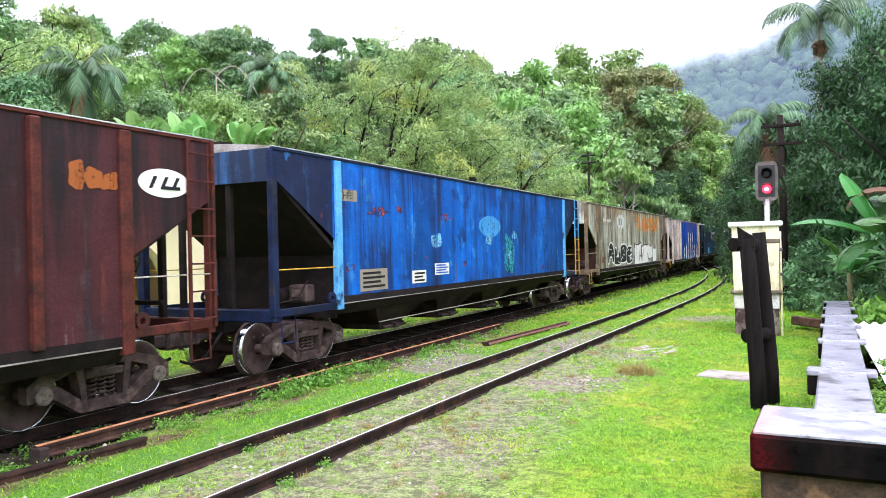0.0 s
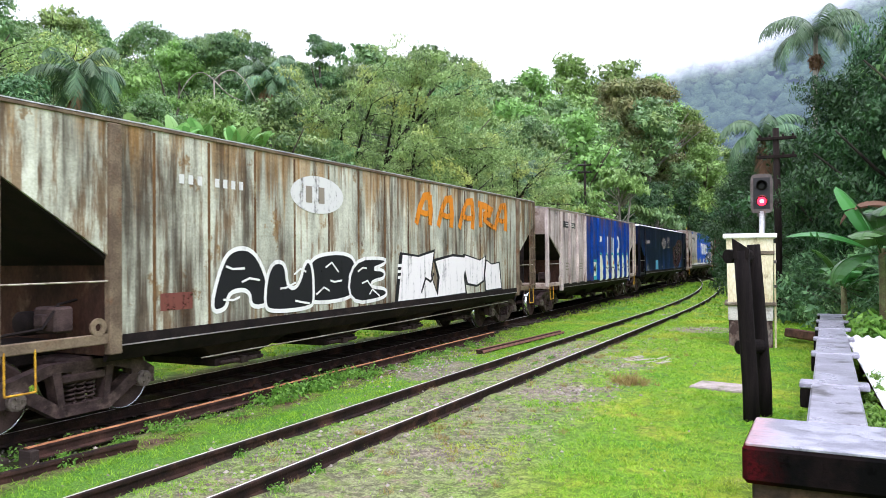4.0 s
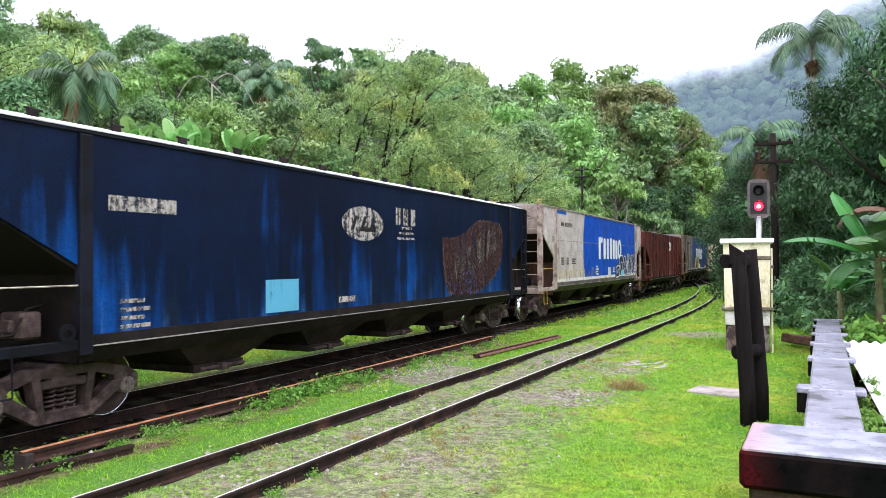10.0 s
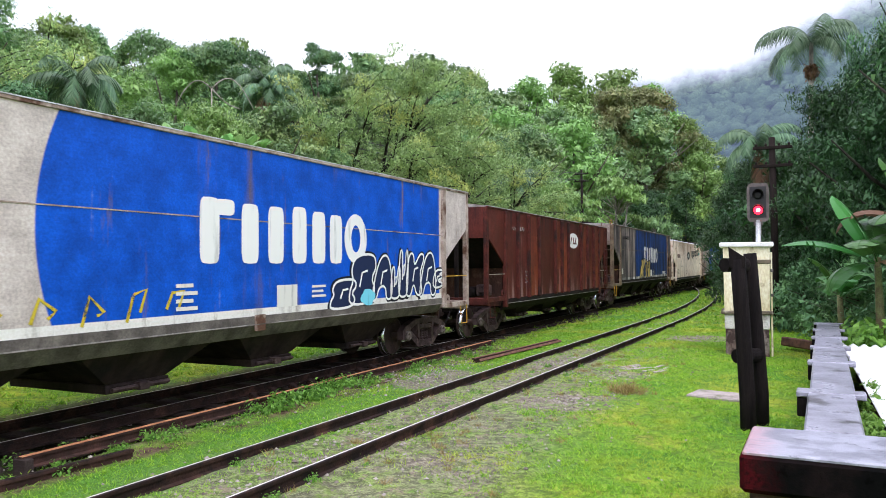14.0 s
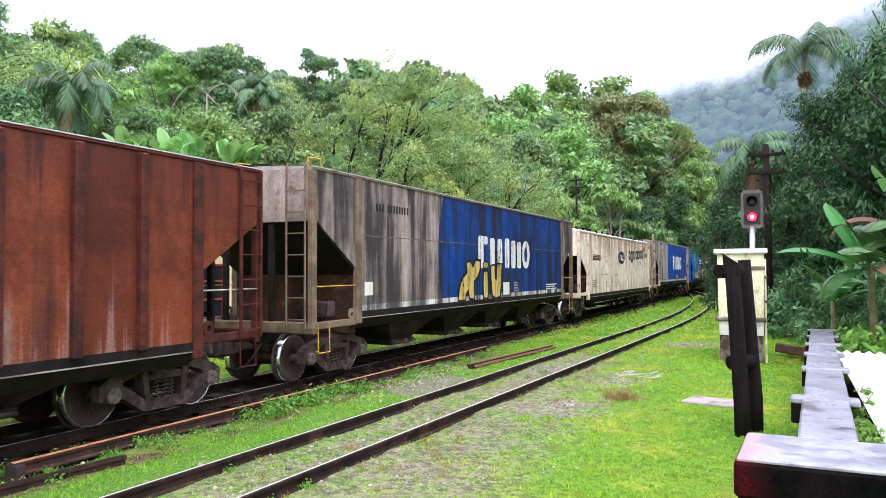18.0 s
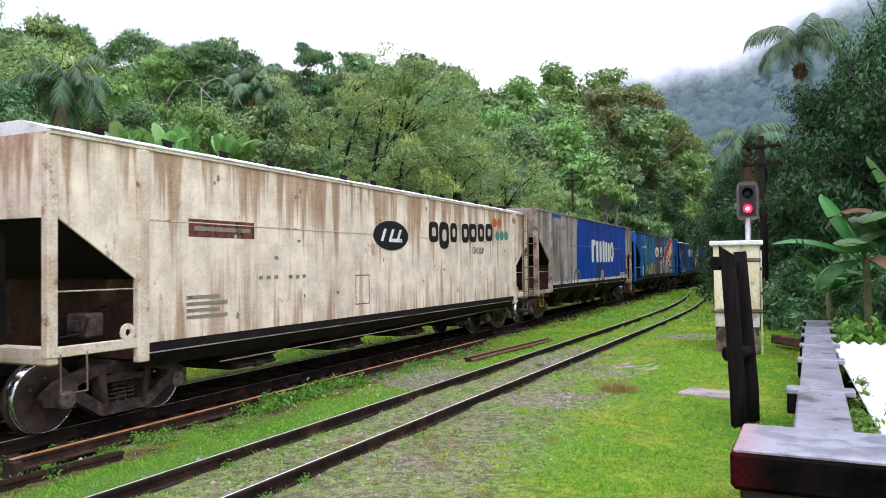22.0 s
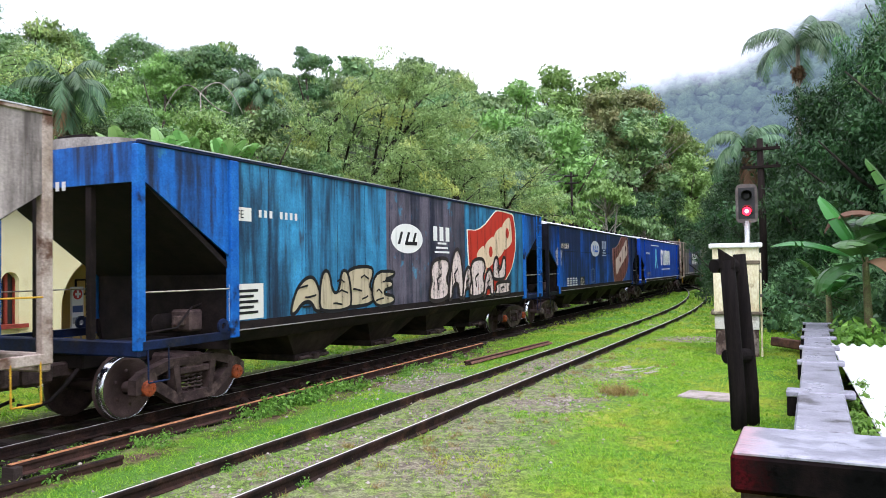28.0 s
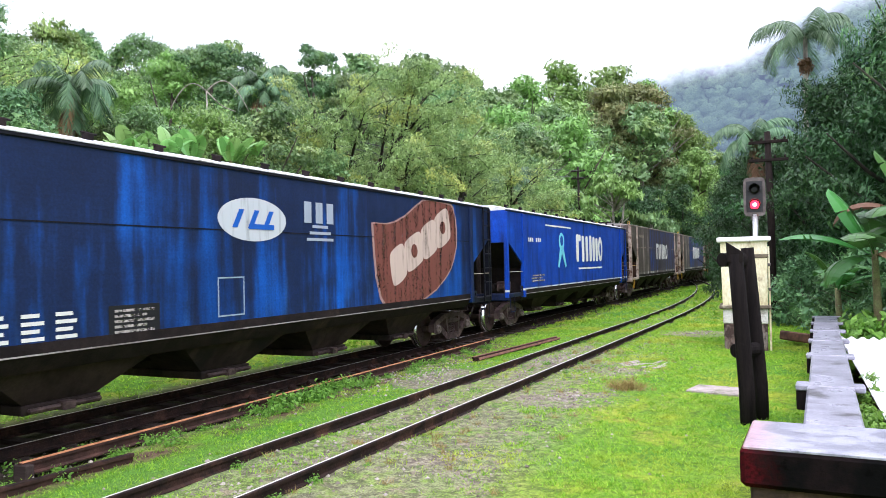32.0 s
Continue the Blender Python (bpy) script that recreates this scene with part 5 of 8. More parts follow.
    for k in range(n):
        if k != 3:
            decal(w, "number_bar", rect(y0 + g * k, y0 + g * (k + 0.5), z0 + (z1 - z0) * 0.15, z1 - (z1 - z0) * 0.1), material, lay)


def shield(w, y0, y1, z0, z1, ground, rim, mark):
    W, H = y1 - y0, z1 - z0
    out = [(0, 0.73), (0.02, 0.735), (0.14, 0.735), (0.23, 0.76), (0.34, 0.82), (0.45, 0.91), (0.55, 0.985), (0.60, 1.0), (0.75, 1.0), (0.92, 0.985), (0.95, 0.96), (0.985, 0.84), (1.0, 0.70), (0.99, 0.55), (0.95, 0.42), (0.90, 0.32), (0.83, 0.24), (0.70, 0.13), (0.52, 0.04), (0.36, 0.0), (0.14, 0.0), (0.07, 0.10), (0.03, 0.28), (0.01, 0.5)]
    c = (0.52, 0.5)
    big = [(y0 + W * (c[0] + (a - c[0]) * 1.035), z0 + H * (c[1] + (b - c[1]) * 1.04)) for a, b in out]
    decal(w, "shield_rim", big, rim, 0)
    decal(w, "shield", [(y0 + W * a, z0 + H * b) for a, b in out], ground, 1)
    for k, (a, b, p, q) in enumerate(((0.25, 0.38, 0.085, 0.17), (0.43, 0.50, 0.11, 0.16), (0.62, 0.62, 0.10, 0.17), (0.80, 0.74, 0.105, 0.18))):
        form = bulged([(0.0, 0.12), (0.2, 0.0), (0.86, 0.06), (1.0, 0.2), (0.98, 0.9), (0.8, 1.0), (0.16, 0.94), (0.02, 0.8)], y0 + W * (a - p), y0 + W * (a + p), z0 + H * (b - q), z0 + H * (b + q))
        form = [(u + 0.22 * (v - z0 - H * b) * -1, v + 0.30 * (u - y0 - W * a)) for u, v in form]
        decal(w, "shield_mark", form, mark, 2)
        if k % 2:
            decal(w, "shield_mark_eye", oval(y0 + W * (a - 0.035), y0 + W * (a + 0.04), z0 + H * (b - 0.06), z0 + H * (b + 0.07), 18), ground, 3)


GLYPHS = (
    [(0.0, 0.0), (0.22, 0.02), (0.30, 0.30), (0.62, 0.32), (0.70, 0.0), (1.0, 0.05), (0.86, 0.62), (0.62, 1.0), (0.30, 0.96), (0.10, 0.60)],
    [(0.05, 0.0), (0.9, 0.03), (1.0, 0.30), (0.80, 0.50), (0.98, 0.72), (0.85, 1.0), (0.12, 0.95), (0.0, 0.66), (0.12, 0.48), (0.0, 0.25)],
    [(0.0, 0.05), (0.30, 0.0), (0.42, 0.34), (0.66, 0.0), (1.0, 0.08), (0.72, 0.50), (1.0, 0.92), (0.70, 1.0), (0.40, 0.66), (0.32, 1.0), (0.02, 0.94)],
    [(0.02, 0.12), (0.22, 0.0), (0.85, 0.0), (1.0, 0.18), (0.95, 0.90), (0.72, 1.0), (0.62, 0.45), (0.40, 0.42), (0.34, 0.98), (0.05, 0.92)],
    [(0.0, 0.0), (0.95, 0.05), (0.98, 0.28), (0.55, 0.34), (0.58, 0.48), (0.92, 0.52), (0.90, 0.72), (0.52, 0.74), (0.98, 0.86), (0.92, 1.0), (0.08, 0.98)])


def bulged(poly, y0, y1, z0, z1, grow=0.0):
    """A letter-like outline with rounded corners, fitted to a field."""
    for _ in range(2):
        out = []
        for i, (a, b) in enumerate(poly):
            c, d = poly[(i + 1) % len(poly)]
            out += [(a * 0.75 + c * 0.25, b * 0.75 + d * 0.25), (a * 0.25 + c * 0.75, b * 0.25 + d * 0.75)]
        poly = out
    my, mz = (y0 + y1) / 2, (z0 + z1) / 2
    return [(my + (y1 - y0 + 2 * grow) * (a - 0.5), mz + (z1 - z0 + 2 * grow) * (b - 0.5)) for a, b in poly]


def throwup(w, y0, y1, z0, z1, n, fill, line, seed, tall=0.25):
    """A row of bulging letter-like graffiti shapes with dark outlines and inner strokes."""
    rq = random.Random(seed)
    g = (y1 - y0) / n
    for k in range(n):
        a, b = y0 + g * k - g * rq.uniform(0.02, 0.16), y0 + g * (k + 1) + g * rq.uniform(0.02, 0.16)
        top, low = z1 - (z1 - z0) * tall * rq.random(), z0 + (z1 - z0) * 0.12 * rq.random()
        form = [(u + 0.25 * (v - 0.5) * rq.uniform(-0.6, 0.9), v) for u, v in GLYPHS[(seed + 3 * k) % 5]]
        ring = bulged(form, a, b, low, top)
        decal(w, "graffiti_fill", ring, fill, 2 * (k % 2))
        outline(w, ring, 0.032, line, 1 + 2 * (k % 2))
        h = top - low
        for q in range(3):
            u, v = a + g * rq.uniform(0.2, 0.7), low + h * (0.18 + 0.26 * q)
            decal(w, "graffiti_stroke", stroke([(u, v), (u + g * rq.uniform(0.08, 0.2), v + h * rq.uniform(-0.05, 0.14)), (u + g * rq.uniform(0.25, 0.4), v + h * rq.uniform(-0.1, 0.1))], 0.016), line, 4)


def lettering(w, text, y, z, size, material, hw=1.4):
    cu = bpy.data.curves.new("lettering", "FONT")
    cu.body, cu.size = text, size
    ob = new("lettering_curve", cu)
    me = bpy.data.meshes.new_from_object(ob)
    bpy.data.objects.remove(ob)
    me.materials.append(material)
    return part("lettering", me, None, w, at=Matrix(((0, 0, 1, hw + 0.007), (1, 0, 0, y + SHIFT.get(w.name, 0.0)), (0, 1, 0, z), (0, 0, 0, 1))))


w = w_maroon
badge(w, 12.45, 13.28, 2.68, 3.04, D_WHITE, D_BLACK)
for k in range(3):
    decal(w, "faded_mark", lump(11.5 + 0.22 * k, 11.72 + 0.22 * k, 2.72, 3.02 - 0.05 * k, k), worn("faded_orange", (0.30, 0.085, 0.02), 0.5), 1)

w = w_blue
decal(w, "class_plate", rect(1.87, 2.38, 2.84, 3.04), D_PLATE, 0)
lettering(w, "HFE", 1.92, 2.88, 0.17, D_BLACK)
decal(w, "label_plate", rect(2.43, 3.40, 1.23, 1.63), D_PLATE, 0)
rows(w, 2.52, 3.3, 1.27, 1.60, 4, D_BLACK)
decal(w, "label_plate", rect(4.40, 5.02, 1.28, 1.54), D_BOARD, 0)
rows(w, 4.5, 4.95, 1.30, 1.52, 3, D_BLACK)
decal(w, "label_plate", rect(5.44, 6.15, 1.41, 1.66), D_BOARD, 0)
rows(w, 5.5, 6.1, 1.43, 1.65, 4, D_BLUE)
decal(w, "badge_ghost", oval(7.9, 9.35, 2.25, 2.78), D_LTBLUE, 0)
for a, z, ln in ((8.35, 2.05, 0.45), (8.6, 2.28, 0.3), (9.75, 1.7, 0.3), (5.3, 2.0, 0.5), (10.2, 2.2, 0.35)):
    decal(w, "scraped_patch", lump(a, a + ln, z, z + ln * 0.6, int(a * 7)), worn("pale_scrape", (0.16, 0.42, 0.66), 0.85), 0)
for a, z, ln in ((2.75, 2.62, 0.7), (3.75, 2.68, 0.35), (5.75, 2.60, 0.5), (6.9, 1.55, 0.2), (12.6, 1.3, 0.3), (2.0, 1.6, 0.25)):
    decal(w, "red_scrape", lump(a, a + ln, z, z + 0.14, int(a * 9), 20, 0.2), worn("bare_red_primer", (0.20, 0.04, 0.035), 0.95, dirt=0.5), 0)
decal(w, "teal_smear", lump(9.6, 10.3, 1.25, 2.3, 77), worn("teal_smear", (0.03, 0.26, 0.34), 0.85), 0)

w = w_cream
decal(w, "round_badge", oval(4.85, 6.35, 2.68, 3.30), D_WHITE_OLD, 1)
for k in range(2):
    decal(w, "badge_bar", rect(5.25 + 0.35 * k, 5.42 + 0.35 * k, 2.85, 3.12), D_PLATE, 2)
number(w, 2.52, 3.82, 2.90, 3.06, D_WHITE_OLD)
for k, (a, b, z0, z1) in enumerate(((9.1, 9.85, 2.64, 3.28), (10.15, 10.95, 2.62, 3.28), (11.28, 12.19, 2.62, 3.30), (12.42, 13.46, 2.68, 3.26), (13.55, 14.44, 2.64, 3.32))):
    W, H = b - a, z1 - z0
    if k == 3:
        strokes = ([(a, z1), (a + W * 0.5, z1 - 0.04), (a + W * 0.95, z1 - H * 0.22), (a + W * 0.8, z1 - H * 0.36), (a + W * 0.3, z0 + H * 0.5)], [(a + W * 0.18, z1 - 0.05), (a + W * 0.12, z0 + H * 0.4), (a + W * 0.16, z0)], [(a + W * 0.3, z0 + H * 0.38), (a + W * 0.62, z0 + H * 0.2), (b, z0 + 0.02)])
    else:
        strokes = ([(a, z0), (a + W * 0.2, z0 + H * 0.5), (a + W * 0.5, z1 - 0.04), (a + W * 0.9, z1)], [(a + W * 0.82, z1), (a + W * 0.9, z0 + H * 0.5), (a + W * 0.84, z0)], [(a + W * 0.25, z0 + H * 0.42), (a + W * 0.55, z0 + H * 0.36), (b, z0 + H * 0.44)])
    for q, line in enumerate(strokes):
        decal(w, "orange_scrawl", stroke(line, (0.085, 0.105, 0.06)[q]), D_ORANGE, 1 + q)
throwup(w, 3.15, 7.75, 1.12, 2.18, 4, D_BLACK, D_WHITE, 60)
for k, poly in enumerate(([(8.3, 1.08), (10.1, 1.08), (9.75, 1.55), (9.9, 2.06), (9.2, 1.95), (8.5, 2.0)], [(10.1, 1.08), (11.6, 1.10), (11.5, 1.5), (11.75, 1.92), (10.9, 1.96), (10.0, 1.86), (10.2, 1.5)], [(11.75, 1.32), (12.3, 1.26), (12.72, 1.36), (12.85, 1.95), (12.5, 1.85), (11.6, 1.98), (11.5, 1.85)], [(12.9, 1.10), (13.95, 1.12), (13.8, 1.78), (13.3, 1.74), (12.95, 1.84), (12.85, 1.5)])):
    c = (sum(q[0] for q in poly) / len(poly), sum(q[1] for q in poly) / len(poly))
    decal(w, "graffiti_outline", [(c[0] + (u - c[0]) * 1.14, c[1] + (v - c[1]) * 1.14) for u, v in poly], D_BLACK, k % 2)
    decal(w, "graffiti_fill", poly, D_PINK, 2)
decal(w, "graffiti_outline", stroke([(9.3, 1.2), (9.5, 1.5), (9.75, 1.42), (9.9, 1.6)], 0.03), D_BLACK, 3)
decal(w, "patch", rect(2.2, 2.75, 1.30, 1.52), D_RED_OLD, 0)
rows(w, 8.3, 8.55, 1.5, 1.85, 3, D_WHITE)

w = w_ribbed
decal(w, "label_plate", rect(1.75, 2.40, 2.92, 3.13), D_BLACK, 0)
decal(w, "label_plate", rect(2.62, 3.22, 2.92, 3.10), D_BLACK, 0)
rows(w, 2.02, 2.35, 2.96, 3.10, 2, D_BOARD)
rows(w, 2.68, 3.16, 2.95, 3.07, 2, D_BOARD)
rows(w, 2.0, 2.35, 1.45, 1.75, 3, D_PLATE)
rows(w, 3.65, 4.2, 1.45, 1.72, 3, D_PLATE)
for a, b, z0, z1 in ((6.58, 6.74, 1.85, 2.73), (7.50, 7.66, 1.95, 2.75), (8.08, 8.24, 1.95, 2.75), (8.48, 8.62, 1.9, 2.76), (8.88, 9.02, 1.9, 2.74), (9.16, 9.28, 1.9, 2.70)):
    decal(w, "slogan_bar", oval(a, b, z0, z1, 20, 0.35), D_WHITE, 1)
decal(w, "slogan_bar", oval(6.72, 7.12, 2.50, 2.74, 20, 0.5), D_WHITE, 1)
decal(w, "slogan_ring", oval(9.72, 10.38, 2.05, 2.80), D_WHITE, 1)
decal(w, "slogan_ring_eye", oval(9.84, 10.14, 2.27, 2.64), D_BLUE, 2)
decal(w, "graffiti_frame", [(5.42, 1.05), (6.32, 0.98), (6.34, 1.8), (5.42, 1.82)], D_TEAL, 0)
decal(w, "graffiti_panel", [(5.52, 1.15), (6.18, 1.18), (6.2, 1.7), (5.52, 1.72)], D_CREAM, 1)
for k in range(3):
    decal(w, "graffiti_stroke", stroke([(5.58 + 0.2 * k, 1.25), (5.66 + 0.2 * k, 1.62), (5.74 + 0.2 * k, 1.4)], 0.02), D_BLACK, 2)
for k, c in enumerate((6.91, 7.9, 8.95, 10.0, 10.93, 11.87)):
    half = 0.44
    form = [(-0.02, -0.06), (0.5, -0.08), (0.92, -0.04), (0.99, 0.14), (0.86, 0.27), (0.90, 0.36), (1.06, 0.43), (1.02, 0.52), (0.88, 0.56), (0.87, 0.80), (0.66, 1.03), (0.30, 1.03), (0.06, 0.82), (-0.03, 0.45)]
    decal(w, "graffiti_halo", bulged(form, c - half, c + half, 1.02, 2.05), D_TEAL, 2)
    decal(w, "graffiti_outline", bulged(form, c - half + 0.065, c + half - 0.05, 1.02, 1.98), D_BLACK, 3)
    decal(w, "graffiti_bubble", bulged(form, c - half + 0.085, c + half - 0.075, 1.035, 1.955), D_CREAM, 4)
    if k == 3:
        for q in range(5):
            a = q * 1.257 + 0.3
            decal(w, "graffiti_stroke", stroke([(c, 1.48), (c + 0.15 * math.cos(a), 1.48 + 0.17 * math.sin(a))], 0.03), D_BLACK, 5 + q % 2)
            decal(w, "graffiti_dot", oval(c + 0.15 * math.cos(a) - 0.045, c + 0.15 * math.cos(a) + 0.045, 1.43 + 0.17 * math.sin(a), 1.53 + 0.17 * math.sin(a), 14), D_BLACK, 7)
    elif k == 4:
        decal(w, "graffiti_stroke", stroke([(c - 0.10, 1.06), (c - 0.09, 1.25), (c - 0.10, 1.38), (c - 0.13, 1.43)], 0.018), D_BLACK, 5)
        decal(w, "graffiti_stroke", stroke([(c - 0.13, 1.42), (c + 0.05, 1.41), (c + 0.2, 1.45), (c + 0.36, 1.54)], 0.018), D_BLACK, 5)
        decal(w, "graffiti_dot", oval(c + 0.06, c + 0.17, 1.51, 1.63), D_BLACK, 6)
        decal(w, "graffiti_dot", oval(c - 0.26, c - 0.20, 1.68, 1.76), D_ORANGE, 6)
    elif k:
        decal(w, "graffiti_stroke", stroke([(c - 0.10, 1.22), (c - 0.19, 1.44), (c - 0.12, 1.49), (c + 0.05, 1.43), (c + 0.32, 1.46)], 0.018), D_BLACK, 5)
        decal(w, "graffiti_dot", lump(c + 0.06, c + 0.2, 1.58, 1.74, 4), D_ORANGE, 6)
lettering(w, "DB", 0.85, 3.28, 0.16, D_BLACK)
lettering(w, "DA", 12.72, 3.26, 0.16, D_BLACK)

w = w_navy
decal(w, "class_plate", rect(1.68, 2.73, 2.56, 2.74), D_FADED, 0)
badge(w, 6.6, 8.05, 2.33, 2.96, D_FADED, D_BLACK)
emblem(w, 8.55, 9.44, 2.36, 3.02, D_FADED)
shield(w, 10.76, 14.5, 1.12, 2.95, worn("shield_sooty_red", (0.055, 0.02, 0.02), 0.90, dirt=0.6), worn("rim_sooty", (0.10, 0.06, 0.05), 0.8), worn("shield_mark_sooty", (0.15, 0.12, 0.115), 0.98, dirt=0.6))
decal(w, "blue_label", rect(4.52, 5.34, 1.18, 1.68), worn("label_light_blue", (0.10, 0.36, 0.52), 0.35), 0)
rows(w, 1.85, 2.3, 1.15, 1.55, 4, D_FADED)
decal(w, "blue_label", rect(6.5, 7.05, 1.24, 1.34), D_FADED, 0)

w = w_clean
number(w, 2.18, 3.60, 3.08, 3.28, D_BLACK, 12)
lettering(w, "EA", 0.32, 3.36, 0.14, D_BLACK)
decal(w, "blue_strip", rect(1.44, 2.82, 3.53, 3.63), D_BLUE, 0)
slogan(w, 7.44, 11.72, 1.99, 2.90, D_WHITE)
INKY, HALO = worn("spray_inky_blue", (0.012, 0.022, 0.07), 0.1), worn("spray_black_halo", (0.006, 0.008, 0.02), 0.2)
for k, (a, b, z0, z1) in enumerate(((10.55, 11.35, 1.20, 1.72), (11.15, 12.05, 1.24, 2.18), (11.95, 12.75, 1.28, 2.16), (12.62, 13.0, 1.30, 1.95), (12.95, 13.35, 1.32, 2.30), (13.28, 14.05, 1.30, 2.22), (13.9, 14.72, 1.28, 2.24), (14.5, 15.0, 1.45, 1.85))):
    form = [(u + 0.18 * (v - 0.5), v) for u, v in GLYPHS[(1, 1, 0, 3, 3, 2, 0, 4)[k]]]
    ring = bulged(form, a, b, z0, z1)
    decal(w, "graffiti_halo", bulged(form, a, b, z0, z1, 0.06), HALO, 0)
    decal(w, "graffiti_fill", ring, INKY, 1 + k % 2)
    outline(w, ring, 0.022, D_WHITE, 3 + k % 2)
    decal(w, "graffiti_stroke", stroke([(a + (b - a) * 0.35, z0 + (z1 - z0) * 0.35), (a + (b - a) * 0.45, z0 + (z1 - z0) * 0.62), (a + (b - a) * 0.66, z0 + (z1 - z0) * 0.66)], 0.02), D_WHITE, 4)
decal(w, "graffiti_fill", lump(11.5, 12.0, 1.24, 1.5, 6), D_CYAN, 5)
decal(w, "white_label", rect(9.09, 9.60, 1.32, 1.66), D_BOARD, 0)
rows(w, 2.15, 2.5, 1.80, 2.07, 4, D_BLACK)
rows(w, 2.79, 3.1, 1.80, 2.07, 4, D_BLACK)
rows(w, 3.43, 4.0, 1.82, 2.04, 3, D_BLACK)
rows(w, 7.02, 7.4, 1.36, 1.76, 4, D_BOARD)
rows(w, 10.0, 10.4, 1.42, 1.66, 3, D_BOARD)
rq = random.Random(4)
for k in range(9):
    a = 1.9 + k * 0.62
    decal(w, "yellow_scribble", stroke([(a, 1.35 + rq.uniform(-0.1, 0.1)), (a + 0.1, 1.62), (a + 0.3, 1.5 + rq.uniform(-0.1, 0.2)), (a + 0.2, 1.4)], 0.022), worn("thin_yellow", (0.55, 0.42, 0.03), 0.5), 1)
decal(w, "frame_outline", rect(1.15, 1.36, 2.55, 2.76), D_PLATE, 0)
decal(w, "frame_outline", rect(1.72, 1.90, 2.15, 2.38), D_PLATE, 0)
decal(w, "jack_plate", rect(8.55, 8.80, 1.0, 1.24), GREY_TRIM, 3)

w = w_oxide
badge(w, 7.62, 8.92, 2.52, 3.06, D_WHITE, D_RED_OLD)
number(w, 1.9, 3.0, 2.9, 3.05, D_FADED)
rows(w, 3.0, 3.5, 1.4, 1.8, 4, D_FADED)
decal(w, "panel_outline", rect(5.9, 6.4, 1.3, 1.8), SOOT_RED, 0)

w = w_filthy
number(w, 2.12, 3.50, 3.08, 3.28, D_BLACK, 12)
slogan(w, 7.30, 11.42, 2.02, 2.86, worn("slogan_white_grimy", (0.62, 0.61, 0.60), 0.55, dirt=0.45))
for k, poly in enumerate(([(5.98, 1.22), (6.03, 1.45), (6.12, 1.66), (6.30, 1.82), (6.52, 1.92), (6.50, 2.17), (6.77, 2.22), (6.90, 2.05), (7.08, 2.23), (7.42, 2.22), (7.40, 2.0), (7.24, 1.80), (6.99, 1.68), (6.99, 1.24), (6.69, 1.26), (6.60, 1.48), (6.46, 1.38), (6.43, 1.22)], oval(7.59, 7.95, 1.22, 1.97, 20, 0.4), [(8.13, 2.09), (8.43, 2.12), (8.46, 1.75), (8.53, 1.70), (8.62, 2.15), (8.98, 2.14), (8.90, 1.55), (8.83, 1.25), (8.50, 1.20), (8.23, 1.29), (8.14, 1.74)])):
    c = (sum(q[0] for q in poly) / len(poly), sum(q[1] for q in poly) / len(poly))
    decal(w, "graffiti_fill", poly, D_YELLOW, 3)
    outline(w, poly, 0.04, D_BLACK, 4)
decal(w, "graffiti_outline", oval(7.58, 8.0, 1.98, 2.22, 20), D_BLACK, 3)
decal(w, "graffiti_fill", oval(7.64, 7.94, 2.02, 2.18, 20), D_YELLOW, 4)
decal(w, "white_label", rect(1.69, 1.99, 1.50, 1.75), D_BOARD, 0)
decal(w, "white_label", rect(9.12, 9.6, 1.29, 1.63), D_BOARD, 1)
rows(w, 13.12, 14.27, 1.33, 1.54, 3, D_WHITE_OLD)
rows(w, 10.0, 10.5, 1.35, 1.65, 4, D_FADED)

w = w_tan
badge(w, 6.74, 8.20, 2.25, 2.84, D_BLACK, D_WHITE)
for a, b, z0, z1 in ((9.25, 9.66, 2.52, 2.86), (9.80, 10.24, 2.38, 2.88), (10.42, 10.72, 2.54, 2.88), (11.10, 11.46, 2.55, 2.90), (11.58, 11.98, 2.57, 2.92), (12.16, 12.50, 2.60, 2.94), (12.70, 13.12, 2.62, 2.97)):
    z0, z1, a, b = z0 - 0.06, z1 + 0.06, a - 0.05, b + 0.05
    decal(w, "name_block", oval(a, b, z0, z1, 22, 0.55), D_BLACK, 1)
    decal(w, "name_block_eye", oval(a + (b - a) * 0.3, b - (b - a) * 0.28, z0 + (z1 - z0) * 0.28, z1 - (z1 - z0) * 0.28, 18, 0.7), worn("cream_patch", (0.58, 0.49, 0.39), 0.0), 2)
lettering(w, "GROUP", 11.72, 2.22, 0.24, D_BLACK)
for a, b, z0, z1, m in ((13.17, 13.50, 2.95, 3.20, D_DOT), (13.55, 13.88, 2.96, 3.22, D_DOT), (13.40, 13.72, 2.60, 2.85, D_GREEN), (13.74, 14.06, 2.61, 2.87, D_GREEN), (14.09, 14.41, 2.62, 2.88, D_GREEN)):
    decal(w, "dot", oval(a, b, z0, z1), m, 1)
for q in (rect(6.08, 6.58, 1.23, 1.25), rect(6.08, 6.58, 1.76, 1.78), rect(6.08, 6.10, 1.25, 1.76), rect(6.56, 6.58, 1.25, 1.76)):
    decal(w, "hatch_outline", q, TAN_TRIM, 0)
decal(w, "red_plate", rect(1.85, 3.2, 2.36, 2.60), D_RED_OLD, 0)
rows(w, 1.95, 3.1, 2.42, 2.54, 1, D_PLATE)
rows(w, 1.8, 2.6, 1.25, 1.6, 4, D_PLATE)
number(w, 3.3, 4.6, 1.75, 1.82, D_PLATE, 7)
for k in range(24):
    rq = random.Random(300 + k)
    a, z = rq.uniform(2.0, 14.5), rq.uniform(1.2, 3.2)
    decal(w, "chip", lump(a, a + rq.uniform(0.04, 0.12), z, z + rq.uniform(0.03, 0.1), k, 12), D_PLATE, 0)

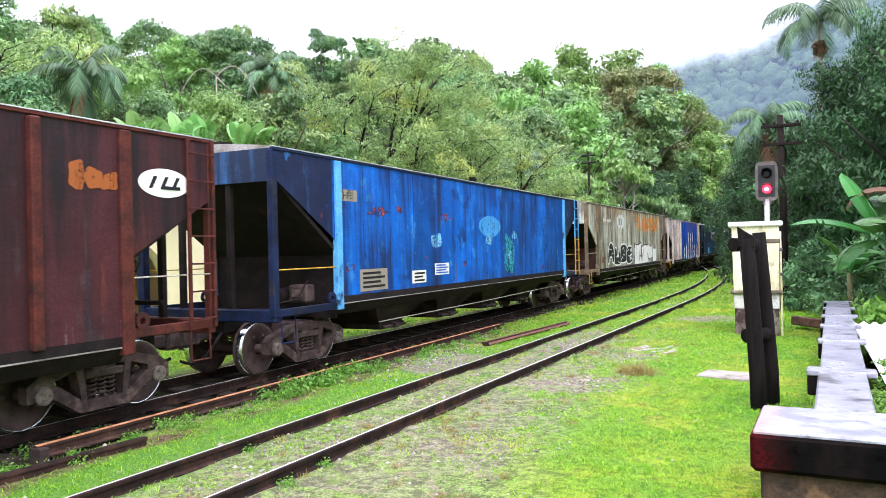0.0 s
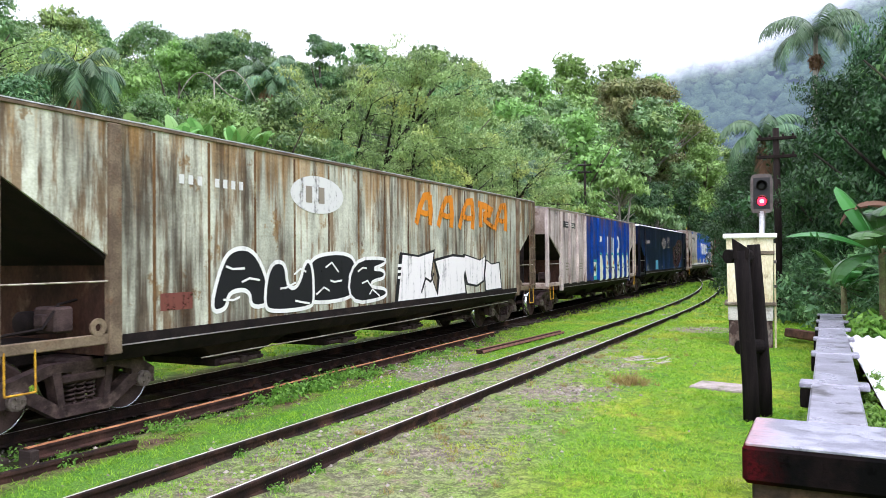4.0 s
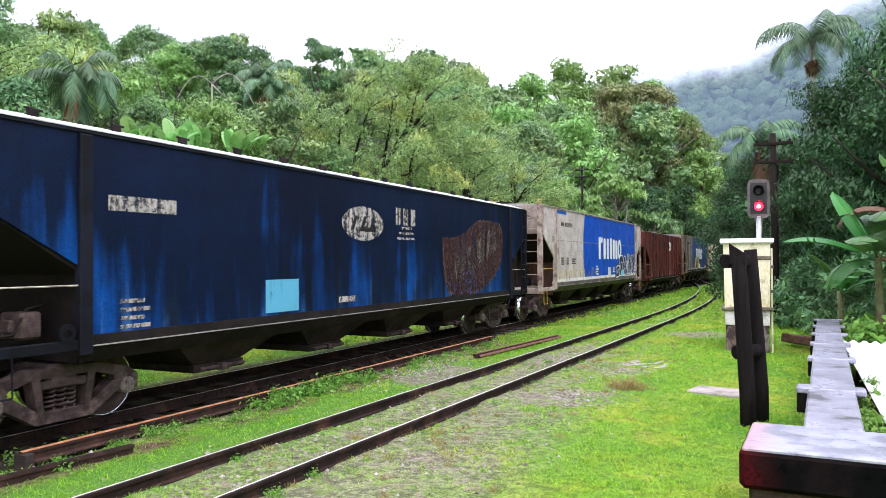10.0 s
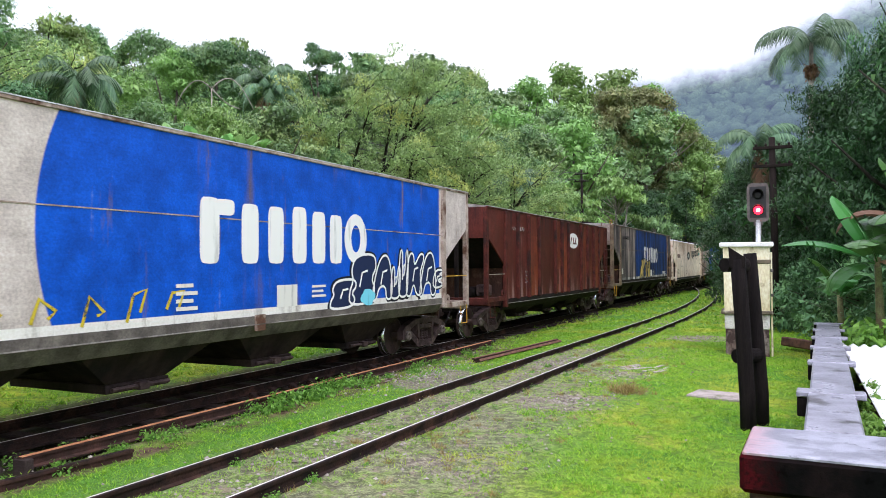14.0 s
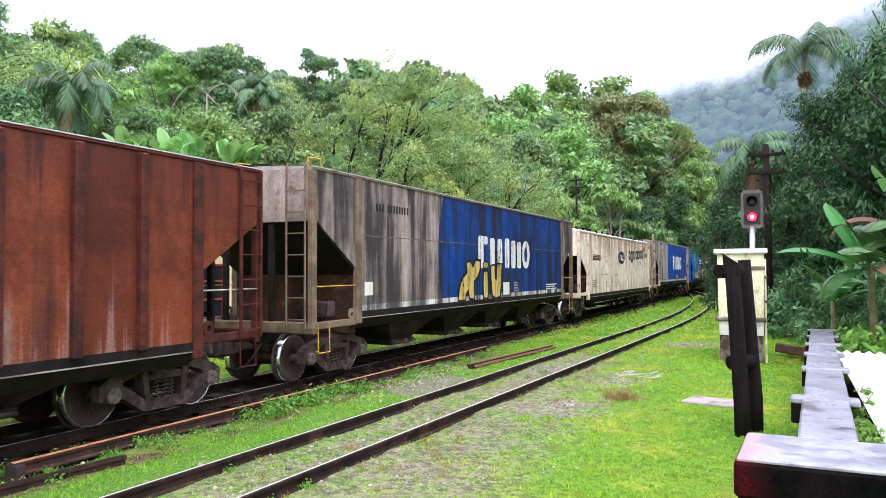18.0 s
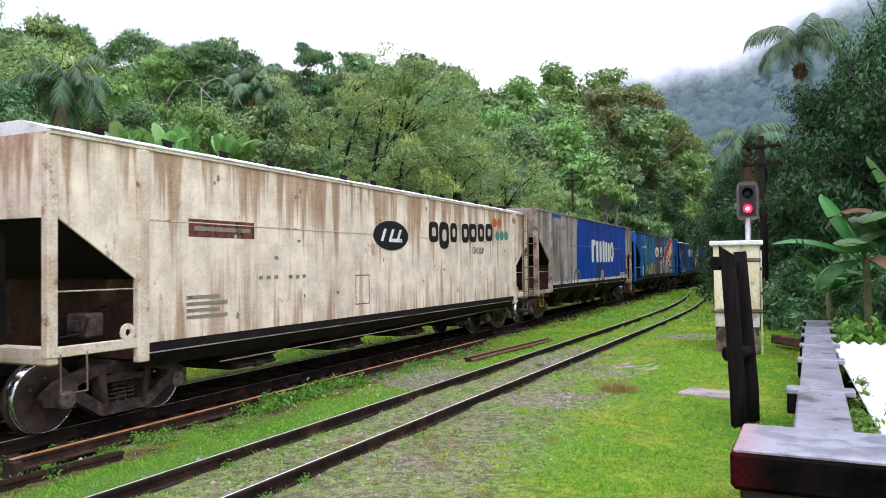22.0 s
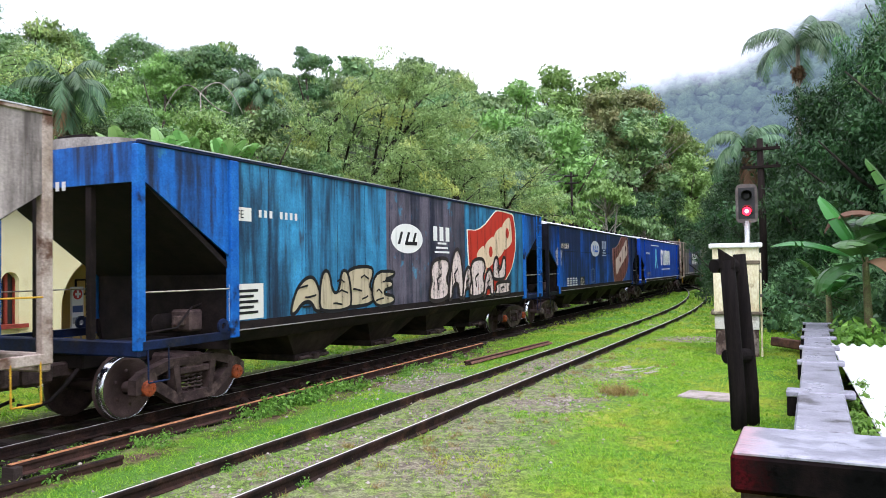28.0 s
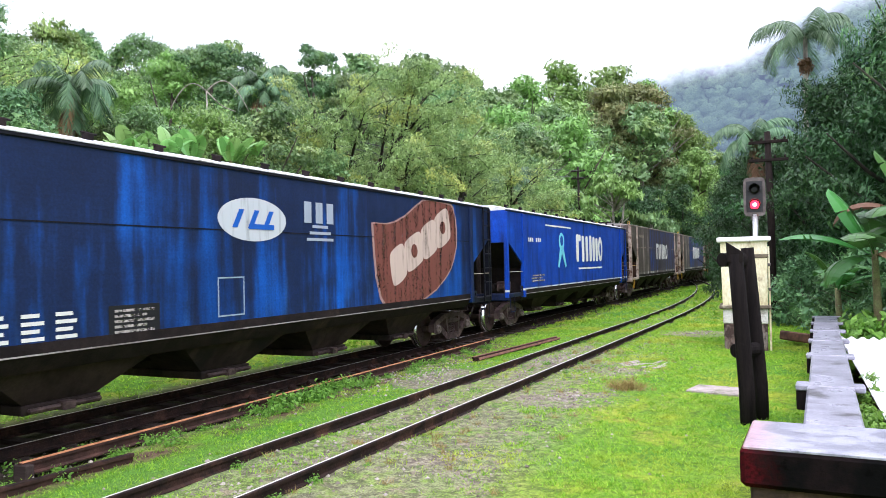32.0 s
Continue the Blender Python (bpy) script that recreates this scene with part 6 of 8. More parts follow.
w = w_smoky
number(w, 2.15, 3.50, 3.10, 3.30, D_PLATE, 9)
slogan(w, 7.32, 11.57, 1.98, 2.92, D_WHITE)
decal(w, "blue_strip", rect(1.44, 2.82, 3.53, 3.63), D_BLUE, 0)
decal(w, "label_plate", rect(8.98, 9.54, 1.32, 1.65), worn("label_tan", (0.36, 0.32, 0.22), 0.1), 0)
decal(w, "teal_pipe", stroke([(4.5, 1.2), (4.55, 1.55), (4.75, 1.68), (5.3, 1.62), (5.45, 1.4)], 0.06), worn("teal_dull", (0.10, 0.19, 0.22), 0.3), 1)
decal(w, "teal_pipe", stroke([(3.3, 1.2), (3.35, 1.4), (3.6, 1.3)], 0.03), worn("teal_dull_thin", (0.08, 0.13, 0.16), 0.3), 1)
rows(w, 13.0, 14.4, 1.32, 1.52, 2, D_WHITE_OLD)
rows(w, 2.1, 2.6, 1.8, 2.1, 4, D_PLATE)
decal(w, "jack_plate", rect(7.95, 8.2, 0.98, 1.24), GREY_TRIM, 1)

w = w_turq
decal(w, "class_plate", rect(1.67, 2.16, 2.68, 2.88), D_BOARD, 0)
lettering(w, "HFE", 1.70, 2.72, 0.17, D_BLACK)
number(w, 2.33, 3.37, 2.73, 2.88, D_WHITE_OLD, 8)
decal(w, "label_board", rect(1.66, 2.43, 1.24, 1.76), D_BOARD, 0)
rows(w, 1.8, 2.3, 1.3, 1.7, 5, D_BLACK)
badge(w, 6.49, 7.93, 2.27, 2.89, D_WHITE, D_BLACK)
emblem(w, 8.48, 9.42, 2.27, 2.90, D_WHITE)
shield(w, 10.5, 14.12, 1.22, 3.50, D_RED, D_CREAM, D_PALE)
throwup(w, 3.2, 6.5, 1.17, 2.05, 4, worn("spray_gold_silver", (0.50, 0.42, 0.28), 0.36, dirt=0.5), D_BLACK, 120)
CHALKY, DULL_LINE = worn("spray_chalky_pink", (0.70, 0.57, 0.53), 0.62, dirt=0.5), worn("spray_dull_black", (0.03, 0.022, 0.022), 0.35)
for k, (a, b, z0, z1, g) in enumerate(((8.25, 9.32, 1.20, 2.20, 1), (9.28, 10.20, 1.20, 2.42, 0), (10.10, 10.78, 1.20, 1.98, 0), (10.55, 11.62, 1.20, 2.20, 1), (11.5, 12.30, 1.20, 1.92, 0), (12.18, 13.22, 1.62, 2.26, 3), (12.35, 13.65, 1.20, 1.56, 1))):
    ring = bulged([(u + 0.12 * (v - 0.5), v) for u, v in GLYPHS[g]], a, b, z0, z1)
    decal(w, "graffiti_fill", ring, CHALKY, 3 + k % 2)
    outline(w, ring, 0.045, DULL_LINE, 5 + k % 2)
    decal(w, "graffiti_stroke", stroke([(a + (b - a) * 0.42, z0 + (z1 - z0) * 0.25), (a + (b - a) * 0.36, z0 + (z1 - z0) * 0.5), (a + (b - a) * 0.56, z0 + (z1 - z0) * 0.6)], 0.035), DULL_LINE, 5)

w = w_dark
decal(w, "class_plate", rect(1.25, 2.24, 2.60, 2.78), D_FADED, 0)
badge(w, 5.67, 7.21, 2.35, 2.99, worn("badge_silver_worn", (0.50, 0.52, 0.56), 0.28, dirt=0.4), D_BLUE)
emblem(w, 7.70, 8.60, 2.36, 3.03, worn("emblem_grey", (0.32, 0.36, 0.44), 0.3))
shield(w, 9.91, 13.75, 1.12, 3.35, D_RED_OLD, worn("rim_pinkish", (0.35, 0.22, 0.20), 0.5), worn("shield_letters_dull", (0.55, 0.42, 0.36), 0.4, dirt=0.5))
for q in (rect(5.66, 6.21, 1.29, 1.31), rect(5.66, 6.21, 1.82, 1.84), rect(5.66, 5.68, 1.31, 1.82), rect(6.19, 6.21, 1.31, 1.82)):
    decal(w, "hatch_outline", q, worn("outline_blue_grey", (0.25, 0.32, 0.42), 0.3), 0)
decal(w, "label_board", rect(3.84, 4.61, 1.17, 1.55), D_BLACK, 0)
rows(w, 3.92, 4.52, 1.21, 1.52, 5, D_FADED)
for a in (1.97, 2.35, 2.75, 3.15):
    rows(w, a, a + 0.26, 1.22, 1.55, 4, D_WHITE_OLD)
decal(w, "smear", lump(0.5, 1.3, 2.0, 2.6, 5), worn("pale_smear", (0.30, 0.30, 0.38), 0.72), 1)

w = w_fresh
slogan(w, 7.3, 11.4, 1.94, 2.96, D_WHITE)
decal(w, "ribbon", oval(5.1, 5.75, 2.35, 2.95), D_CYAN, 0)
decal(w, "ribbon_eye", oval(5.25, 5.6, 2.5, 2.85), D_BLUE, 1)
decal(w, "ribbon_tail", [(5.2, 2.45), (5.45, 2.3), (5.05, 1.75), (4.9, 1.8)], D_CYAN, 2)
decal(w, "ribbon_tail", [(5.6, 2.45), (5.35, 2.3), (5.8, 1.75), (5.95, 1.8)], D_CYAN, 3)
number(w, 1.86, 3.14, 2.56, 2.72, D_WHITE, 7)
rows(w, 7.6, 11.3, 1.64, 1.76, 1, D_WHITE)
rows(w, 3.6, 6.6, 3.1, 3.2, 1, D_WHITE)
rows(w, 2.1, 3.4, 1.35, 1.6, 3, D_FADED)
for w in (w_grey_a, w_grey_b):
    slogan(w, 7.35, 11.5, 1.98, 2.90, D_WHITE_OLD)
    number(w, 2.15, 3.50, 3.10, 3.30, D_PLATE, 9)
for w in (w_navy, w_dark, w_blue, w_cream, w_turq, w_filthy, w_clean, w_tan):
    me = Shape()
    for k in range(7):
        if k != 3:
            me.box(-0.004, 0.0, 0.75 - 0.12 * k - 0.065, 0.75 - 0.12 * k, 3.02, 3.14)
    o = part("end_number", me, D_BLACK if w in (w_cream, w_clean, w_tan, w_filthy) else D_WHITE_OLD, w, at=Matrix(((0, -1, 0, 0.1), (1, 0, 0, 0.018), (0, 0, 1, 0), (0, 0, 0, 1))))



# ---- things beside the line ----
CONCRETE = surface("wet_grey_coping", (0.29, 0.285, 0.335), (0.17, 0.165, 0.20), 3.0, 0.32, 0.0, (0.06, 0.055, 0.06), 2.2, 0.52, 0.66, 40, 0.4, spec=0.5)
def end_paint(name, c, stain, tint, rough, spec):
    """Slab paint: a red tint left on the end of the slab, stains elsewhere."""
    m, nt, b = nodes_of(name)
    co = nt.nodes.new("ShaderNodeTexCoord").outputs["Object"]
    sep = nt.nodes.new("ShaderNodeSeparateXYZ")
    nt.links.new(co, sep.inputs["Vector"])
    mid, fine = tex_noise(nt, co, 3.2, 6, 0.65), tex_noise(nt, co, 34, 4, 0.65)
    left = calc(nt, "SUBTRACT", 1.0, ramp(nt, calc(nt, "ADD", sep.outputs["X"], calc(nt, "MULTIPLY", mid, 0.5)), -0.20, 0.12))
    col = blend(nt, ramp(nt, mid, 0.42, 0.60), c, stain)
    col = blend(nt, calc(nt, "MULTIPLY", ramp(nt, tex_noise(nt, co, 7.0, 6, 0.7), 0.60, 0.66), 0.7), col, tuple(v * 0.2 for v in c))
    col = blend(nt, calc(nt, "MULTIPLY", left, ramp(nt, fine, 0.2, 0.62)), col, tint)
    nt.links.new(col, b.inputs["Base Color"])
    b.inputs["Roughness"].default_value, b.inputs["Specular IOR Level"].default_value = rough, spec
    bump(nt, b, calc(nt, "ADD", fine, mid), 0.5, 0.012)
    return m


RED_PAINT = end_paint("worn_dark_red_paint", (0.003, 0.003, 0.003), (0.009, 0.006, 0.006), (0.060, 0.005, 0.007), 0.85, 0.03)
PINK_TOP = end_paint("wet_coping_with_pink_paint", (0.33, 0.33, 0.39), (0.19, 0.19, 0.23), (0.46, 0.25, 0.27), 0.3, 0.5)
BRICK_DARK = surface("mossy_dark_masonry", (0.075, 0.045, 0.03), (0.03, 0.022, 0.018), 6.0, 0.9, 0.0, (0.14, 0.08, 0.045), 4.0, 0.55, 0.7, 30, 0.7)
LIMEWASH = surface("stained_limewash", (0.74, 0.68, 0.48), (0.58, 0.48, 0.28), 1.6, 0.75, 0.0, (0.22, 0.165, 0.10), 2.2, 0.55, 0.72, 30, 0.3, (1, 1, 0.4))
WHITE_CAP = surface("white_cap_stone", (0.82, 0.82, 0.80), (0.66, 0.65, 0.62), 3.0, 0.7, 0.0, (0.35, 0.33, 0.30), 3.0, 0.62, 0.75, 30, 0.2)
MOSSY = surface("mossy_ledge", (0.16, 0.13, 0.09), (0.08, 0.065, 0.05), 6.0, 0.9, 0.0, (0.30, 0.27, 0.20), 4.0, 0.55, 0.7, 30, 0.5)
PLINTH = surface("peeling_plinth", (0.10, 0.055, 0.042), (0.20, 0.17, 0.15), 3.0, 0.85, 0.0, (0.05, 0.032, 0.028), 4.0, 0.5, 0.62, 30, 0.5)
FIBRE = surface("white_fibre_cement", (0.84, 0.84, 0.85), (0.74, 0.74, 0.75), 2.0, 0.45, 0.0, (0.5, 0.5, 0.48), 3.0, 0.66, 0.78, 30, 0.15)
SIGNAL_GREY = surface("weathered_signal_plate", (0.15, 0.13, 0.12), (0.085, 0.07, 0.065), 5.0, 0.6, 0.2, (0.26, 0.12, 0.08), 4.0, 0.58, 0.72, 40, 0.3)
BLACK_HOOD = plain("black_hood", (0.012, 0.011, 0.012), 0.55)
LENS_RED = plain("lit_red_lens", (1.0, 0.015, 0.03), 0.3, 0.0, 4.0)
LENS_CORE = plain("lit_lens_centre", (1.0, 0.45, 0.45), 0.3, 0.0, 5.0)
GALV = surface("galvanised_mast", (0.50, 0.52, 0.52), (0.36, 0.37, 0.37), 4.0, 0.45, 0.5, None, relief=0.1)
PAVING = surface("old_paving_slab", (0.36, 0.31, 0.28), (0.24, 0.20, 0.18), 3.0, 0.8, 0.0, (0.12, 0.14, 0.06), 3.0, 0.55, 0.7, 40, 0.5)

# low wall along the lawn: end slab, coping lengths and jutting blocks
wall = thing("low_wall", "low lineside wall with wet grey coping and red-painted end slab", "wall", pose(0.05, 6.72, 0, 0, 0, -1.65), kind="structure")
part("end_slab", Shape().box(-0.42, 3.2, -0.92, 0.04, 0.30, 0.585, 0.035), RED_PAINT, wall, "thick slab with worn dark red paint")
part("slab_top", Shape().box(-0.40, 3.18, -0.90, 0.02, 0.560, 0.602, 0.02), PINK_TOP, wall, "wet grey slab top with traces of pink paint")
part("end_base", Shape().box(-0.36, 3.1, -0.84, 0.0, -0.4, 0.31, 0.02), BRICK_DARK, wall)
yy = 0.05
for k, ln in enumerate((2.15, 2.75, 2.05, 1.85, 1.8, 1.8)):
    part("coping", Shape().box(-0.02 + 0.012 * (k % 2), 0.42 + 0.008 * (k % 3), yy, yy + ln - 0.03, 0.47, 0.600 - 0.004 * k, 0.018), CONCRETE, wall)
    part("wall_body", Shape().box(0.04, 0.36, yy, yy + ln, -0.5, 0.475), BRICK_DARK, wall)
    out = 0.13 if k == 0 else 0.07
    part("jutting_block", Shape().box(-out, 0.52, yy + ln - 0.20, yy + ln + 0.06, 0.545, 0.608 - 0.004 * k, 0.012), CONCRETE, wall)
    part("block_end", Shape().box(-out + 0.004, 0.05, yy + ln - 0.18, yy + ln + 0.04, 0.34, 0.543, 0.01), TARRED, wall)
    yy += ln

# corrugated sheets of a low roof behind the wall
def corrugated(name, x0, x1, y0, y1, z, fall):
    s, n = Shape(), 90
    for j in range(9):
        y = y0 + (y1 - y0) * j / 8
        for i in range(n + 1):
            x = x0 + (x1 - x0) * i / n
            s.v.append((x, y, z - fall * (x - x0) + 0.028 * math.sin(x * 35.5)))
    for j in range(8):
        for i in range(n):
            a = j * (n + 1) + i
            s.f.append((a, a + 1, a + n + 2, a + n + 1))
    return s


roof_low = thing("shed_roof", "low corrugated white fibre-cement shed roof beside the wall", "roof")
for k in range(4):
    o = part("sheet", corrugated("sheet", 0.72, 4.4, 7.3 + 2.1 * k, 9.5 + 2.1 * k, 0.43 + 0.006 * (k % 2), 0.02), FIBRE, roof_low, smooth=True)
    m = o.modifiers.new("thick", "SOLIDIFY")
    m.thickness = 0.012
part("shed_wall", Shape().box(0.95, 4.2, 7.5, 15.6, -0.4, 0.37), BRICK_DARK, roof_low)

# tarred logs of an old fence
posts = thing("log_posts", "two leaning tarred log posts with stub cross logs", "fence post")
part("post", Shape().tube([(-0.56, 10.07, -0.5), (-0.575, 10.07, 0.3), (-0.63, 10.07, 1.4), (-0.665, 10.07, 2.0)], 0.098, 12, 0.09), TARRED, posts, smooth=True)
part("post_tip", Shape().add([(-0.77, 10.0, 2.16), (-0.76, 10.12, 2.15), (-0.57, 10.14, 2.02), (-0.57, 10.0, 2.02), (-0.755, 10.0, 1.90), (-0.755, 10.14, 1.90), (-0.575, 10.16, 1.90), (-0.575, 9.99, 1.90)], [(0, 1, 2, 3), (4, 7, 6, 5), (0, 3, 7, 4), (1, 5, 6, 2), (0, 4, 5, 1), (3, 2, 6, 7)]), TARRED, posts)
part("post", Shape().tube([(-0.425, 10.5, -0.5), (-0.43, 10.5, 0.3), (-0.50, 10.5, 1.4), (-0.545, 10.5, 2.08)], 0.088, 12, 0.08), TARRED, posts, smooth=True)
for x, z, r in ((-0.83, 1.93, 0.09), (-0.70, 0.78, 0.09)):
    part("cross_log", Shape().tube([(x, 10.14, z), (x + 0.10, 10.26, z), (x + 0.24, 10.42, z)], r, 14, r * 0.95), TARRED, posts)

# relay pillar and the signal behind it
pillar = thing("relay_pillar", "limewashed relay pillar with white cap, mossy ledge and peeling plinth", "relay pillar", pose(-1.06, 18.75, 0, 0, 0, 4))
part("plinth", Shape().box(-0.46, 0.46, -0.42, 0.42, -0.4, 0.46, 0.02), PLINTH, pillar)
part("lower_box", Shape().box(-0.475, 0.475, -0.435, 0.435, 0.46, 0.80, 0.01), surface("dirty_white_render", (0.62, 0.60, 0.55), (0.36, 0.33, 0.29), 3.0, 0.8, 0.0, (0.2, 0.17, 0.14), 3.0, 0.5, 0.7, 30, 0.3), pillar)
part("ledge", Shape().box(-0.55, 0.55, -0.50, 0.50, 0.79, 0.875, 0.02), MOSSY, pillar, "mossy ledge")
part("shaft", Shape().prism([(-0.475, 0.87), (0.475, 0.87), (0.495, 2.33), (-0.495, 2.33)], "y", -0.44, 0.44), LIMEWASH, pillar)
part("strip", Shape().box(-0.50, 0.515, -0.462, 0.46, 1.94, 2.03, 0.015), MOSSY, pillar, "mossy moulding")
part("panel", Shape().box(-0.30, 0.30, -0.452, -0.43, 1.0, 1.85, 0.006), LIMEWASH, pillar)
part("cap", Shape().box(-0.57, 0.57, -0.52, 0.52, 2.32, 2.43, 0.02), WHITE_CAP, pillar, "white cap stone")
for z in (1.2, 1.75):
    part("hinge", Shape().box(0.50, 0.56, -0.44, -0.36, z, z + 0.07, 0.01), SIGNAL_GREY, pillar)
part("pipe", Shape().tube([(0.52, -0.40, -0.2), (0.52, -0.40, 2.2)], 0.022, 8), LIMEWASH, pillar)

sig = thing("railway_signal", "two-lamp railway signal showing red on a grey mast", "railway signal", pose(-0.82, 19.6, 0, 0, 0, 3))
part("mast", Shape().tube([(0, 0, -0.4), (0, 0, 3.0)], 0.06, 12), GALV, sig, smooth=True)
plate = [(0.25 * math.copysign(abs(math.cos(a)) ** 0.32, math.cos(a)), 3.42 + 0.47 * math.copysign(abs(math.sin(a)) ** 0.32, math.sin(a))) for a in [k * math.pi / 14 for k in range(28)]]
part("backplate", Shape().prism(plate, "y", -0.04, 0.0), SIGNAL_GREY, sig, "weathered rounded backplate")
part("lamp_face", Shape().box(-0.185, 0.185, -0.055, -0.042, 3.05, 3.80, 0.004), BLACK_HOOD, sig, "sooty black lamp face")
part("lamp_case", Shape().box(-0.16, 0.16, 0.0, 0.24, 3.05, 3.82, 0.03), SIGNAL_GREY, sig)
for z, lit in ((3.23, True), (3.60, False)):
    hood = Shape()
    arc = [k * math.pi / 10 - 0.35 for k in range(13)]
    ring = [(0.145 * math.cos(a), z + 0.145 * math.sin(a)) for a in arc] + [(0.130 * math.cos(a), z + 0.130 * math.sin(a)) for a in arc[::-1]]
    hood.prism(ring, "y", -0.26, -0.04)
    part("hood", hood, BLACK_HOOD, sig)
    part("lens_ring", Shape().lathe([(-0.055, 0.0), (-0.055, 0.128), (-0.038, 0.128), (-0.038, 0.0)], "y", 20, (0, 0, z)), BLACK_HOOD, sig)
    if lit:
        part("lens", Shape().lathe([(-0.085, 0.0), (-0.078, 0.06), (-0.06, 0.105), (-0.05, 0.0)], "y", 20, (0, 0, z)), LENS_RED, sig, "lit red lens", smooth=True)
        part("lamp_core", Shape().lathe([(-0.095, 0.0), (-0.09, 0.035), (-0.08, 0.045), (-0.07, 0.0)], "y", 16, (0, 0, z)), LENS_CORE, sig, smooth=True)
    else:
        part("lens", Shape().lathe([(-0.075, 0.0), (-0.07, 0.06), (-0.058, 0.105), (-0.05, 0.0)], "y", 20, (0, 0, z)), BLACK_HOOD, sig, "dark unlit lens", smooth=True)
part("bracket", Shape().box(-0.1, 0.1, -0.02, 0.14, 2.86, 2.96, 0.02), SIGNAL_GREY, sig)

# poles with wires
POLE_WOOD = surface("old_pole_wood", (0.020, 0.014, 0.012), (0.012, 0.009, 0.008), 4.0, 0.9, 0.0, (0.032, 0.024, 0.020), 2.0, 0.55, 0.7, 30, 0.5, (3, 3, 0.3))
WIRE = plain("dark_wire", (0.02, 0.02, 0.022), 0.5)
for x, y, h, wide, lab in ((-0.66, 27.0, 6.25, 0.13, "dark timber pole with two crossarms and insulators"), (-16.0, 61.0, 9.9, 0.12, "slim telegraph pole among the trees")):
    pole = thing("utility_pole", lab, "utility pole", pose(x, y, land(x, y)), group="line poles")
    part("mast", Shape().tube([(0, 0, -0.5), (0.02, 0, h * 0.5), (-0.02, 0, h)], wide, 10, wide * 0.75), POLE_WOOD, pole, smooth=True)
    for z in (h - 0.35, h - 0.95):
        part("crossarm", Shape().box(-0.6, 0.6, -0.13, -0.03, z - 0.05, z + 0.05, 0.01), POLE_WOOD, pole)
        for q in (-0.5, -0.2, 0.2, 0.5):
            part("insulator", Shape().lathe([(0.05, 0.0), (0.05, 0.03), (0.1, 0.045), (0.13, 0.03), (0.16, 0.0)], "z", 8, (q, -0.08, z)), POLE_WOOD, pole)
wires = thing("overhead_wires", "thin dark overhead wires between the poles", "cable")
for q, z in ((0.0, 0.0), (0.3, -0.05), (0.1, -0.55), (0.4, -0.6)):
    a, b = Vector((-16.0 + q, 61.0, 9.5 + z)), Vector((-27.0 + q, 33.0, 10.4 + z))
    part("wire", Shape().tube([a.lerp(b, k / 8) - Vector((0, 0, 0.7 * math.sin(math.pi * k / 8))) for k in range(9)], 0.012, 4), WIRE, wires)

# rails, stones and scrap lying about
def lying_rail(x0, y0, x1, y1, z, label, tilt=0, material=RAIL_OLD):
    ln = math.hypot(x1 - x0, y1 - y0)
    t = thing("old_rail", label, "rail", pose(x0, y0, z, 0, tilt, -math.degrees(math.atan2(x1 - x0, y1 - y0))), group="loose rails")
    # rust tones also paint light: web darkened on its side, head brightened as lit
    part("rail_bar", Shape().prism(RAIL_SECTION, "y", 0, ln), RAIL_BROWN, t)
    part("rail_head", Shape().box(-0.029, 0.029, 0.01, ln - 0.01, -0.02, 0.004, 0.006), material, t, "orange rusted rail head")
    return t


lying_rail(-7.27, 5.15, -7.18, 18.1, 0.0, "long orange-rusted rail standing beside the running line")
lying_rail(-6.78, 3.6, -6.55, 5.95, -0.02, "short dark rail length half sunk in the grass", 0, RAIL_RUST)
lying_rail(-6.23, 14.7, -5.80, 19.4, -0.03, "short rusty rail lying on the grass", 0, RAIL_DULL)
lying_rail(-6.10, 14.72, -5.69, 19.4, -0.07, "short rusty rail lying on the grass", 60, RAIL_DULL)
part("chair_block", Shape().box(-7.36, -7.16, 5.14, 5.24, -0.3, -0.02, 0.01), SLEEPER, running_line)
for k in range(16):
    y = 9.4 + k * 0.52
    part("rail_chair", Shape().box(-0.10, 0.10, -0.06, 0.06, -0.05, 0.04, 0.015), RAIL_RUST, running_line, at=pose(-7.70 + random.uniform(-0.02, 0.02), y, -0.10, 0, 28, random.uniform(-6, 6)))
flat = thing("paving_slab", "flat worn paving slab sunk in the lawn", "paving slab", pose(-1.12, 12.45, -0.115, 0, 0, -12))
part("slab", Shape().box(-0.42, 0.42, -0.30, 0.30, -0.05, 0.03, 0.02), PAVING, flat)
junk = thing("scrap_beam", "rusty broken beam lying in the grass", "scrap metal", pose(0.05, 19.6, -0.06, 0, 8, 35))
part("beam", Shape().box(-0.12, 0.12, -0.5, 0.6, 0.0, 0.22, 0.03), surface("rotten_brown_beam", (0.15, 0.075, 0.05), (0.06, 0.035, 0.026), 5.0, 0.85), junk)
part("beam_end", Shape().box(0.10, 0.5, -0.4, -0.15, 0.0, 0.12, 0.03), TARRED, junk)
for k, (x, y, n) in enumerate(((-4.0, 24.6, 7), (-2.75, 15.4, 8))):
    sl = thing("old_planks", "grey weathered planks trodden into the earth", "planks", pose(x, y, -0.125, 0, 0, 60 + 12 * k), group="planks by the siding")
    rq = random.Random(k)
    for i in range(n):
        part("plank", Shape().box(-0.28, 0.28, -0.035, 0.035, -0.02, 0.014, 0.008), PAVING, sl, at=pose(rq.uniform(-0.4, 0.4), i * 0.12 - 0.5, 0, rq.uniform(-3, 3), rq.uniform(-2, 2), rq.uniform(-16, 16)))

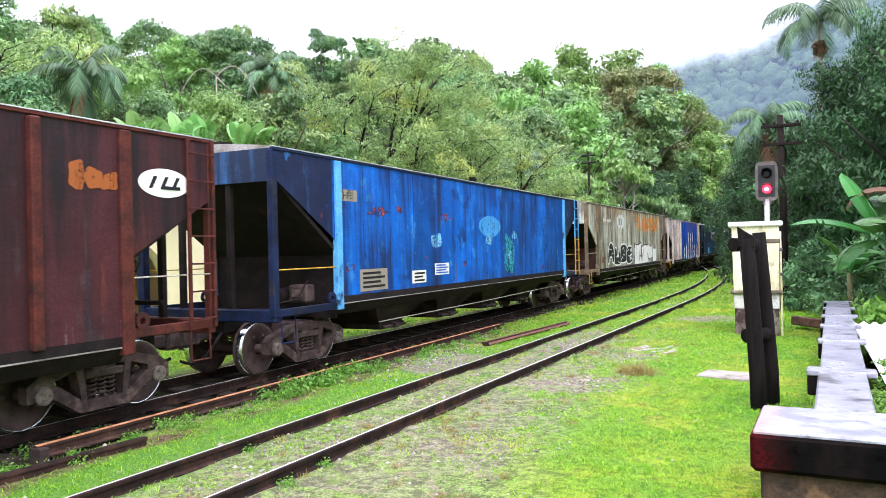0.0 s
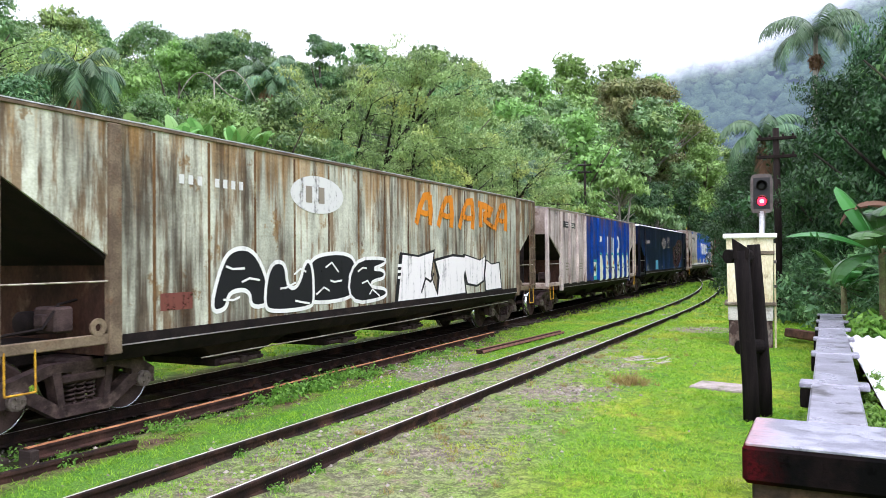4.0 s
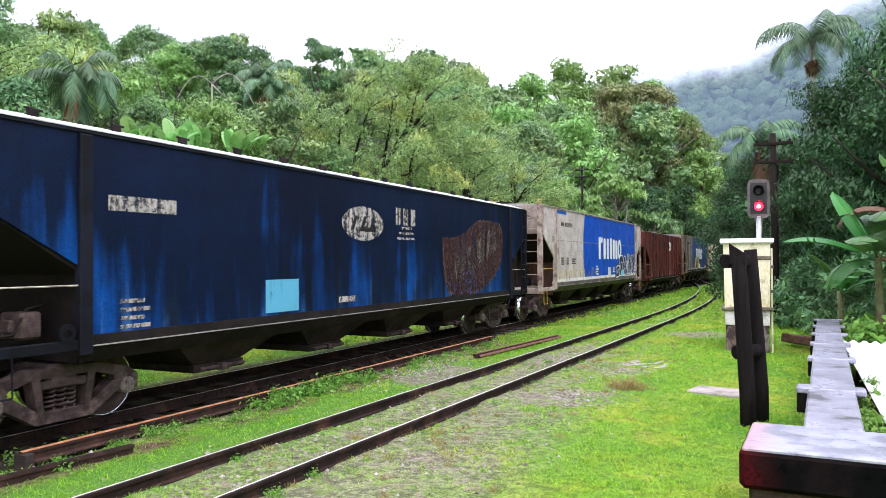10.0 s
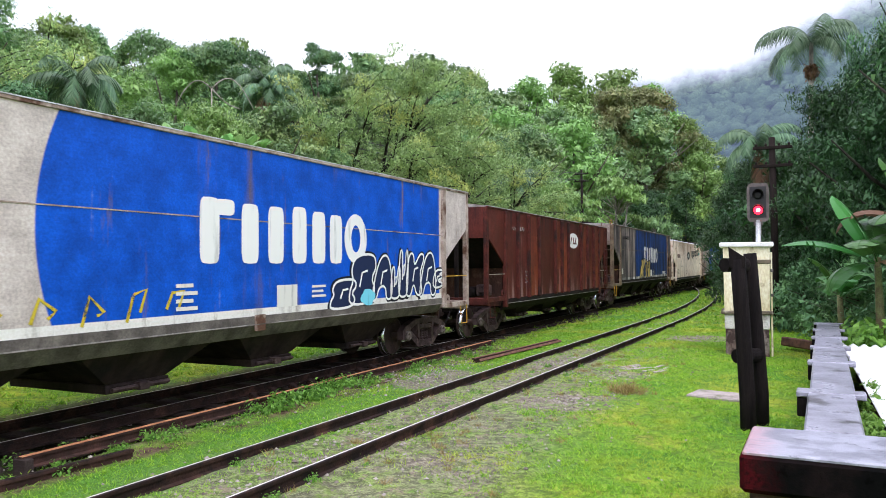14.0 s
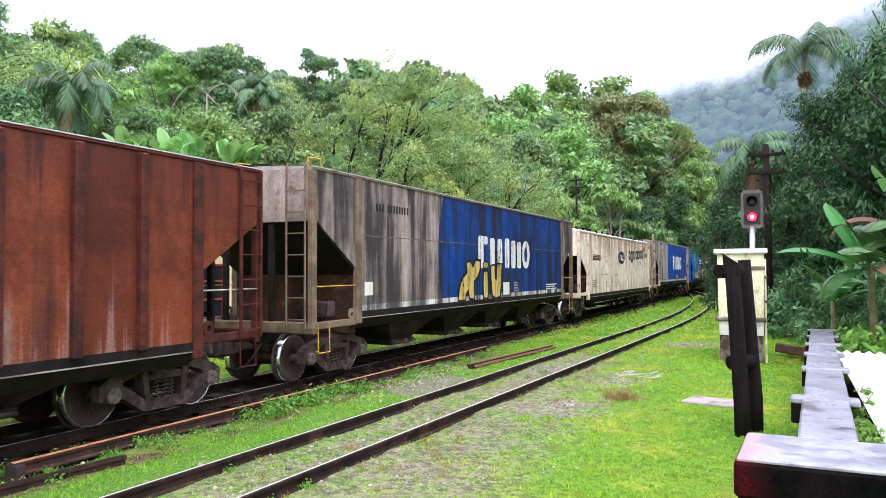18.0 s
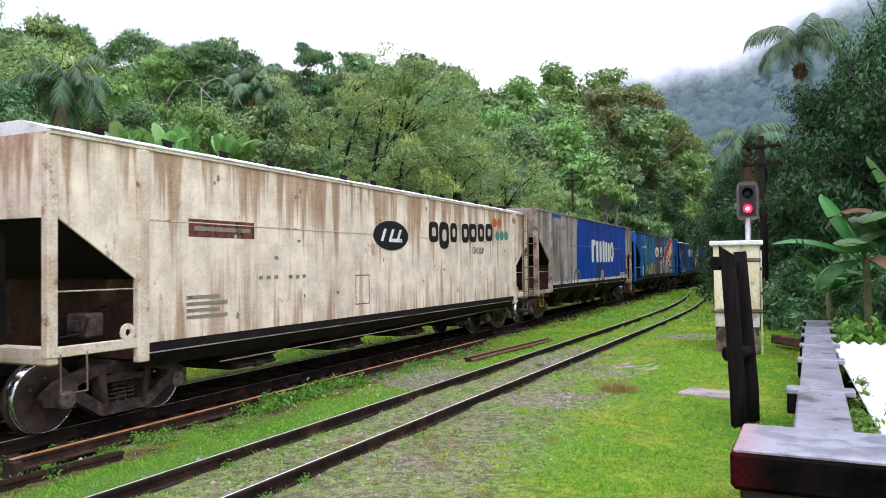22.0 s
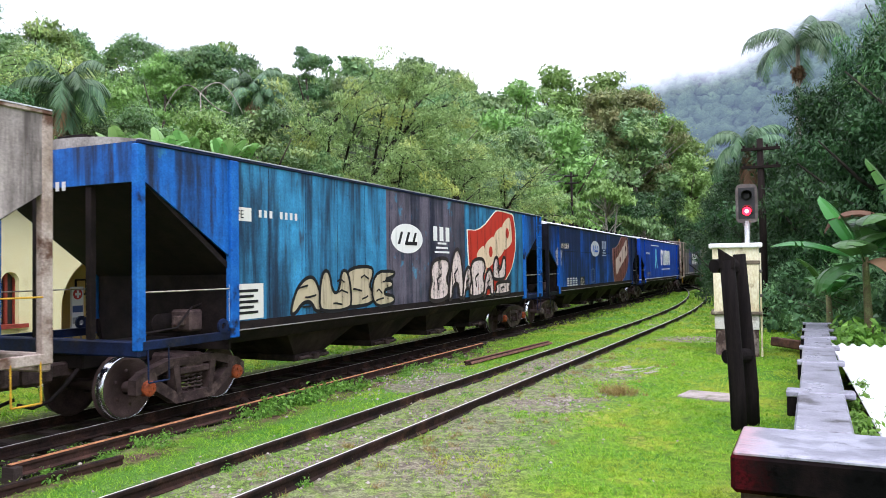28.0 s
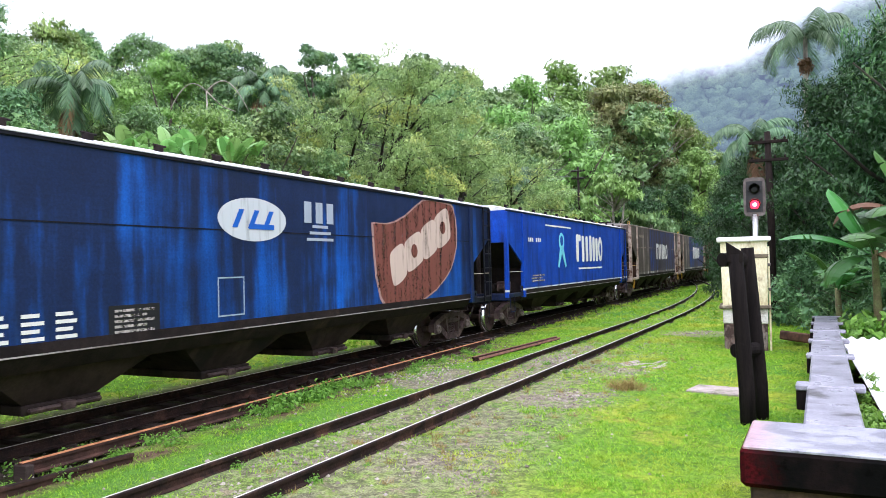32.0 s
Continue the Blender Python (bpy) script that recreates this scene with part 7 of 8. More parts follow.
# ---- station behind the train ----
OCHRE = surface("ochre_render", (0.88, 0.78, 0.44), (0.82, 0.70, 0.36), 1.2, 0.8, 0.0, (0.74, 0.62, 0.32), 1.0, 0.55, 0.75, 40, 0.2)
OCHRE_IN = surface("porch_render", (0.80, 0.58, 0.22), (0.72, 0.52, 0.19), 1.2, 0.8, 0.0, None, relief=0.2)
OXBLOOD = surface("oxblood_joinery", (0.34, 0.065, 0.04), (0.24, 0.05, 0.035), 4.0, 0.5, 0.0, None, relief=0.1)
TILE = surface("clay_roof_tile", (0.36, 0.10, 0.055), (0.22, 0.065, 0.04), 3.0, 0.85, 0.0, (0.12, 0.07, 0.05), 2.0, 0.55, 0.7, 30, 0.4, vary=0.4)
DARK_GLASS = plain("dark_window_glass", (0.02, 0.022, 0.026), 0.12)
SIGN_WHITE = plain("sign_white", (0.80, 0.81, 0.83), 0.4)
SIGN_GREEN, SIGN_BLUE, SIGN_RED, SIGN_GREY = plain("sign_green", (0.12, 0.26, 0.16), 0.4), plain("sign_blue", (0.05, 0.09, 0.24), 0.4), plain("sign_red", (0.60, 0.06, 0.07), 0.4), plain("sign_grey", (0.32, 0.33, 0.36), 0.4)
SX, SZ = -14.0, 0.25
station = thing("station_building", "ochre one-storey station with arched porch and oxblood windows", "station building")


def arch_wall(y0, y1, a0, a1, spring, top, x0, x1, base):
    """A wall along y with one arched opening from a0 to a1."""
    c, r = (a0 + a1) / 2, (a1 - a0) / 2
    arc = [(c - r * math.cos(math.pi * k / 16), spring + r * math.sin(math.pi * k / 16)) for k in range(17)]
    return Shape().prism([(y0, base), (a0, base)] + arc + [(a1, base), (y1, base), (y1, top), (y0, top)], "x", x0, x1)


part("porch_wall", arch_wall(10.35, 14.9, 11.12, 13.5, 1.17, 3.55, SX, SX - 0.3, SZ), OCHRE, station)
part("front_wall", arch_wall(6.2, 10.35, 9.78, 10.16, 1.80, 3.55, SX, SX - 0.3, SZ), OCHRE, station)
part("front_wall", arch_wall(1.5, 6.2, 4.0, 4.6, 1.85, 3.55, SX, SX - 0.3, SZ), OCHRE, station)
part("porch_back", Shape().box(SX - 2.3, SX - 2.15, 1.5, 14.9, SZ, 3.55), OCHRE_IN, station)
part("end_wall", Shape().box(SX - 6.0, SX - 0.3, 14.75, 14.9, SZ, 3.55), OCHRE, station)
part("end_wall", Shape().box(SX - 6.0, SX - 0.3, 1.5, 1.65, SZ, 3.55), OCHRE, station)
part("rear_wall", Shape().box(SX - 6.2, SX - 6.0, 1.5, 14.9, SZ, 3.55), OCHRE, station)
part("porch_ceiling", Shape().box(SX - 2.2, SX - 0.25, 1.6, 14.8, 3.4, 3.5), OCHRE_IN, station)
part("inner_door", Shape().box(SX - 2.16, SX - 2.10, 10.7, 11.5, SZ, 2.3, 0.01), DARK_GLASS, station)
for y in (4.3, 9.97):
    win = part("window", Shape().box(SX - 0.24, SX - 0.18, y - 0.32, y + 0.32, SZ + 0.7, 2.2), DARK_GLASS, station, "arched window with oxblood frame")
    for q in (-0.2, 0.0, 0.2):
        part("glazing_bar", Shape().box(SX - 0.18, SX - 0.13, y + q - 0.03, y + q + 0.03, SZ + 0.7, 2.05), OXBLOOD, win)
    part("window_sill", Shape().box(SX - 0.2, SX + 0.06, y - 0.36, y + 0.36, SZ + 0.62, SZ + 0.70), OXBLOOD, win)
for y0, y1 in ((9.78, 10.16), (4.0, 4.6)):
    part("wall_infill", Shape().box(SX - 0.28, SX - 0.04, y0, y1, SZ, SZ + 0.63), OCHRE, station)
part("roof", Shape().prism([(SX + 0.55, 3.5), (SX + 0.55, 3.6), (SX - 3.1, 5.0), (SX - 6.8, 3.6), (SX - 6.8, 3.5)], "y", 1.1, 15.3), TILE, station)
for k in range(60):
    part("eave_tile", Shape().tube([(SX + 0.60, 1.2 + 0.236 * k, 3.60), (SX - 0.1, 1.2 + 0.236 * k, 3.87)], 0.075, 6), TILE, station)
annex = part("annex", Shape().box(SX - 5.0, SX - 0.5, 14.95, 19.2, SZ, 2.9), OCHRE, station)
part("annex_roof", Shape().prism([(14.93, 2.88), (19.4, 2.88), (19.4, 2.98), (17.1, 3.6), (14.93, 2.98)], "x", SX - 5.2, SX - 0.2), WHITE_CAP, station)
win = part("window", Shape().box(SX - 0.52, SX - 0.47, 15.25, 16.5, SZ + 0.45, 2.15), DARK_GLASS, station, "red-framed window")
for y in (15.25, 15.66, 16.08, 16.5):
    part("glazing_bar", Shape().box(SX - 0.47, SX - 0.42, y - 0.035, y + 0.035, SZ + 0.42, 2.18), OXBLOOD, win)
for z in (SZ + 0.45, 1.2, 1.7, 2.15):
    part("glazing_bar", Shape().box(SX - 0.468, SX - 0.425, 15.25, 16.5, z - 0.03, z + 0.03), OXBLOOD, win)
platform = thing("platform", "low concrete station platform with a pale edge", "platform", kind="structure")
part("platform_slab", Shape().box(SX - 6.5, SX + 0.32, 0.5, 20.5, -0.5, SZ, 0.02), PAVING, platform)
part("platform_edge", Shape().box(SX + 0.32, SX + 0.47, 0.5, 20.5, -0.5, SZ + 0.012, 0.02), WHITE_CAP, platform)
for k, (y, z, wd, ht, rows) in enumerate(((11.9, 0.75, 0.55, 1.05, ((0.86, 0.10, SIGN_BLUE), (0.50, 0.24, SIGN_GREEN), (0.28, 0.12, SIGN_RED), (0.08, 0.14, SIGN_GREY))), (12.9, 0.62, 0.34, 1.0, ((0.1, 0.2, SIGN_GREY), (0.38, 0.2, SIGN_BLUE))))):
    board = thing("notice_board", "white notice board with coloured panels standing in the porch", "notice board", pose(SX - 1.7, y, 0), group="notice boards")
    part("panel", Shape().box(-0.03, 0.03, -wd / 2, wd / 2, z, z + ht, 0.005), SIGN_WHITE, board)
    for zz, hh, mm in rows:
        part("printed_field", Shape().box(0.030, 0.034, -wd * 0.42, wd * 0.42, z + zz * ht, z + (zz + hh * 0.8) * ht), mm, board)
    for q in (-wd * 0.4, wd * 0.4):
        part("leg", Shape().tube([(-0.02, q, SZ), (-0.02, q, z + 0.02)], 0.02, 6), SIGN_GREY, board)
    if k == 1:
        part("round_emblem", Shape().lathe([(0.030, 0.0), (0.030, 0.13), (0.036, 0.13), (0.036, 0.0)], "x", 18, (0, 0, z + 0.82)), SIGN_RED, board)
        part("emblem_bar", Shape().box(0.036, 0.040, -0.03, 0.03, z + 0.73, z + 0.91).box(0.0362, 0.0402, -0.08, 0.08, z + 0.79, z + 0.85), SIGN_WHITE, board)
for y, z in ((11.55, 1.75), (12.75, 1.65), (13.35, 1.6)):
    fr = thing("picture_frame", "small dark framed notice on the porch wall", "picture frame", pose(SX - 2.12, y, z), group="framed notices")
    part("frame", Shape().box(-0.02, 0.02, -0.16, 0.16, -0.2, 0.2, 0.01), SLEEPER, fr)
    part("sheet", Shape().box(0.02, 0.024, -0.12, 0.12, -0.16, 0.16), OCHRE_IN, fr)


# ---- plants ----
def leaf_cloud(centres, radii, count, size, rng, droop=0.3, shell=0.55, narrow=0.5, tri=False, crest=0.0):
    """count leaves in a set of lumps, denser towards their outside, as arrays of corner points and faces."""
    centres, radii = np.array(centres, float), np.array(radii, float)
    weight = (radii.prod(axis=1)) ** 0.67
    pick = rng.choice(len(centres), count, p=weight / weight.sum())
    d = rng.normal(size=(count, 3))
    d[:, 2] += crest
    d /= np.linalg.norm(d, axis=1)[:, None]
    rad = (shell + (1 - shell) * rng.random(count) ** 0.6)
    rad *= 1 + 0.22 * np.sin(d[:, 0] * 7 + pick) * np.sin(d[:, 1] * 6 + 2 * pick) + 0.15 * rng.normal(size=count)
    p = centres[pick] + d * radii[pick] * rad[:, None]
    out = d + rng.normal(size=(count, 3)) * 0.7 + np.array((0, 0, 0.5))
    out /= np.linalg.norm(out, axis=1)[:, None]
    side = np.cross(out, rng.normal(size=(count, 3)))
    side /= np.linalg.norm(side, axis=1)[:, None]
    along = np.cross(out, side)
    along[:, 2] -= droop
    s = size * (0.6 + 0.8 * rng.random(count))
    a, b = along * s[:, None], side * (s * narrow)[:, None]
    if tri:
        v = np.stack([p - a * 0.8 - b * 0.75, p - a * 0.8 + b * 0.75, p + a], 1)
        v[:, 2, 2] -= s * droop * 0.6
        return v.reshape(-1, 3)
    v = np.empty((count, 4, 3))
    v[:, 0], v[:, 1], v[:, 2], v[:, 3] = p - a, p + b * 0.9, p + a, p - b * 0.9
    v[:, 2, 2] -= s * droop * 0.6
    return v.reshape(-1, 3)


def leaf_mesh(name, verts, material, k=4):
    n = len(verts)
    me = bpy.data.meshes.new(name)
    me.vertices.add(n)
    me.vertices.foreach_set("co", verts.ravel())
    me.loops.add(n)
    me.loops.foreach_set("vertex_index", np.arange(n))
    me.polygons.add(n // k)
    me.polygons.foreach_set("loop_start", np.arange(0, n, k))
    me.polygons.foreach_set("loop_total", np.full(n // k, k))
    me.update()
    me.materials.append(material)
    return me


def lumps(rng, n, r, h, flat=0.75, base=0.35, small=0.42):
    """Lumps of a crown of radius r, between base * h and h."""
    c, s = [], []
    for k in range(n):
        a, u = rng.random() * 6.283, rng.random()
        z = base + (1 - base) * (k + 0.5) / n
        spread = r * (0.25 + 0.65 * math.sin(math.pi * min(1, (z - base) / (1 - base) * 0.85 + 0.2))) * (0.35 + 0.65 * u)
        q = r * small * (0.55 + 0.9 * rng.random() ** 1.5)
        spread *= 1 + 0.25 * rng.normal()
        c.append((spread * math.cos(a), spread * math.sin(a), h * z - q * 0.4))
        s.append((q, q, q * flat))
    return c, s


def limbs(rng, h, r, base, n=7, girth=0.03, lean=0.0):
    s = Shape()
    t = girth * h
    top = (lean * h, 0.02 * h, h * 0.8)
    s.tube([(0, 0, -0.5), (lean * h * 0.2, 0.01 * h, h * base * 0.6), (lean * h * 0.5, -0.01 * h, h * base), top], t, 8, t * 0.25)
    for k in range(n):
        a, z0 = rng.random() * 6.283, h * (base * 0.8 + (0.85 - base) * k / n * 0.7)
        z1 = z0 + h * (0.15 + 0.2 * rng.random())
        q = r * (0.55 + 0.4 * rng.random())
        bx = lean * h * z0 / h
        s.tube([(bx, 0, z0), (bx + q * 0.5 * math.cos(a), q * 0.5 * math.sin(a), (z0 + z1) / 2 - 0.02 * h), (bx + q * math.cos(a), q * math.sin(a), z1)], t * 0.42, 6, t * 0.1)
    return s


def tree_kind(seed, h, r, leaves, size, material, bark=BARK, n=26, base=0.3, flat=0.75, droop=0.3, girth=0.022, narrow=0.5, small=0.42, inner=0.3, inner_size=0.34, boughs=7):
    """Trunk and crown meshes of one kind of tree: big inner leaves, small outer ones."""
    rng = np.random.default_rng(seed)
    c, s = lumps(rng, n, r, h, flat, base, small)
    cloud = leaf_cloud(c, s, leaves, size, rng, droop, 0.62, narrow, True, 0.55)
    if inner:
        cloud = np.concatenate([leaf_cloud(c, np.array(s) * 0.82, int(leaves * inner), inner_size, rng, droop * 0.5, 0.5, 0.75, True), cloud])
    return limbs(rng, h, r, base, boughs, girth).mesh("trunk", bark, True, False), leaf_mesh("crown", cloud, material, 3)


def tree(kind, x, y, label, scale=1.0, turn=0.0, z=None, category="tree", group="", tall=1.0):
    trunk, crown = kind
    t = thing("tree", label, category, pose(x, y, land(x, y) if z is None else z, 0, 0, turn) @ Matrix.Diagonal((scale, scale, scale * tall, 1)), group)
    part("trunk", trunk, None, t)
    part("crown", crown, None, t)
    return t


def palm(x, y, h, label, seed=0, n=16, span=2.6, dead=5, lean=0.3, z=None):
    """A feather palm: ringed trunk, arching fronds, dead ones hanging."""
    rng = random.Random(seed)
    t = thing("palm_tree", label, "palm tree", pose(x, y, land(x, y) if z is None else z), group="palms")
    s = Shape().tube([(0, 0, -0.5), (lean * 0.2, 0, h * 0.4), (lean * 0.6, 0, h * 0.75), (lean, 0, h)], 0.16, 8, 0.11)
    part("trunk", s, BARK_PALE, t, smooth=True)
    for k in range(n + dead):
        hanging = k >= n
        a = k * 2.399 + rng.random() * 0.4
        up = (1.25 - 1.25 * (k / n)) if not hanging else -1.1 - 0.2 * rng.random()
        length = span * (0.85 + 0.3 * rng.random()) * (0.75 if hanging else 1)
        spine, el = [(lean, 0.0, h)], up
        for i in range(10):
            px, py, pz = spine[-1]
            d = length / 10
            spine.append((px + d * math.cos(el) * math.cos(a), py + d * math.cos(el) * math.sin(a), pz + d * math.sin(el)))
            el -= (0.25 if not hanging else 0.05) * (0.7 + 0.6 * i / 10)
        f = Shape()
        f.tube(spine, 0.02, 4, 0.006)
        for i in range(2, 44):
            u = i / 44 * 10
            i0 = min(int(u), 9)
            fr = u - i0
            p = Vector(spine[i0]).lerp(Vector(spine[i0 + 1]), fr)
            d = (Vector(spine[i0 + 1]) - Vector(spine[i0])).normalized()
            sd = d.cross(Vector((0, 0, 1))).normalized()
            ll = 0.62 * span / 2.6 * math.sin(math.pi * min(0.97, 0.12 + 0.85 * i / 44)) ** 0.7
            for q in (-1, 1):
                tip = p + sd * (q * ll * 0.8) + d * (ll * 0.45) + Vector((0, 0, -ll * (0.8 + 0.5 * rng.random())))
                mid = p.lerp(tip, 0.5) + Vector((0, 0, ll * 0.12))
                wv = d * 0.027
                f.add([p - wv, p + wv, mid + wv * 1.2, tip, mid - wv * 1.2], [(0, 1, 2, 4), (4, 2, 3)])
        part("frond", f.mesh("frond", LEAF_DRY if hanging and k % 2 else LEAF_PALM, False, False), None, t, "dead brown frond" if hanging else "")
    return t


# ---- woods ----
def skyline(az):
    """Elevation of the tree tops, in degrees, by azimuth to the left of the line."""
    pts = ((-8, 9), (0, 8), (4, 8.3), (5.5, 9.4), (7.4, 12.2), (9.2, 14.2), (11.8, 14.0), (14.3, 13.6), (16, 15.2), (18.5, 15.6), (21.1, 14.2), (23.3, 14.4), (25.4, 15.0), (31, 15.5), (36.6, 15.9), (40, 16.2), (42.3, 17.2), (44, 15.9), (48, 16.2), (52.7, 16.3), (56, 17.5), (75, 19))
    for (a, e), (b, f) in zip(pts, pts[1:]):
        if a <= az <= b:
            return e + (f - e) * (az - a) / (b - a)
    return 14.0


BROAD = [tree_kind(11 + k, 12, 4.4, 19000, 0.070, m, n=64, base=0.2, small=0.26, flat=0.55, narrow=0.6, inner=0.42, inner_size=0.15) for k, m in enumerate((LEAF_MID, LEAF_DARK, LEAF_MID, LEAF_MID, LEAF_DARK))]
TALL = [tree_kind(51 + k, 12, 3.4, 14000, 0.070, m, n=44, base=0.35, small=0.28, flat=0.42, narrow=0.6, inner=0.42, inner_size=0.14) for k, m in enumerate((LEAF_MID, LEAF_DARK, LEAF_LIGHT))]
LIGHT = [tree_kind(31 + k, 12, 4.2, 18000, 0.072, LEAF_LIGHT, n=60, base=0.22, small=0.26, flat=0.55, narrow=0.6, inner=0.42, inner_size=0.15) for k in range(2)]
# light leaves in the far trees paint in some distance haze
FAR = [tree_kind(131 + k, 12, 4.6, 9000, 0.115, m, n=58, base=0.2, small=0.27, flat=0.55, narrow=0.6, inner=0.4, inner_size=0.26) for k, m in enumerate((LEAF_MID, LEAF_LIGHT, LEAF_MID))]
DARK_FAR = [tree_kind(141 + k, 12, 4.4, 11000, 0.095, LEAF_SHADE, n=64, base=0.08, small=0.26, flat=0.6, narrow=0.5, inner=0.5, inner_size=0.18, bark=MOSSY_BARK) for k in range(2)]
RUSSET = [tree_kind(37, 12, 4.2, 9000, 0.11, LEAF_RUSSET, n=60, base=0.3, small=0.26, flat=0.45, narrow=0.6, inner=0.4, inner_size=0.2)]
NEARBY = [tree_kind(71 + k, 9, 3.6, 26000, 0.068, m, n=90, base=0.04, small=0.22, flat=0.6, narrow=0.34, droop=0.55, inner=0.4, inner_size=0.085, bark=MOSSY_BARK) for k, m in enumerate((LEAF_SHADE, LEAF_DARK, LEAF_SHADE))]

rw = random.Random(8)


def wood_tree(x, y, share, kinds, label="broad-leaved forest tree on the wooded slope", wide=1.0):
    r = math.hypot(x, y)
    az = math.degrees(math.atan2(-x, y))
    top = 1.95 + r * math.tan(radians(skyline(az) * share))
    z0 = land(x, y)
    h = max(5.0, top - z0)
    s = min(2.0, max(0.62, h / 12)) * wide
    return tree(rw.choice(kinds), x, y, label, s, rw.uniform(0, 360), z0 - 0.2, group="forest trees", tall=h / 12 / s)


for lat, share, gap in ((24, 0.72, 6.0), (29, 0.84, 6.0), (37, 0.95, 6.0), (47, 1.04, 6.0), (60, 0.99, 5.0)):
    y = 0.56 * lat + rw.random() * 4
    while y < 104 + lat * 0.3:
        yy, xx = y + rw.uniform(-1.2, 1.2), -lat - rw.uniform(-1.5, 1.5)
        az = math.degrees(math.atan2(-xx, yy))
        if not (27 < az < 36 and lat < 30):
            wood_tree(xx, yy, share * rw.uniform(0.92, 1.03), BROAD * 2 + TALL + LIGHT if yy < 70 and lat < 50 else FAR)
        y += gap * (1 + y / 160)
for y, share, xs_ in ((84, 0.45, (-17, -20)), (110, 0.82, (-27, -19, -12, -5, 1)), (126, 1.0, (-36, -29, -22, -15, -9, -3, 3, 8))):
    for x in xs_:
        wood_tree(x + rw.uniform(-1, 1), y + rw.uniform(-2, 2), share * rw.uniform(0.9, 1.04), FAR, "forest tree closing the valley beyond the train")
for x, y in ((-25.0, 112.0), (-20.0, 116.0)):
    wood_tree(x, y, 0.93, RUSSET, "forest tree with russet young leaves at the head of the valley")
# trees added to shade the far wagons, in leaves painted shade-dark
for x, y, s in ((-14.8, 72.0, 0.62), (-14.2, 80.0, 0.80), (-15.0, 88.0, 0.9), (-18.0, 96.0, 0.95), (-12.5, 97.0, 0.9), (-7.0, 99.0, 0.85), (-2.0, 95.0, 0.9), (3.0, 96.0, 0.9), (-2.6, 76.0, 0.75), (-3.0, 86.0, 0.85), (-17.5, 66.0, 0.6)):
    tree(DARK_FAR[int(y) % 2], x, y, "tree with shade-darkened leaves over the far bend of the line", s, 40 * y, land(x, y) - 0.2, group="trees over the bend")
# low growth beside the far part of the line
BUSH = [tree_kind(91 + k, 3.2, 2.2, 5000, 0.07, m, inner_size=0.16, n=36, base=0.0, small=0.33, narrow=0.5) for k, m in enumerate((LEAF_MID, LEAF_DARK, LEAF_LIGHT))]
for k in range(34):
    y = 30 + k * 2.1
    x = -15.5 + rw.uniform(-2.5, 1.5) - (4 if y < 55 else 0)
    tree(rw.choice(BUSH) if y < 58 else BUSH[1], x, y, "leafy shrub at the foot of the wooded slope", rw.uniform(0.8, 1.5), rw.uniform(0, 360), category="shrub", group="shrubs")

# the big airy tree over the train
def spreading_kind(seed, h, r, leaves, size, material, forks=6):
    """A short trunk that forks into long crooked limbs; fine twigs hang from them in tufts."""
    rng = random.Random(seed)
    wood, tufts, sizes = Shape(), [], []

    def bough(p, a, el, ln, t, depth):
        pts, q = [p], Vector(p)
        for i in range(5):
            a += rng.uniform(-0.28, 0.28)
            el += rng.uniform(-0.22, 0.16) - 0.04 * (3 - depth)
            q = q + Vector((math.cos(el) * math.cos(a), math.cos(el) * math.sin(a), math.sin(el))) * (ln / 5)
            pts.append(tuple(q))
        wood.tube(pts, t, 7 if depth > 1 else 4, t * 0.35)
        if depth > 0:
            for i in range(2, 6):
                for side in (-1, 1):
                    if rng.random() < 0.86:
                        bough(pts[i], a + side * rng.uniform(0.35, 1.0), el + rng.uniform(-0.2, 0.5), ln * rng.uniform(0.42, 0.66), t * (0.5 if depth > 1 else 0.22), depth - 1)
        for i in ((2, 4, 5) if depth == 0 else (5,)):
            x, y, z = pts[i]
            tufts.append((x, y, z - 0.12))
            sizes.append((rng.uniform(0.34, 0.7), rng.uniform(0.34, 0.7), rng.uniform(0.18, 0.42)))

    wood.tube([(0, 0, -0.5), (0.05, 0.05, 1.2), (-0.05, 0, h * 0.22)], 0.46, 10, 0.36)
    for k in range(forks):
        el = 0.12 + 1.25 * (k + 0.5) / forks
        reach = 1 / math.hypot(math.cos(el) / r, math.sin(el) / (h * 0.8))
        bough((0, 0, h * (0.14 + 0.08 * rng.random())), k * 2.4 + rng.uniform(-0.3, 0.3), min(el + 0.15, 1.45), reach * 0.74, 0.19, 2)
    top = max(q[2] for q in tufts)
    cloud = leaf_cloud(tufts, sizes, leaves, size, np.random.default_rng(seed), 0.25, 0.25, 0.5, True, 0.35)
    return wood.mesh("trunk", MOSSY_BARK, True, False), leaf_mesh("crown", cloud, material, 3), h / top


*AIRY, grow = spreading_kind(5, 13, 6.8, 150000, 0.085, LEAF_AIRY, 14)
tree(AIRY, -22.6, 36.6, "large airy olive-green tree with drooping twigs and mossy limbs", 1.0, 40, land(-22.6, 36.6), tall=1.04 * grow)
*AIRY2, grow = spreading_kind(16, 10.6, 5.2, 74000, 0.085, LEAF_AIRY, 11)
tree(AIRY2, -19.6, 43.5, "airy olive-green tree beside the larger one", 1.05, 160, tall=1.02 * grow)
tree(AIRY2, -17.6, 47.0, "airy olive-green tree beside the larger one", 0.85, 20, tall=grow)
tree(AIRY2, -29.5, 19.5, "airy tree with thin mossy branches on the slope", 1.08, 300, tall=grow)

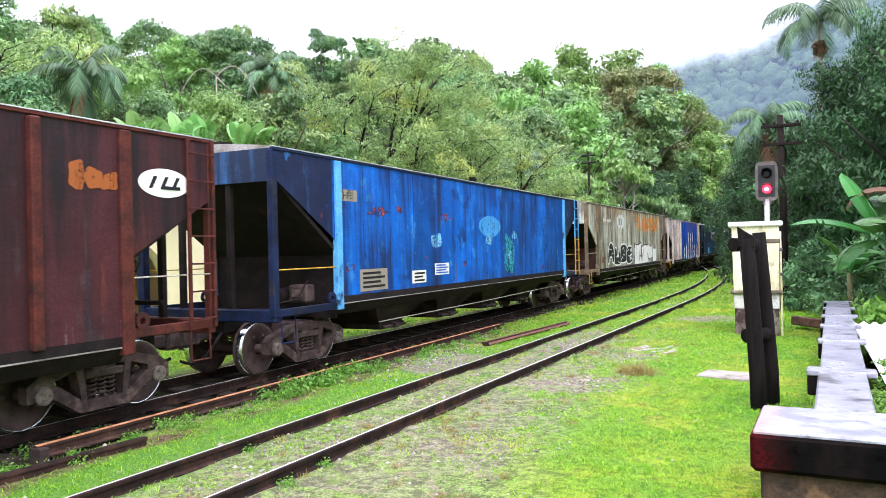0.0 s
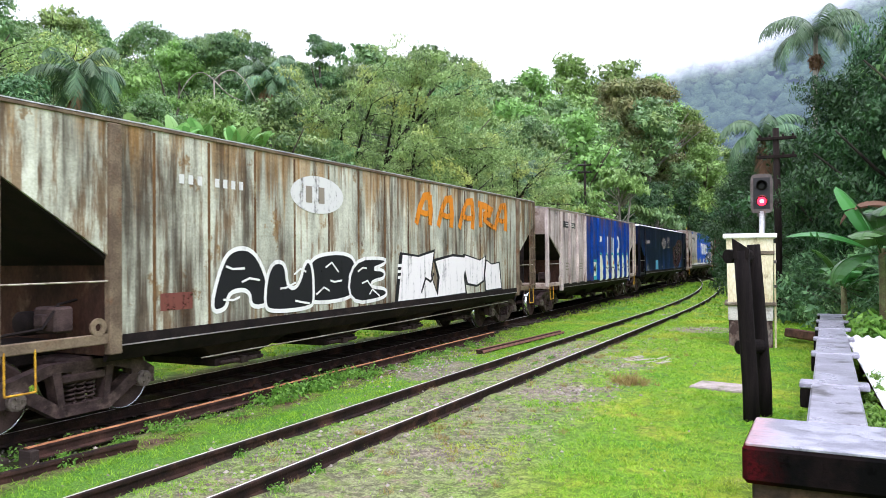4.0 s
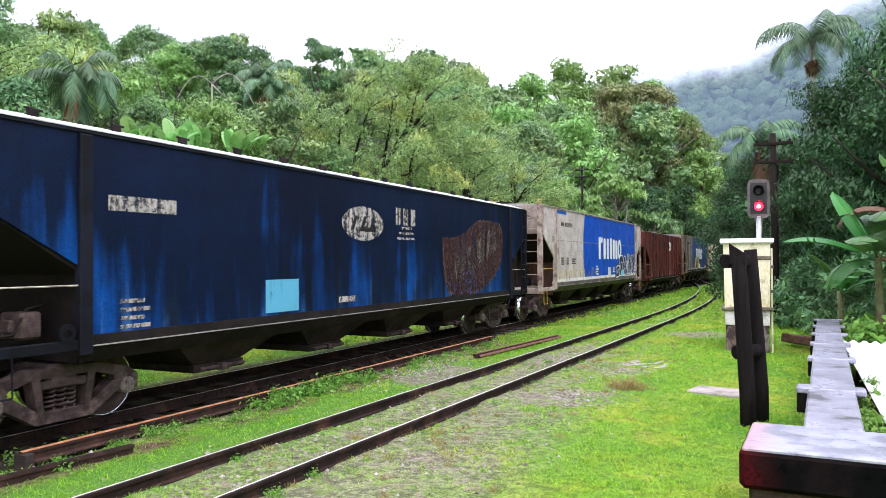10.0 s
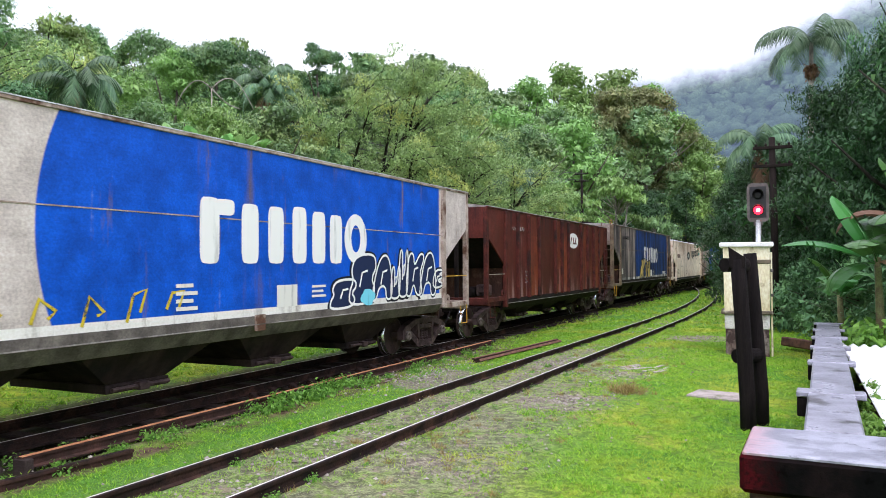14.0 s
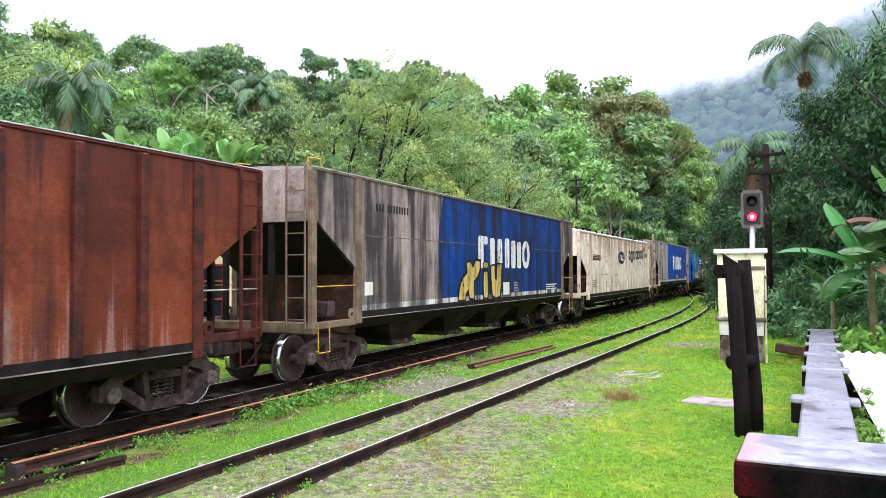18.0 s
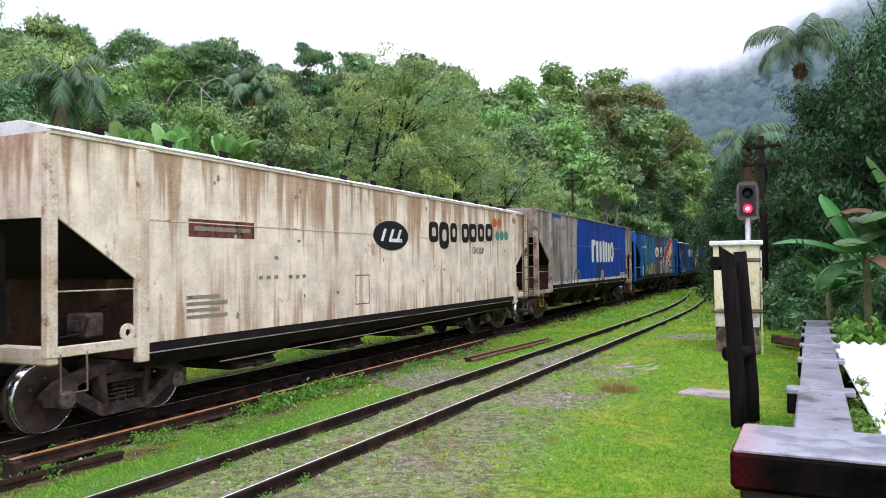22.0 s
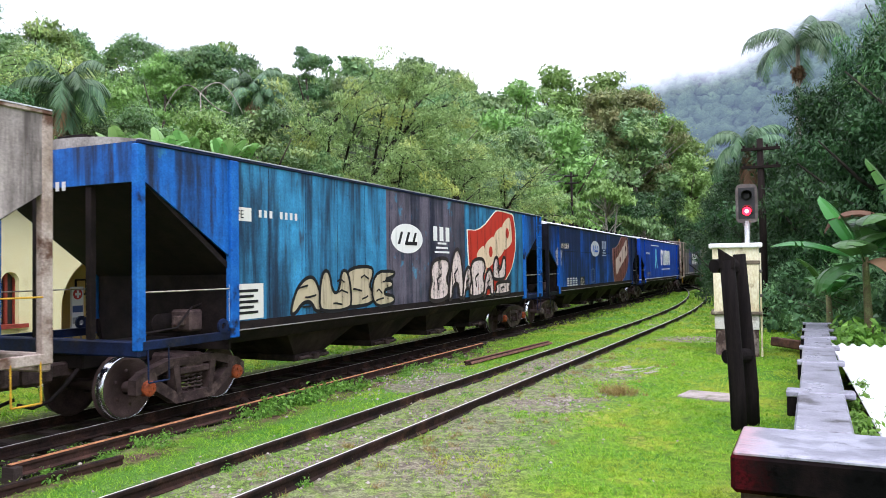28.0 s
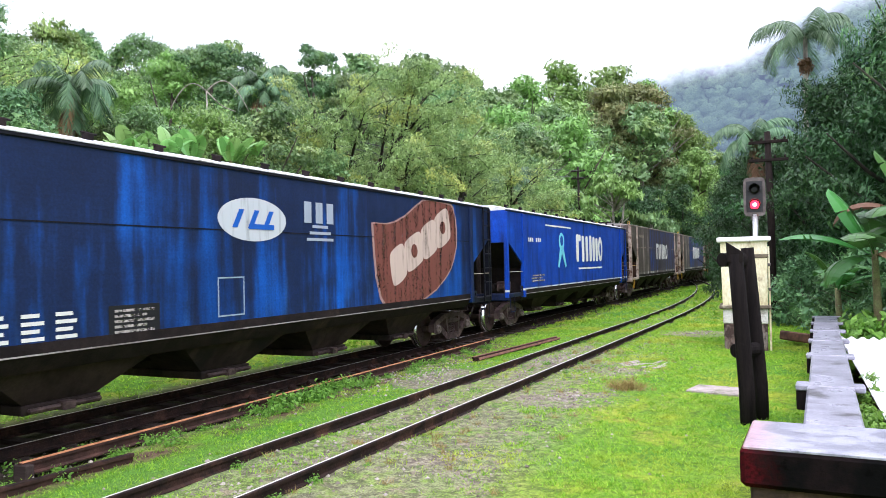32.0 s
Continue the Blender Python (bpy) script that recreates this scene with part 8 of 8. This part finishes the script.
for x, y, sc in ((-21.8, 27.6, 0.80), (-22.4, 24.6, 0.74), (-23.0, 22.0, 0.72), (-20.6, 30.6, 0.66)):
    tree((LIGHT[0], BROAD[0], BROAD[2], LIGHT[1])[int(-y) % 4], x, y, "rounded green tree in front of the wooded slope", sc, 80 * x, group="forest trees")

wood_tree(-33.5, 37.2, 0.98, [TALL[1]], "dark tree standing above the skyline")
liana = thing("climber", "pale bare climber looping out of the trees", "climbing plant", pose(-24.4, 26.5, land(-24.4, 26.5)))
top = 10.2 - land(-24.4, 26.5)
part("stem", Shape().tube([(0, 0, -0.3), (0.15, 0.1, top * 0.5), (0, 0.2, top)], 0.05, 6, 0.035), BARK_PALE, liana, smooth=True)
for k, (span, rise, way) in enumerate(((1.9, 0.7, 1), (1.3, -0.4, 1), (1.6, 0.5, -1))):
    part("loop", Shape().tube([(way * span * u * 0.75, 0.2 + way * span * u * 0.66, top + rise * math.sin(math.pi * u) - 0.9 * u * u) for u in [q / 9 for q in range(10)]], 0.035, 5, 0.02), BARK_PALE, liana, smooth=True)

# umbrella trees with big leaves
def umbrella(x, y, h, r, seed, material, label):
    rng = np.random.default_rng(seed)
    t = thing("umbrella_tree", label, "tree", pose(x, y, land(x, y)), group="umbrella trees")
    s, c, q = Shape(), [], []
    s.tube([(0, 0, -0.4), (0.1, 0, h * 0.5), (0, 0, h * 0.9)], 0.14, 8, 0.07)
    s.tube([(0.5, 0, -0.4), (0.7, 0, h * 0.45), (1.1, 0, h * 0.8)], 0.12, 8, 0.06)
    for k in range(26):
        a, u = rng.random() * 6.283, rng.random() ** 0.6
        z = h * (1.0 - 0.42 * u * rng.random() - 0.12 * u)
        p = (r * u * math.cos(a), r * u * math.sin(a), z)
        s.tube([(0.1, 0, z - h * 0.16), (p[0] * 0.6, p[1] * 0.6, z - h * 0.06), p], 0.05, 5, 0.02)
        c.append(p)
        q.append((0.75, 0.75, 0.16))
    part("trunk", s.mesh("trunk", BARK_PALE, True, False), None, t)
    part("crown", leaf_mesh("crown", leaf_cloud(c, q, 3000, 0.24, rng, 0.5, 0.2, 0.42), material), None, t)


umbrella(-13.8, 63.5, 9.6, 3.4, 3, LEAF_LIGHT, "umbrella-shaped tree with large pale green leaves")
umbrella(-16.8, 55.0, 8.4, 1.9, 4, LEAF_LIGHT, "young tree with tiers of big bright leaves")
umbrella(-11.0, 66.0, 6.0, 2.2, 7, LEAF_MID, "low tree with bright green fans of leaves")

# palms
palm(-24.6, 19.5, 8.9, "feather palm with a skirt of dead brown fronds", 1, 15, 2.35, 6)
palm(-27.0, 33.3, 12.3, "feather palm with drooping blue-green fronds", 2, 15, 2.1, 3)
palm(-25.2, 31.5, 11.2, "feather palm with drooping blue-green fronds", 9, 15, 2.0, 3)
palm(-18.2, 49.8, 7.8, "small feather palm between the trees", 3, 13, 2.6, 1)
palm(0.75, 45.0, 14.0, "tall feather palm with a brown fruit bunch above the woods", 4, 13, 3.3, 0, 0.15)
palm(-1.6, 38.0, 7.6, "yellowing palm with hanging fronds behind the signal", 5, 14, 2.4, 3, 0.1)
crown_palm = bpy.data.objects["palm_tree.004"]
part("dead_skirt", leaf_mesh("dead_skirt", leaf_cloud([(0.12, 0, 12.4)], [(0.34, 0.34, 0.42)], 700, 0.09, np.random.default_rng(3), 0.6), LEAF_DRY), None, crown_palm, "brown dead skirt under the crown")

# dense growth at the edge of the lawn
for x, y, s, k in ((1.4, 29.0, 0.95, 0), (3.2, 26.5, 1.05, 2), (4.9, 23.5, 1.15, 0), (4.9, 33.0, 1.3, 1), (5.9, 29.5, 1.35, 2), (7.0, 38.5, 1.6, 0), (6.8, 26.0, 1.4, 1), (0.7, 35.0, 0.74, 2), (-0.6, 40.0, 0.85, 0), (8.6, 35.0, 1.7, 0), (7.5, 20.0, 1.3, 2), (8.2, 44.0, 1.75, 1), (-2.2, 47.0, 0.95, 2), (-3.2, 56.0, 1.0, 0), (-1.0, 62.0, 0.95, 1), (-3.6, 70.0, 1.1, 2), (3.4, 56.0, 1.1, 0), (-3.8, 82.0, 1.0, 0), (2.0, 75.0, 1.15, 1)):
    tree(NEARBY[k], x, y, "dense dark-leaved tree crowding the edge of the lawn", s, 67 * k + 31 * x, land(x, y) - 0.3, group="trees by the lawn")
for x, y, s, k, up in ((5.2, 36.0, 1.05, 1, 1.62), (2.5, 33.0, 0.72, 0, 1.62), (6.2, 41.0, 1.2, 0, 1.6)):
    tree(NEARBY[k], x, y, "tall dark-leaved tree rising behind the lawn", s, 50 * x, land(x, y) - 0.3, group="trees by the lawn", tall=up)
for x, y, s in ((0.2, 25.2, 0.5), (1.3, 23.4, 0.45), (2.2, 19.0, 0.4), (3.2, 17.6, 0.5), (1.9, 21.6, 0.55), (-0.4, 27.8, 0.45), (3.4, 21.0, 0.7)):
    tree(BUSH[1], x, y, "dark leafy shrub at the edge of the lawn", s * 1.3, 90 * x, category="shrub", group="shrubs")


STEM = surface("banana_stem", (0.16, 0.20, 0.07), (0.10, 0.07, 0.04), 4.0, 0.6)


def banana_leaf(root, a, el, ln, bow, wide, material, rng):
    """A bowed banana leaf split into strips along its edges."""
    p, spine = Vector(root), []
    for i in range(17):
        spine.append(p.copy())
        p = p + Vector((math.cos(el) * math.cos(a), math.cos(el) * math.sin(a), math.sin(el))) * (ln / 16)
        el -= bow * (0.25 + i / 9)
    s = Shape().tube(spine, 0.022, 5, 0.006)
    across = Vector((-math.sin(a), math.cos(a), 0))
    for q in (-1, 1):
        def edge(i, back):
            wdt = wide * max(0.0, math.sin(math.pi * (i - 2) / 14)) ** 0.5
            d = spine[min(i + 1, 16)] - spine[i - 1]
            sag = d.cross(across).normalized() * (0.26 * wdt)
            if sag.z > 0:
                sag = -sag
            p0 = spine[i]
            return [p0, p0 + across * (q * wdt * 0.5) + sag * 0.2 - d * (0.1 * back), p0 + across * (q * wdt) + sag - d * (0.22 * back)]
        blade, faces, n = edge(3, 0), [], 0
        for i in range(4, 17):
            torn = rng.random() < 0.2
            blade += edge(i, 1 if torn else 0)
            m = n + 3
            faces += [(n, n + 1, m + 1, m), (n + 1, n + 2, m + 2, m + 1)]
            if torn:
                blade += edge(i, 0)
                m += 3
            n = m
        s.add(blade, faces)
    return s.mesh("leaf", material, False, False)


def banana(x, y, h, seed, leaves, label, wide=0.33, green=LEAF_WALL):
    """A banana plant: thick stem and leaves given as (direction in degrees, rise in degrees, length, bow, dead)."""
    rng = random.Random(seed)
    t = thing("banana_plant", label, "banana plant", pose(x, y, land(x, y)), group="banana plants")
    part("stem", Shape().tube([(0, 0, -0.3), (0.03, 0, h * 0.4), (0, 0.02, h)], 0.11, 9, 0.06), STEM, t, smooth=True)
    for a, el, ln, bow, dry in leaves:
        part("leaf", banana_leaf((0, 0.02, h * 0.94), radians(a), radians(el), ln, bow, wide, LEAF_DRY if dry else green, rng), None, t, "dead brown leaf" if dry else "")


def fan(seed, n, ln):
    rq = random.Random(seed)
    return [(k * 137 + rq.uniform(-25, 25), rq.uniform(35, 82), ln * rq.uniform(0.8, 1.2), rq.uniform(0.05, 0.13), False) for k in range(n)]


banana(1.50, 17.6, 2.15, 2, [(182, 32, 1.9, 0.06, False), (150, 68, 1.75, 0.03, False), (205, 5, 1.4, 0.12, False), (250, 45, 1.5, 0.10, False), (30, 55, 1.7, 0.08, False), (95, 60, 1.6, 0.06, False), (310, 20, 1.3, 0.14, True)], "banana plant with broad green leaves and a dead one", 0.40)
banana(2.35, 18.0, 2.75, 5, [(178, 48, 2.0, 0.14, True), (160, 75, 1.9, 0.03, False), (20, 50, 1.8, 0.08, False), (230, 40, 1.7, 0.10, False), (90, 70, 1.8, 0.05, False), (200, 15, 1.5, 0.1, False)], "banana plant with upright leaves and a brown arching one", 0.40)
banana(3.0, 17.0, 2.3, 8, fan(3, 7, 1.7), "banana plant with broad green leaves at the wall")
banana(0.95, 20.8, 1.3, 11, fan(4, 6, 1.2), "young banana plant with green leaves at the wall", 0.18)
for k, (x, y, h) in enumerate(((-20.5, 18.6, 5.7), (-20.4, 20.4, 6.0), (-20.6, 21.8, 6.2), (-20.2, 23.4, 6.2), (-20.6, 24.8, 6.3), (-21.4, 19.6, 5.8))):
    banana(x, y, h + 0.3, 20 + k, [(a, 62 + 22 * ((k + q) % 3) / 2, ln * 0.62, bow * 0.6, dry) for q, (a, el, ln, bow, dry) in enumerate(fan(30 + k, 6, 2.3))], "banana plant with pale broad leaves behind the train", 0.30, LEAF_BANANA)

# mist-hung mountain up the valley
def mountain(name, x0, x1, y0, depth, crest, seed, material, label):
    """A wooded ridge: a tumble of rounded crowns on a slope up to the crest line."""
    rng = np.random.default_rng(seed)
    n, seg = 4200, 9
    u, v = rng.random(n), rng.random(n) ** 0.8
    c = np.stack([x0 + (x1 - x0) * u, y0 + depth * v, np.array([crest(a) for a in u]) * v ** 0.8 + rng.normal(size=n) * 1.5], 1)
    r = 3.0 + 5.5 * rng.random(n) ** 2
    rings = ((1.0, -0.5), (1.05, 0.1), (0.78, 0.62), (0.36, 0.9))
    a = np.arange(seg) * 2 * math.pi / seg
    form = np.concatenate([np.stack([q * np.cos(a), q * np.sin(a), np.full(seg, h)], 1) for q, h in rings] + [np.array([[0, 0, 1.0]])])
    m = len(form)
    wob = 1 + 0.16 * rng.normal(size=(n, m, 1))
    verts = (c[:, None] + form[None] * wob * (r[:, None] * np.array([1.0, 1.0, 0.85]))[:, None]).reshape(-1, 3)
    quads = [(k * seg + i, k * seg + (i + 1) % seg, (k + 1) * seg + (i + 1) % seg, (k + 1) * seg + i) for k in range(3) for i in range(seg)]
    caps = [(3 * seg + i, 3 * seg + (i + 1) % seg, m - 1) for i in range(seg)]
    me = bpy.data.meshes.new(name)
    me.from_pydata(verts.tolist(), [], [tuple(i + k * m for i in f) for k in range(n) for f in quads + caps])
    me.polygons.foreach_set("use_smooth", [True] * len(me.polygons))
    me.materials.append(material)
    return tagged(new(name, me), label, "mountain", kind="stuff")


FAR_WOODS = surface("mountain_woods", (0.055, 0.092, 0.060), (0.10, 0.155, 0.085), 0.09, 0.95, 0.0, (0.05, 0.085, 0.055), 0.5, 0.5, 0.66, 0.9, 1.0, depth=1.2, spec=0.03)
mountain("far_mountain", -220, 160, 520, 180, lambda u: 205 + 30 * u + 10 * math.sin(u * 23), 12, FAR_WOODS, "steep forested mountain fading into mist")
slope = Shape()
for j in range(13):
    for i in range(40):
        u, v = i / 39, j / 12
        slope.v.append((-220 + 380 * u, 524 + 180 * v, (205 + 30 * u + 10 * math.sin(u * 23)) * v ** 0.8 - 5))
slope.f = [(j * 40 + i, j * 40 + i + 1, (j + 1) * 40 + i + 1, (j + 1) * 40 + i) for j in range(12) for i in range(39)]
tagged(new("mountain_slope", slope.mesh("mountain_slope", FAR_WOODS, True)), "steep green slope under the mountain forest", "mountain", kind="structure")
m, nt, b = nodes_of("glowing_mist_and_haze")
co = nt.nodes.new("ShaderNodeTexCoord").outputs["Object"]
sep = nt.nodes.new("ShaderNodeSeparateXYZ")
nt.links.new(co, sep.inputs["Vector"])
# a glowing sheet paints the white mist and an even blue distance haze
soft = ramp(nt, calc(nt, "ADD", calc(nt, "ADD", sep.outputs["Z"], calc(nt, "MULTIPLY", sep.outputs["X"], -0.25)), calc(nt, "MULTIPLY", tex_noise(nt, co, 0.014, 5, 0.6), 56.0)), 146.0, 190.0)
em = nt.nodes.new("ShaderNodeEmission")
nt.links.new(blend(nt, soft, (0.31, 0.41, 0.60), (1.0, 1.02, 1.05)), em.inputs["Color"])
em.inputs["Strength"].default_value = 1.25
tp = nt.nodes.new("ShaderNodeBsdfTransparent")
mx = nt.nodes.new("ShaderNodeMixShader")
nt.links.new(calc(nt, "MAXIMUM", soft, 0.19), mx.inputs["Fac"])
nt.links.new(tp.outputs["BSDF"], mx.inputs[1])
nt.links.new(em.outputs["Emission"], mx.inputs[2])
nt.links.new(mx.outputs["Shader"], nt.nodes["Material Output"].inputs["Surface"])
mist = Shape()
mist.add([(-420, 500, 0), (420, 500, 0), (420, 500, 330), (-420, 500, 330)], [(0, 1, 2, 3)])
tagged(new("mist_haze_backdrop", mist.mesh("mist_haze_backdrop", m)), "glowing sheet of white cloud and blue haze before the mountain", "mist", kind="structure")


# ---- grass, weeds and stones ----
def blades(n, x0, x1, y0, y1, lo, hi, seed, keep, wide=0.006):
    rng = np.random.default_rng(seed)
    x, y = x0 + (x1 - x0) * rng.random(n), y0 + (y1 - y0) * rng.random(n) ** 1.35
    tuft = max(1, n // 22)
    cx, cy = x[:tuft], y[:tuft]
    own = rng.integers(0, tuft, n)
    clump = rng.random(n) < 0.6
    x = np.where(clump, cx[own] + rng.normal(size=n) * 0.035, x)
    y = np.where(clump, cy[own] + rng.normal(size=n) * 0.035, y)
    ok = np.array([keep(a, b) for a, b in zip(x, y)]) > rng.random(n)
    x, y = x[ok], y[ok]
    n = len(x)
    z = np.array([land(a, b) for a, b in zip(x, y)]) - 0.005
    h = (lo + (hi - lo) * rng.random(n) ** 2) * (0.8 + y / 40)
    a = rng.random(n) * 6.283
    w = wide * (1 + y / 9)
    bx, by = np.cos(a) * w, np.sin(a) * w
    lx, ly = rng.normal(size=n) * h * 0.8, rng.normal(size=n) * h * 0.8
    v = np.empty((n, 4, 3))
    v[:, 0] = np.stack([x - bx, y - by, z], 1)
    v[:, 1] = np.stack([x + bx, y + by, z], 1)
    v[:, 2] = np.stack([x + lx + bx * 0.3, y + ly + by * 0.3, z + h], 1)
    v[:, 3] = np.stack([x + lx - bx * 0.3, y + ly - by * 0.3, z + h], 1)
    return v.reshape(-1, 3)


def lawn_share(x, y):
    d = min(abs(x - siding_x(y) - 0.535), abs(x - siding_x(y) + 0.535))
    if d < 0.05 or -8.0 > x > -9.4:
        return 0.0
    if x < -6.45 and y < 18:
        return 0.10 if x < -6.9 else 0.3
    k = 0.55 + 0.9 * bumps(x, y, 0.9) + 0.4 * bumps(x, y, 3.0)
    strip = 0.95 if x + 0.15 * y + 1.5 * bumps(x, y, 1.6) < -1.4 and x > -5.5 and y < 18 else 0.0
    for px, py, rx, ry in ((-3.1, 14.2, 0.75, 0.45), (-2.45, 21.9, 0.85, 1.1), (-3.2, 11.1, 0.9, 0.7), (-4.6, 15.5, 0.4, 2.6), (-6.0, 12.3, 0.5, 1.3)):
        if ((x - px) / rx) ** 2 + ((y - py) / ry) ** 2 < 1.1:
            return 0.1
    return min(1.0, max(0.05, k + 0.25 - strip * 0.75))


GRASS = foliage("lawn_grass", (0.12, 0.33, 0.020), (0.30, 0.48, 0.04), (0.38, 0.44, 0.05), 0.4, 0.5, 0.5)
WEED = foliage("weed_leaves", (0.08, 0.23, 0.03), (0.19, 0.40, 0.06), None, 0.4, 0.5)
tagged(new("lawn_grass", leaf_mesh("lawn_grass", np.concatenate([blades(210000, -7.6, 0.4, 3.6, 26, 0.014, 0.045, 1, lawn_share, 0.0034), blades(15000, -13.4, -9.8, 4, 40, 0.03, 0.08, 3, lambda x, y: 1.0), blades(16000, -8, -1.4, 24, 60, 0.03, 0.07, 4, lawn_share)]), GRASS)), "short wet lawn grass round the tracks", "grass", kind="stuff")


def weed_cloud(seed, r, h, n, size):
    return leaf_cloud([(0, 0, h * 0.5), (r * 0.4, 0, h * 0.35), (-r * 0.3, r * 0.3, h * 0.3)], [(r, r, h * 0.5), (r * 0.6, r * 0.6, h * 0.35), (r * 0.6, r * 0.6, h * 0.3)], n, size, np.random.default_rng(seed), 0.2, 0.3, 0.6)


SMALL = [weed_cloud(k, 0.16, 0.16, 130, 0.022) for k in range(4)]
BIG = [weed_cloud(20 + k, 0.3, 0.4, 260, 0.05) for k in range(3)]


def sow(name, label, spots, kinds):
    """Weeds at spots (x, y, z, size), as one growth that nobody could count."""
    out = []
    for k, (x, y, z, s) in enumerate(spots):
        a = k * 2.4
        p = kinds[k % len(kinds)] * s
        out.append(np.stack([p[:, 0] * math.cos(a) - p[:, 1] * math.sin(a) + x, p[:, 0] * math.sin(a) + p[:, 1] * math.cos(a) + y, p[:, 2] + z], 1))
    return tagged(new(name, leaf_mesh(name, np.concatenate(out), WEED)), label, "weeds", kind="stuff")


rq = random.Random(2)
spots = []
for k in range(90):
    y = 3.8 + 13.5 * rq.random() ** 1.2
    x, s = rq.choice((-7.45, -7.05, -6.95, -6.75, -7.6)) + rq.uniform(-0.12, 0.12), rq.uniform(0.5, 1.1)
    if 8.6 < y < 11.5 and rq.random() < 0.7:
        x, s = -6.95 + rq.uniform(-0.2, 0.2), rq.uniform(1.1, 1.7)
    spots.append((x, y, land(x, y) - 0.02, s))
for k in range(46):
    y = 4.5 + 17 * rq.random()
    x = siding_x(y) + rq.choice((-0.62, -0.45, 0.44, 0.65, 0.0)) + rq.uniform(-0.08, 0.08)
    spots.append((x, y, land(x, y) - 0.03, rq.uniform(0.35, 0.8)))
for k in range(230):
    y = 4.0 + 15 * rq.random()
    x = rq.uniform(-5.3, -2.4 - 0.1 * (y - 8))
    spots.append((x, y, land(x, y) - 0.03, rq.uniform(0.18, 0.42)))
for k in range(40):
    y = 5.0 + 13 * rq.random()
    x = rq.uniform(-8.0, -7.4)
    spots.append((x, y, land(x, y) - 0.03, rq.uniform(0.3, 0.7)))
sow("rail_weeds", "small leafy weeds growing by the rails", spots, SMALL)
sow("wall_weeds", "bright leafy weeds growing beside the wall", [(0.56, 7.15, 0.42, 0.42), (0.60, 7.6, 0.42, 0.5), (0.58, 8.1, 0.42, 0.35), (0.62, 8.9, 0.42, 0.3), (0.95, 8.4, 0.42, 0.35), (0.80, 10.4, 0.42, 0.3), (0.78, 9.6, 0.42, 0.25)], BIG)
spots = []
for k in range(26):
    x, y = 1.2 + 3.2 * rq.random(), 15.9 + 1.8 * rq.random()
    spots.append((x, y, land(x, y) + 0.1 + 0.3 * rq.random(), rq.uniform(1.0, 1.7)))
sow("creepers", "bright low creepers behind the shed roof", spots, BIG)

STRAW = foliage("straw_tufts", (0.26, 0.22, 0.06), (0.46, 0.38, 0.13), None, 0.3, 0.7)
tufts = []
for k in range(120):
    rs = np.random.default_rng(500 + k)
    if k < 26:
        x, y, tall = -2.5 + rs.normal() * 0.18, 12.2 + rs.normal() * 0.14, 0.16
    else:
        y = 4.5 + 15 * rs.random()
        x, tall = -3.6 + rs.normal() * 0.9, 0.075
    n = 26
    b = np.stack([x + rs.normal(size=n) * 0.03, y + rs.normal(size=n) * 0.03, np.full(n, land(x, y) - 0.01)], 1)
    tip = b + np.stack([rs.normal(size=n) * tall * 0.6, rs.normal(size=n) * tall * 0.6, tall * (0.5 + 0.6 * rs.random(n))], 1)
    a = rs.random(n) * 6.283
    wv = np.stack([np.cos(a), np.sin(a), np.zeros(n)], 1) * 0.004
    tufts.append(np.stack([b - wv, b + wv, tip + wv * 0.3, tip - wv * 0.3], 1).reshape(-1, 3))
tagged(new("straw_grass", leaf_mesh("straw_grass", np.concatenate(tufts), STRAW)), "dry yellow grass tufts on the trodden lawn", "grass", kind="stuff")

# loose stones
s = Shape()
rq = random.Random(6)
for k in range(3600):
    u = rq.random()
    if u < 0.35:
        y = 4 + 26 * rq.random() ** 1.3
        x = siding_x(y) + rq.gauss(0, 0.5)
    elif u < 0.6:
        y = 4 + 26 * rq.random() ** 1.3
        x = rq.gauss(-7.75, 0.35)
    elif u < 0.75:
        y = rq.gauss(13.0, 1.6)
        x = rq.gauss(-6.5, 0.25)
    elif u < 0.9:
        px, py = rq.choice(((-3.1, 14.2), (-2.45, 21.9), (-3.2, 11.1), (-6.0, 12.3), (-4.6, 15.5)))
        x, y = px + rq.gauss(0, 0.35), py + rq.gauss(0, 0.4)
    else:
        y = 5 + 16 * rq.random()
        x = rq.gauss(-3.3, 0.8)
    r = rq.uniform(0.008, 0.03) * (1.5 if rq.random() < 0.1 else 1)
    z = land(x, y) + r * 0.15
    p = [(x + r * rq.uniform(0.6, 1.2) * math.cos(a), y + r * rq.uniform(0.6, 1.2) * math.sin(a), z + r * rq.uniform(-0.3, 0.2)) for a in (0, 1.26, 2.5, 3.8, 5.0)]
    s.add(p + [(x, y, z + r * 0.7), (x, y, z - r)], [(i, (i + 1) % 5, 5) for i in range(5)] + [((i + 1) % 5, i, 6) for i in range(5)])
STONE = foliage("loose_stones", (0.16, 0.13, 0.10), (0.42, 0.38, 0.33), None, 0.0, 0.9)
tagged(new("loose_stones", s.mesh("loose_stones", STONE, False, False)), "scattered pale ballast stones in the grass", "stones", kind="stuff")


# ---- what moves: the train rolls by at a steady pace, its wheels turn ----
def motions():
    times = [0.0, 0.1] + [0.5 * k for k in range(1, 64)] + [31.9, 32.0]
    for w, lead in TRAIN:
        walk(w, [(t, pose(TRACK_X, lead - TRAIN_SPEED * t, 0)) for t in times])
    turn = math.degrees(TRAIN_SPEED / 0.424)
    for ws, a in WHEELS:
        walk(ws, [(k * 0.1, pose(0, a, 0.424, turn * 0.1 * k, 0, 0)) for k in range(321)])


motions()
